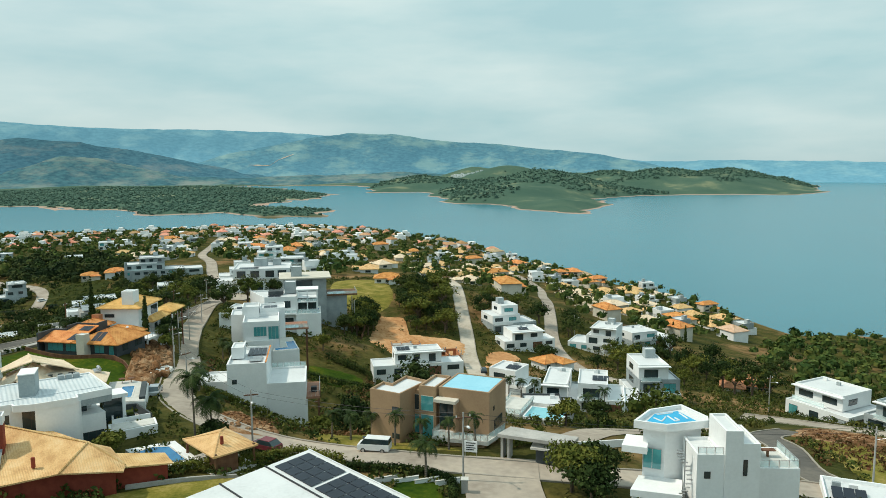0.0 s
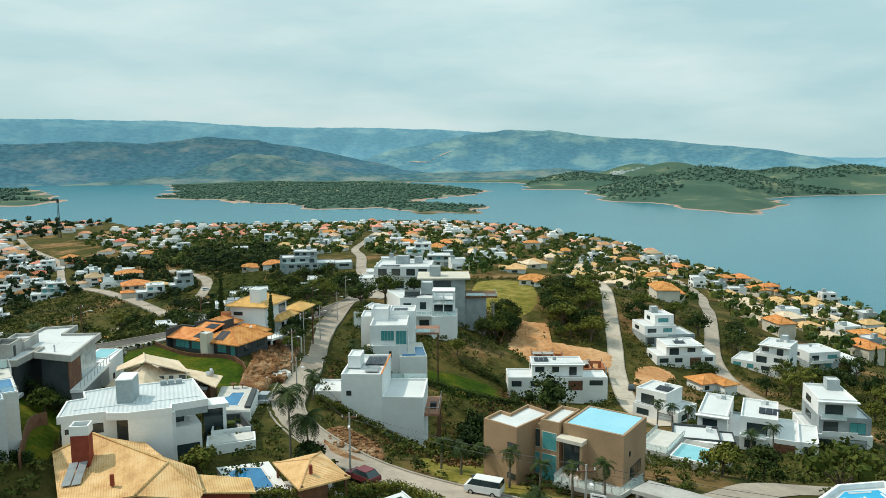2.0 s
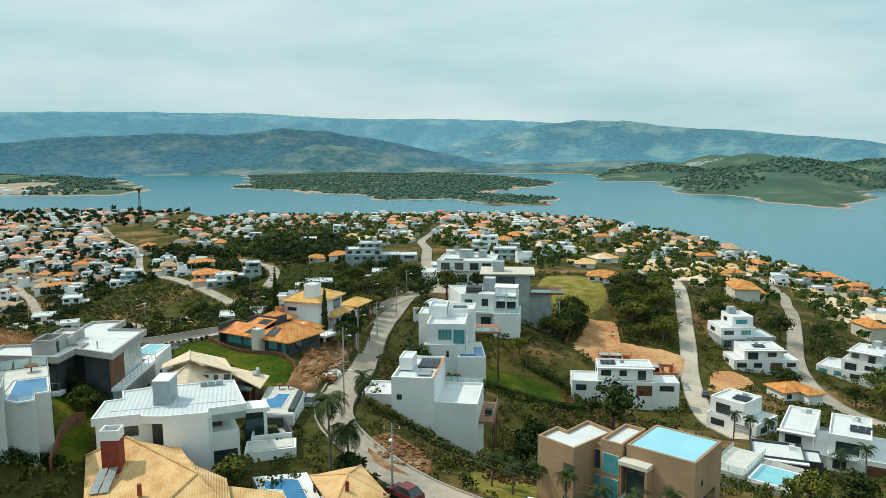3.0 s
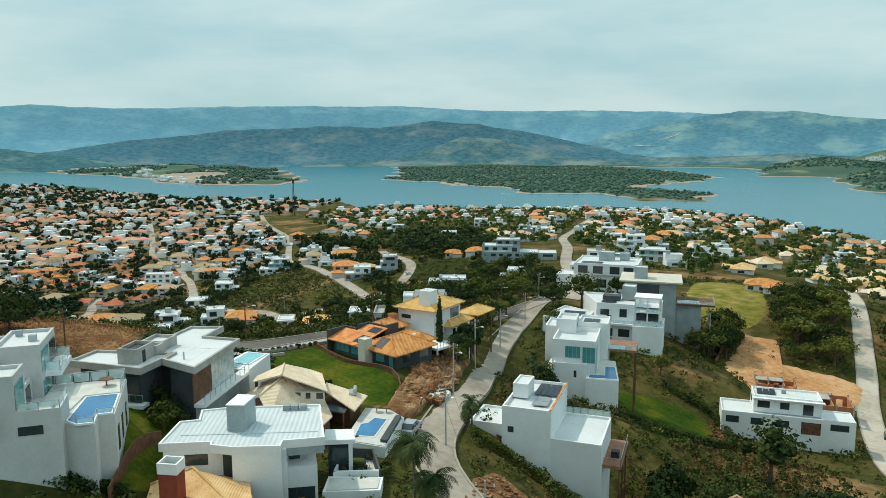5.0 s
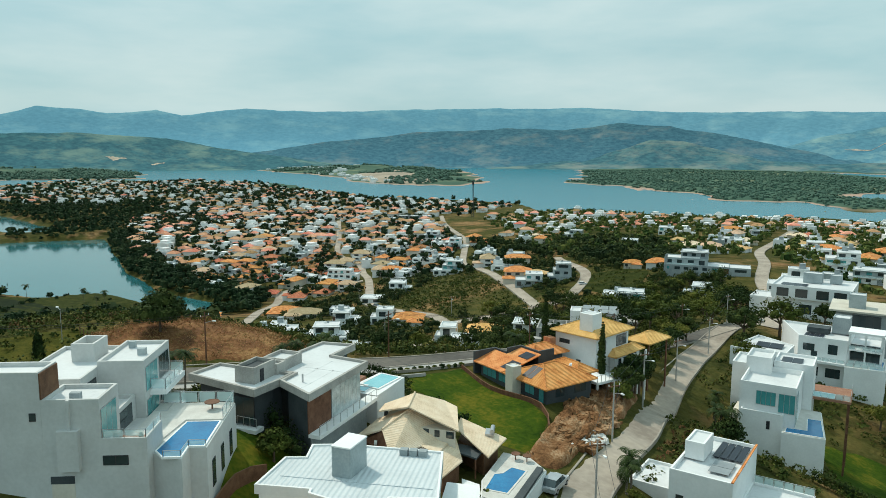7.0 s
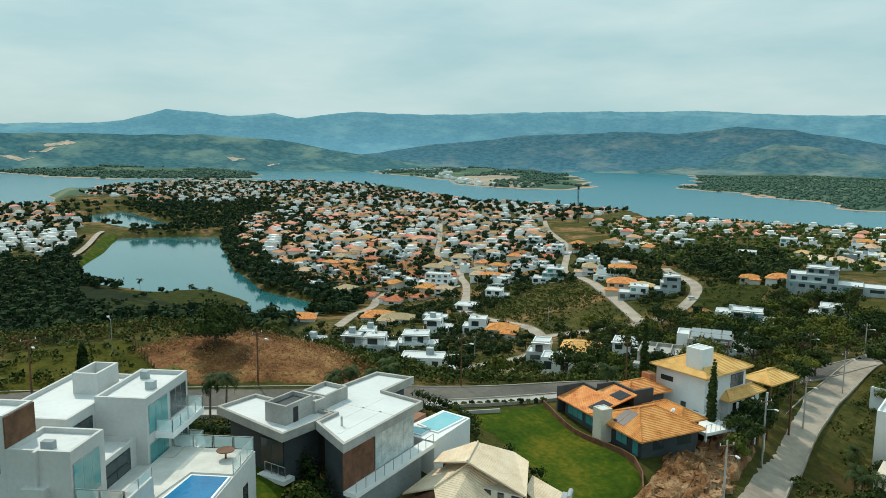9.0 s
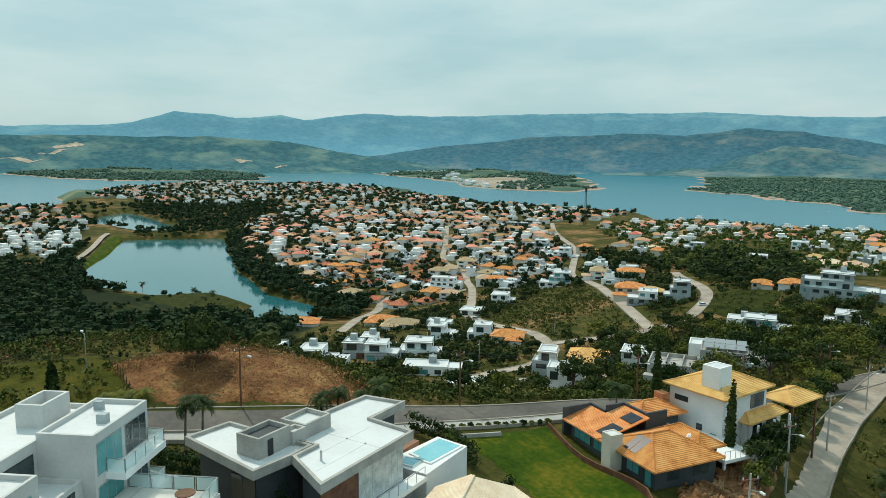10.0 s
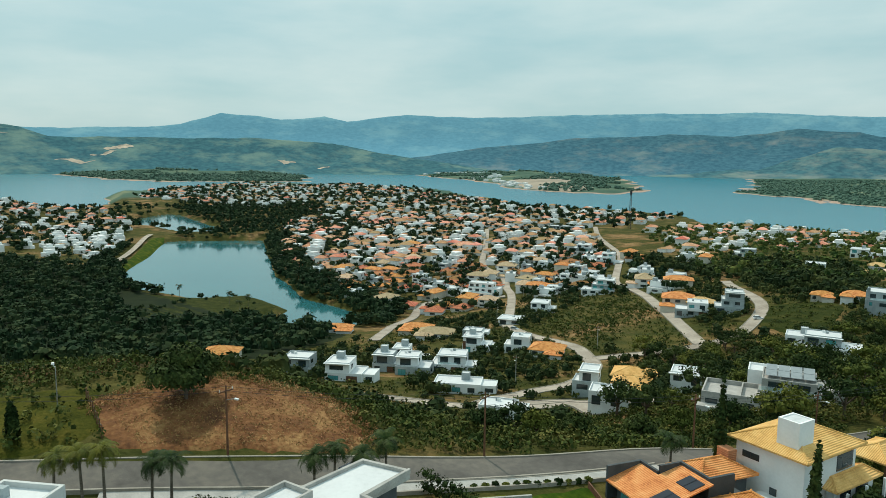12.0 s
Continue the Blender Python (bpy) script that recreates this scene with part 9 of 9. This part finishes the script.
def rubble(name, label, polys, n, sizes, mat, seed):
    r = random.Random(seed)
    s = Solid()
    for poly in polys:
        xs, ys = [p[0] for p in poly], [p[1] for p in poly]
        k = 0
        while k < n:
            x, y = r.uniform(min(xs), max(xs)), r.uniform(min(ys), max(ys))
            if inside(np.array([x]), np.array([y]), poly)[0] <= 0:
                continue
            k += 1
            q, z = r.uniform(*sizes), zg(x, y) + 0.3
            b = len(s.v)
            for dx, dy, dz in ((-1, -1, -1), (1, -1, -1), (1, 1, -1), (-1, 1, -1), (-1, -1, 1), (1, -1, 1), (1, 1, 1), (-1, 1, 1)):
                s.v.append((x + dx * q * r.uniform(0.4, 1), y + dy * q * r.uniform(0.4, 1), z + dz * q * r.uniform(0.3, 0.8)))
            s.f += [(b + 3, b + 2, b + 1, b), (b + 4, b + 5, b + 6, b + 7), (b, b + 1, b + 5, b + 4), (b + 1, b + 2, b + 6, b + 5), (b + 2, b + 3, b + 7, b + 6), (b + 3, b, b + 4, b + 7)]
    return tagged(new(name, s.mesh(name, M[mat])), label, "rubble", kind="stuff")


CUT = [(-67, 138), (-63, 140), (-57.5, 135), (-53.5, 122), (-56, 117), (-61.5, 126)]
rubble("rubble", "broken rocks and soil clods on the cut", [CUT], 260, (0.15, 0.75), "soil", 3)
rubble("debris", "pale broken masonry on the cut", [[(-58, 128), (-54.5, 127), (-53.5, 121), (-56.5, 120)]], 60, (0.15, 0.5), "stone", 4)
rubble("plot_rubble", "clods and brick scraps on the building plot", [[(-36, 266), (-28, 268), (-26, 250), (-14, 249), (-22, 236), (-32, 232)]], 130, (0.1, 0.4), "soil_orange", 5)
rubble("roadside_rubble", "pale soil heaps beside the street", [[(-38, 105), (-37, 110), (-31, 106), (-28, 98), (-34, 98)], [(54, 122), (62, 134), (70, 130), (68, 118)]], 120, (0.12, 0.4), "soil", 6)


def low_wall(label, pts, height, mat, width=0.25):
    t = thing("garden_wall", label, "wall", group="garden walls")
    line = smooth_line(pts, 2.0)
    s = Solid()
    for a, b in zip(line, line[1:]):
        d = (b - a).normalized() * width / 2
        n = Vector((-d.y, d.x))
        z0, z1 = zg(a.x, a.y), zg(b.x, b.y)
        q = [(a + n, z0), (b + n, z1), (b - n, z1), (a - n, z0)]
        lo = [(p.x, p.y, z - 0.8) for p, z in q]
        hi = [(p.x, p.y, z + height) for p, z in q]
        s.face(*reversed(hi)).face(lo[0], lo[1], hi[1], hi[0]).face(lo[2], lo[3], hi[3], hi[2]).face(lo[3], lo[0], hi[0], hi[3]).face(lo[1], lo[2], hi[2], hi[1])
    part("wall", s, M[mat], t)


low_wall("brown fence wall of the bungalow", [(-82.4, 128.6), (-74, 126.2), (-64.4, 125.8), (-60, 122)], 0.8, "wood", 0.15)
low_wall("low grey garden wall at the lawn corner", [(-84.4, 115.8), (-83.0, 121.5)], 0.6, "concrete")
low_wall("pale garden wall near the gatehouse", [(12, 93), (17, 95.5), (24, 100)], 1.0, "white")
low_wall("pale kerb wall of the garden plot", [(-38, 76), (-32, 78.5), (-26, 79.8)], 0.5, "concrete")
low_wall("grey retaining wall beside the villa", [(-95, 78), (-90, 82), (-84, 84)], 1.6, "grey")
low_wall("brown fence beside the white house", [(-58, 74), (-62.5, 80), (-64, 84)], 1.6, "wood", 0.15)
low_wall("brown board fence of the building plot", [(-40, 268), (-39, 250), (-37, 232)], 1.6, "wood", 0.2)


# wire fence between the rough plot and the brown slope, border plants on the pavement
fence = thing("wire_fence", "leaning wooden posts of an old wire fence", "fence")
posts = [Vector((-109.6 - 1.35 * i, 85.0 - 0.08 * i, zg(-109.6 - 1.35 * i, 85.0 - 0.08 * i))) for i in range(8)]
for i, p in enumerate(posts):
    part("post", Solid().tube(p - Vector((0, 0, 0.5)), p + Vector((0.06 * (i % 3 - 1), 0.05, 1.5)), 0.08, 0.07, 6), M["wood"], fence)
for p, q in zip(posts, posts[1:]):
    for zz in (0.6, 1.2):
        part("wire", Solid().tube(p + Vector((0, 0.04, zz)), q + Vector((0, 0.04, zz)), 0.012, n=4), M["frame"], fence)
for i in range(12):
    x, y = -87.0 + 0.33 * i, 117.0 + 1.12 * i
    hedge("small border plant on the pavement edge", [(x, y), (x + 0.08, y + 0.25)], 0.45 + 0.1 * (i % 3), 0.5, 60 + i, "leaf_light" if i % 2 else "leaf")
plot_lamp = thing("street_lamp", "slim grey street lamp with a white globe", "lamp", at(-117.0, 81.4))
part("pole", Solid().tube((0, 0, -0.6), (0, 0, 5.2), 0.07, 0.05, 8), M["steel"], plot_lamp)
part("arm", Solid().tube((0, 0, 5.1), (-0.5, -0.2, 5.4), 0.035, n=6), M["steel"], plot_lamp)
part("lamp_head", Solid().box(-0.75, -0.35, 5.36, -0.35, -0.05, 5.56), M["white"], plot_lamp)


def lattice_mast():
    x, y = -640, 706
    t = thing("radio_mast", "tall dark lattice radio mast by the lake", "mast", at(x, y))
    hgt = 46
    for a in range(3):
        ca, sa = math.cos(a * math.tau / 3), math.sin(a * math.tau / 3)
        part("leg", Solid().tube((2.0 * ca, 2.0 * sa, -1), (0.7 * ca, 0.7 * sa, hgt), 0.2, 0.14, 6), M["frame"], t)
    for k in range(14):
        z0, z1 = k * hgt / 14, (k + 1) * hgt / 14
        r0, r1 = 2.0 - 1.3 * k / 14, 2.0 - 1.3 * (k + 1) / 14
        s = Solid()
        for a in range(3):
            p, q = a * math.tau / 3, (a + 1) * math.tau / 3
            s.tube((r0 * math.cos(p), r0 * math.sin(p), z0), (r1 * math.cos(q), r1 * math.sin(q), z1), 0.09, n=4)
        part("brace", s, M["frame"], t)
    part("antenna", Solid().box(-0.9, -0.9, hgt - 5, 0.9, 0.9, hgt - 1), M["frame"], t)


lattice_mast()


def far_village():
    """Pale specks of distant settlements."""
    r = random.Random(17)
    s = Solid()
    for poly, n in (([(-1750, 1480), (-2300, 1720), (-2700, 2000), (-2500, 1700), (-1800, 1420)], 50), ([(-3050, 1800), (-3500, 2200), (-3650, 2600), (-3200, 2500), (-2900, 2000)], 80),
                    ([(-400, 3560), (-150, 3600), (100, 3700), (-100, 3800), (-420, 3700)], 60), ([(-3600, 1150), (-3300, 1250), (-3200, 1700), (-3500, 1500)], 50)):
        xs, ys = [p[0] for p in poly], [p[1] for p in poly]
        k = 0
        while k < n:
            x, y = r.uniform(min(xs), max(xs)), r.uniform(min(ys), max(ys))
            if inside(np.array([x]), np.array([y]), poly)[0] <= 0:
                continue
            k += 1
            z = zg(x, y)
            if z < 1:
                continue
            w = r.uniform(6, 14)
            s.prism([(x - w, y - 6), (x + w, y - 6), (x + w, y + 6), (x - w, y + 6)], z - 2, z + r.uniform(4, 9))
    tagged(new("far_houses", s.mesh("far_houses", M["wall_far"])), "pale distant houses across the lake", "houses", kind="stuff")


far_village()


# white fins and a clipped hedge at the street corner
for i in range(4):
    fin = thing("garden_wall", "low white garden wall stepping down", "wall", at(-10.0 + 2.3 * i, 79.4 - 0.1 * i, 22), "stepped garden walls")
    part("wall", Solid().box(-1.4, -0.09, -1.0, 1.4, 0.09, 0.55), M["white"], fin)
    part("coping", Solid().box(-1.45, -0.13, 0.55, 1.45, 0.13, 0.62), M["stone"], fin)
hedge("clipped hedge curving along the street corner", [(-14.5, 82.6), (-9, 82.2), (-4.6, 80.8), (-2.6, 78.4), (-2.4, 75)], 1.0, 1.0, 12)
post = thing("gate_post", "square stone gate post beside the street", "post", at(-1.2, 77.0))
part("shaft", Solid().box(-0.35, -0.35, -0.6, 0.35, 0.35, 1.5), M["concrete"], post)
part("cap", Solid().box(-0.42, -0.42, 1.5, 0.42, 0.42, 1.62), M["stone"], post)
sign = thing("plot_sign", "white plot sign on two posts", "sign", at(-0.6, 88.4, -10))
part("board", Solid().box(-0.8, -0.04, 0.6, 0.8, 0.04, 2.0), M["white"], sign)
for u in (-0.7, 0.7):
    part("leg", Solid().box(u - 0.04, -0.04, -0.4, u + 0.04, 0.04, 0.6), M["concrete"], sign)
for i, zz in enumerate((1.7, 1.4, 1.1, 0.85)):
    part("text_bar", Solid().box(-0.6, -0.055, zz, 0.6 - 0.2 * (i % 2), -0.042, zz + 0.12), M["frame"], sign)
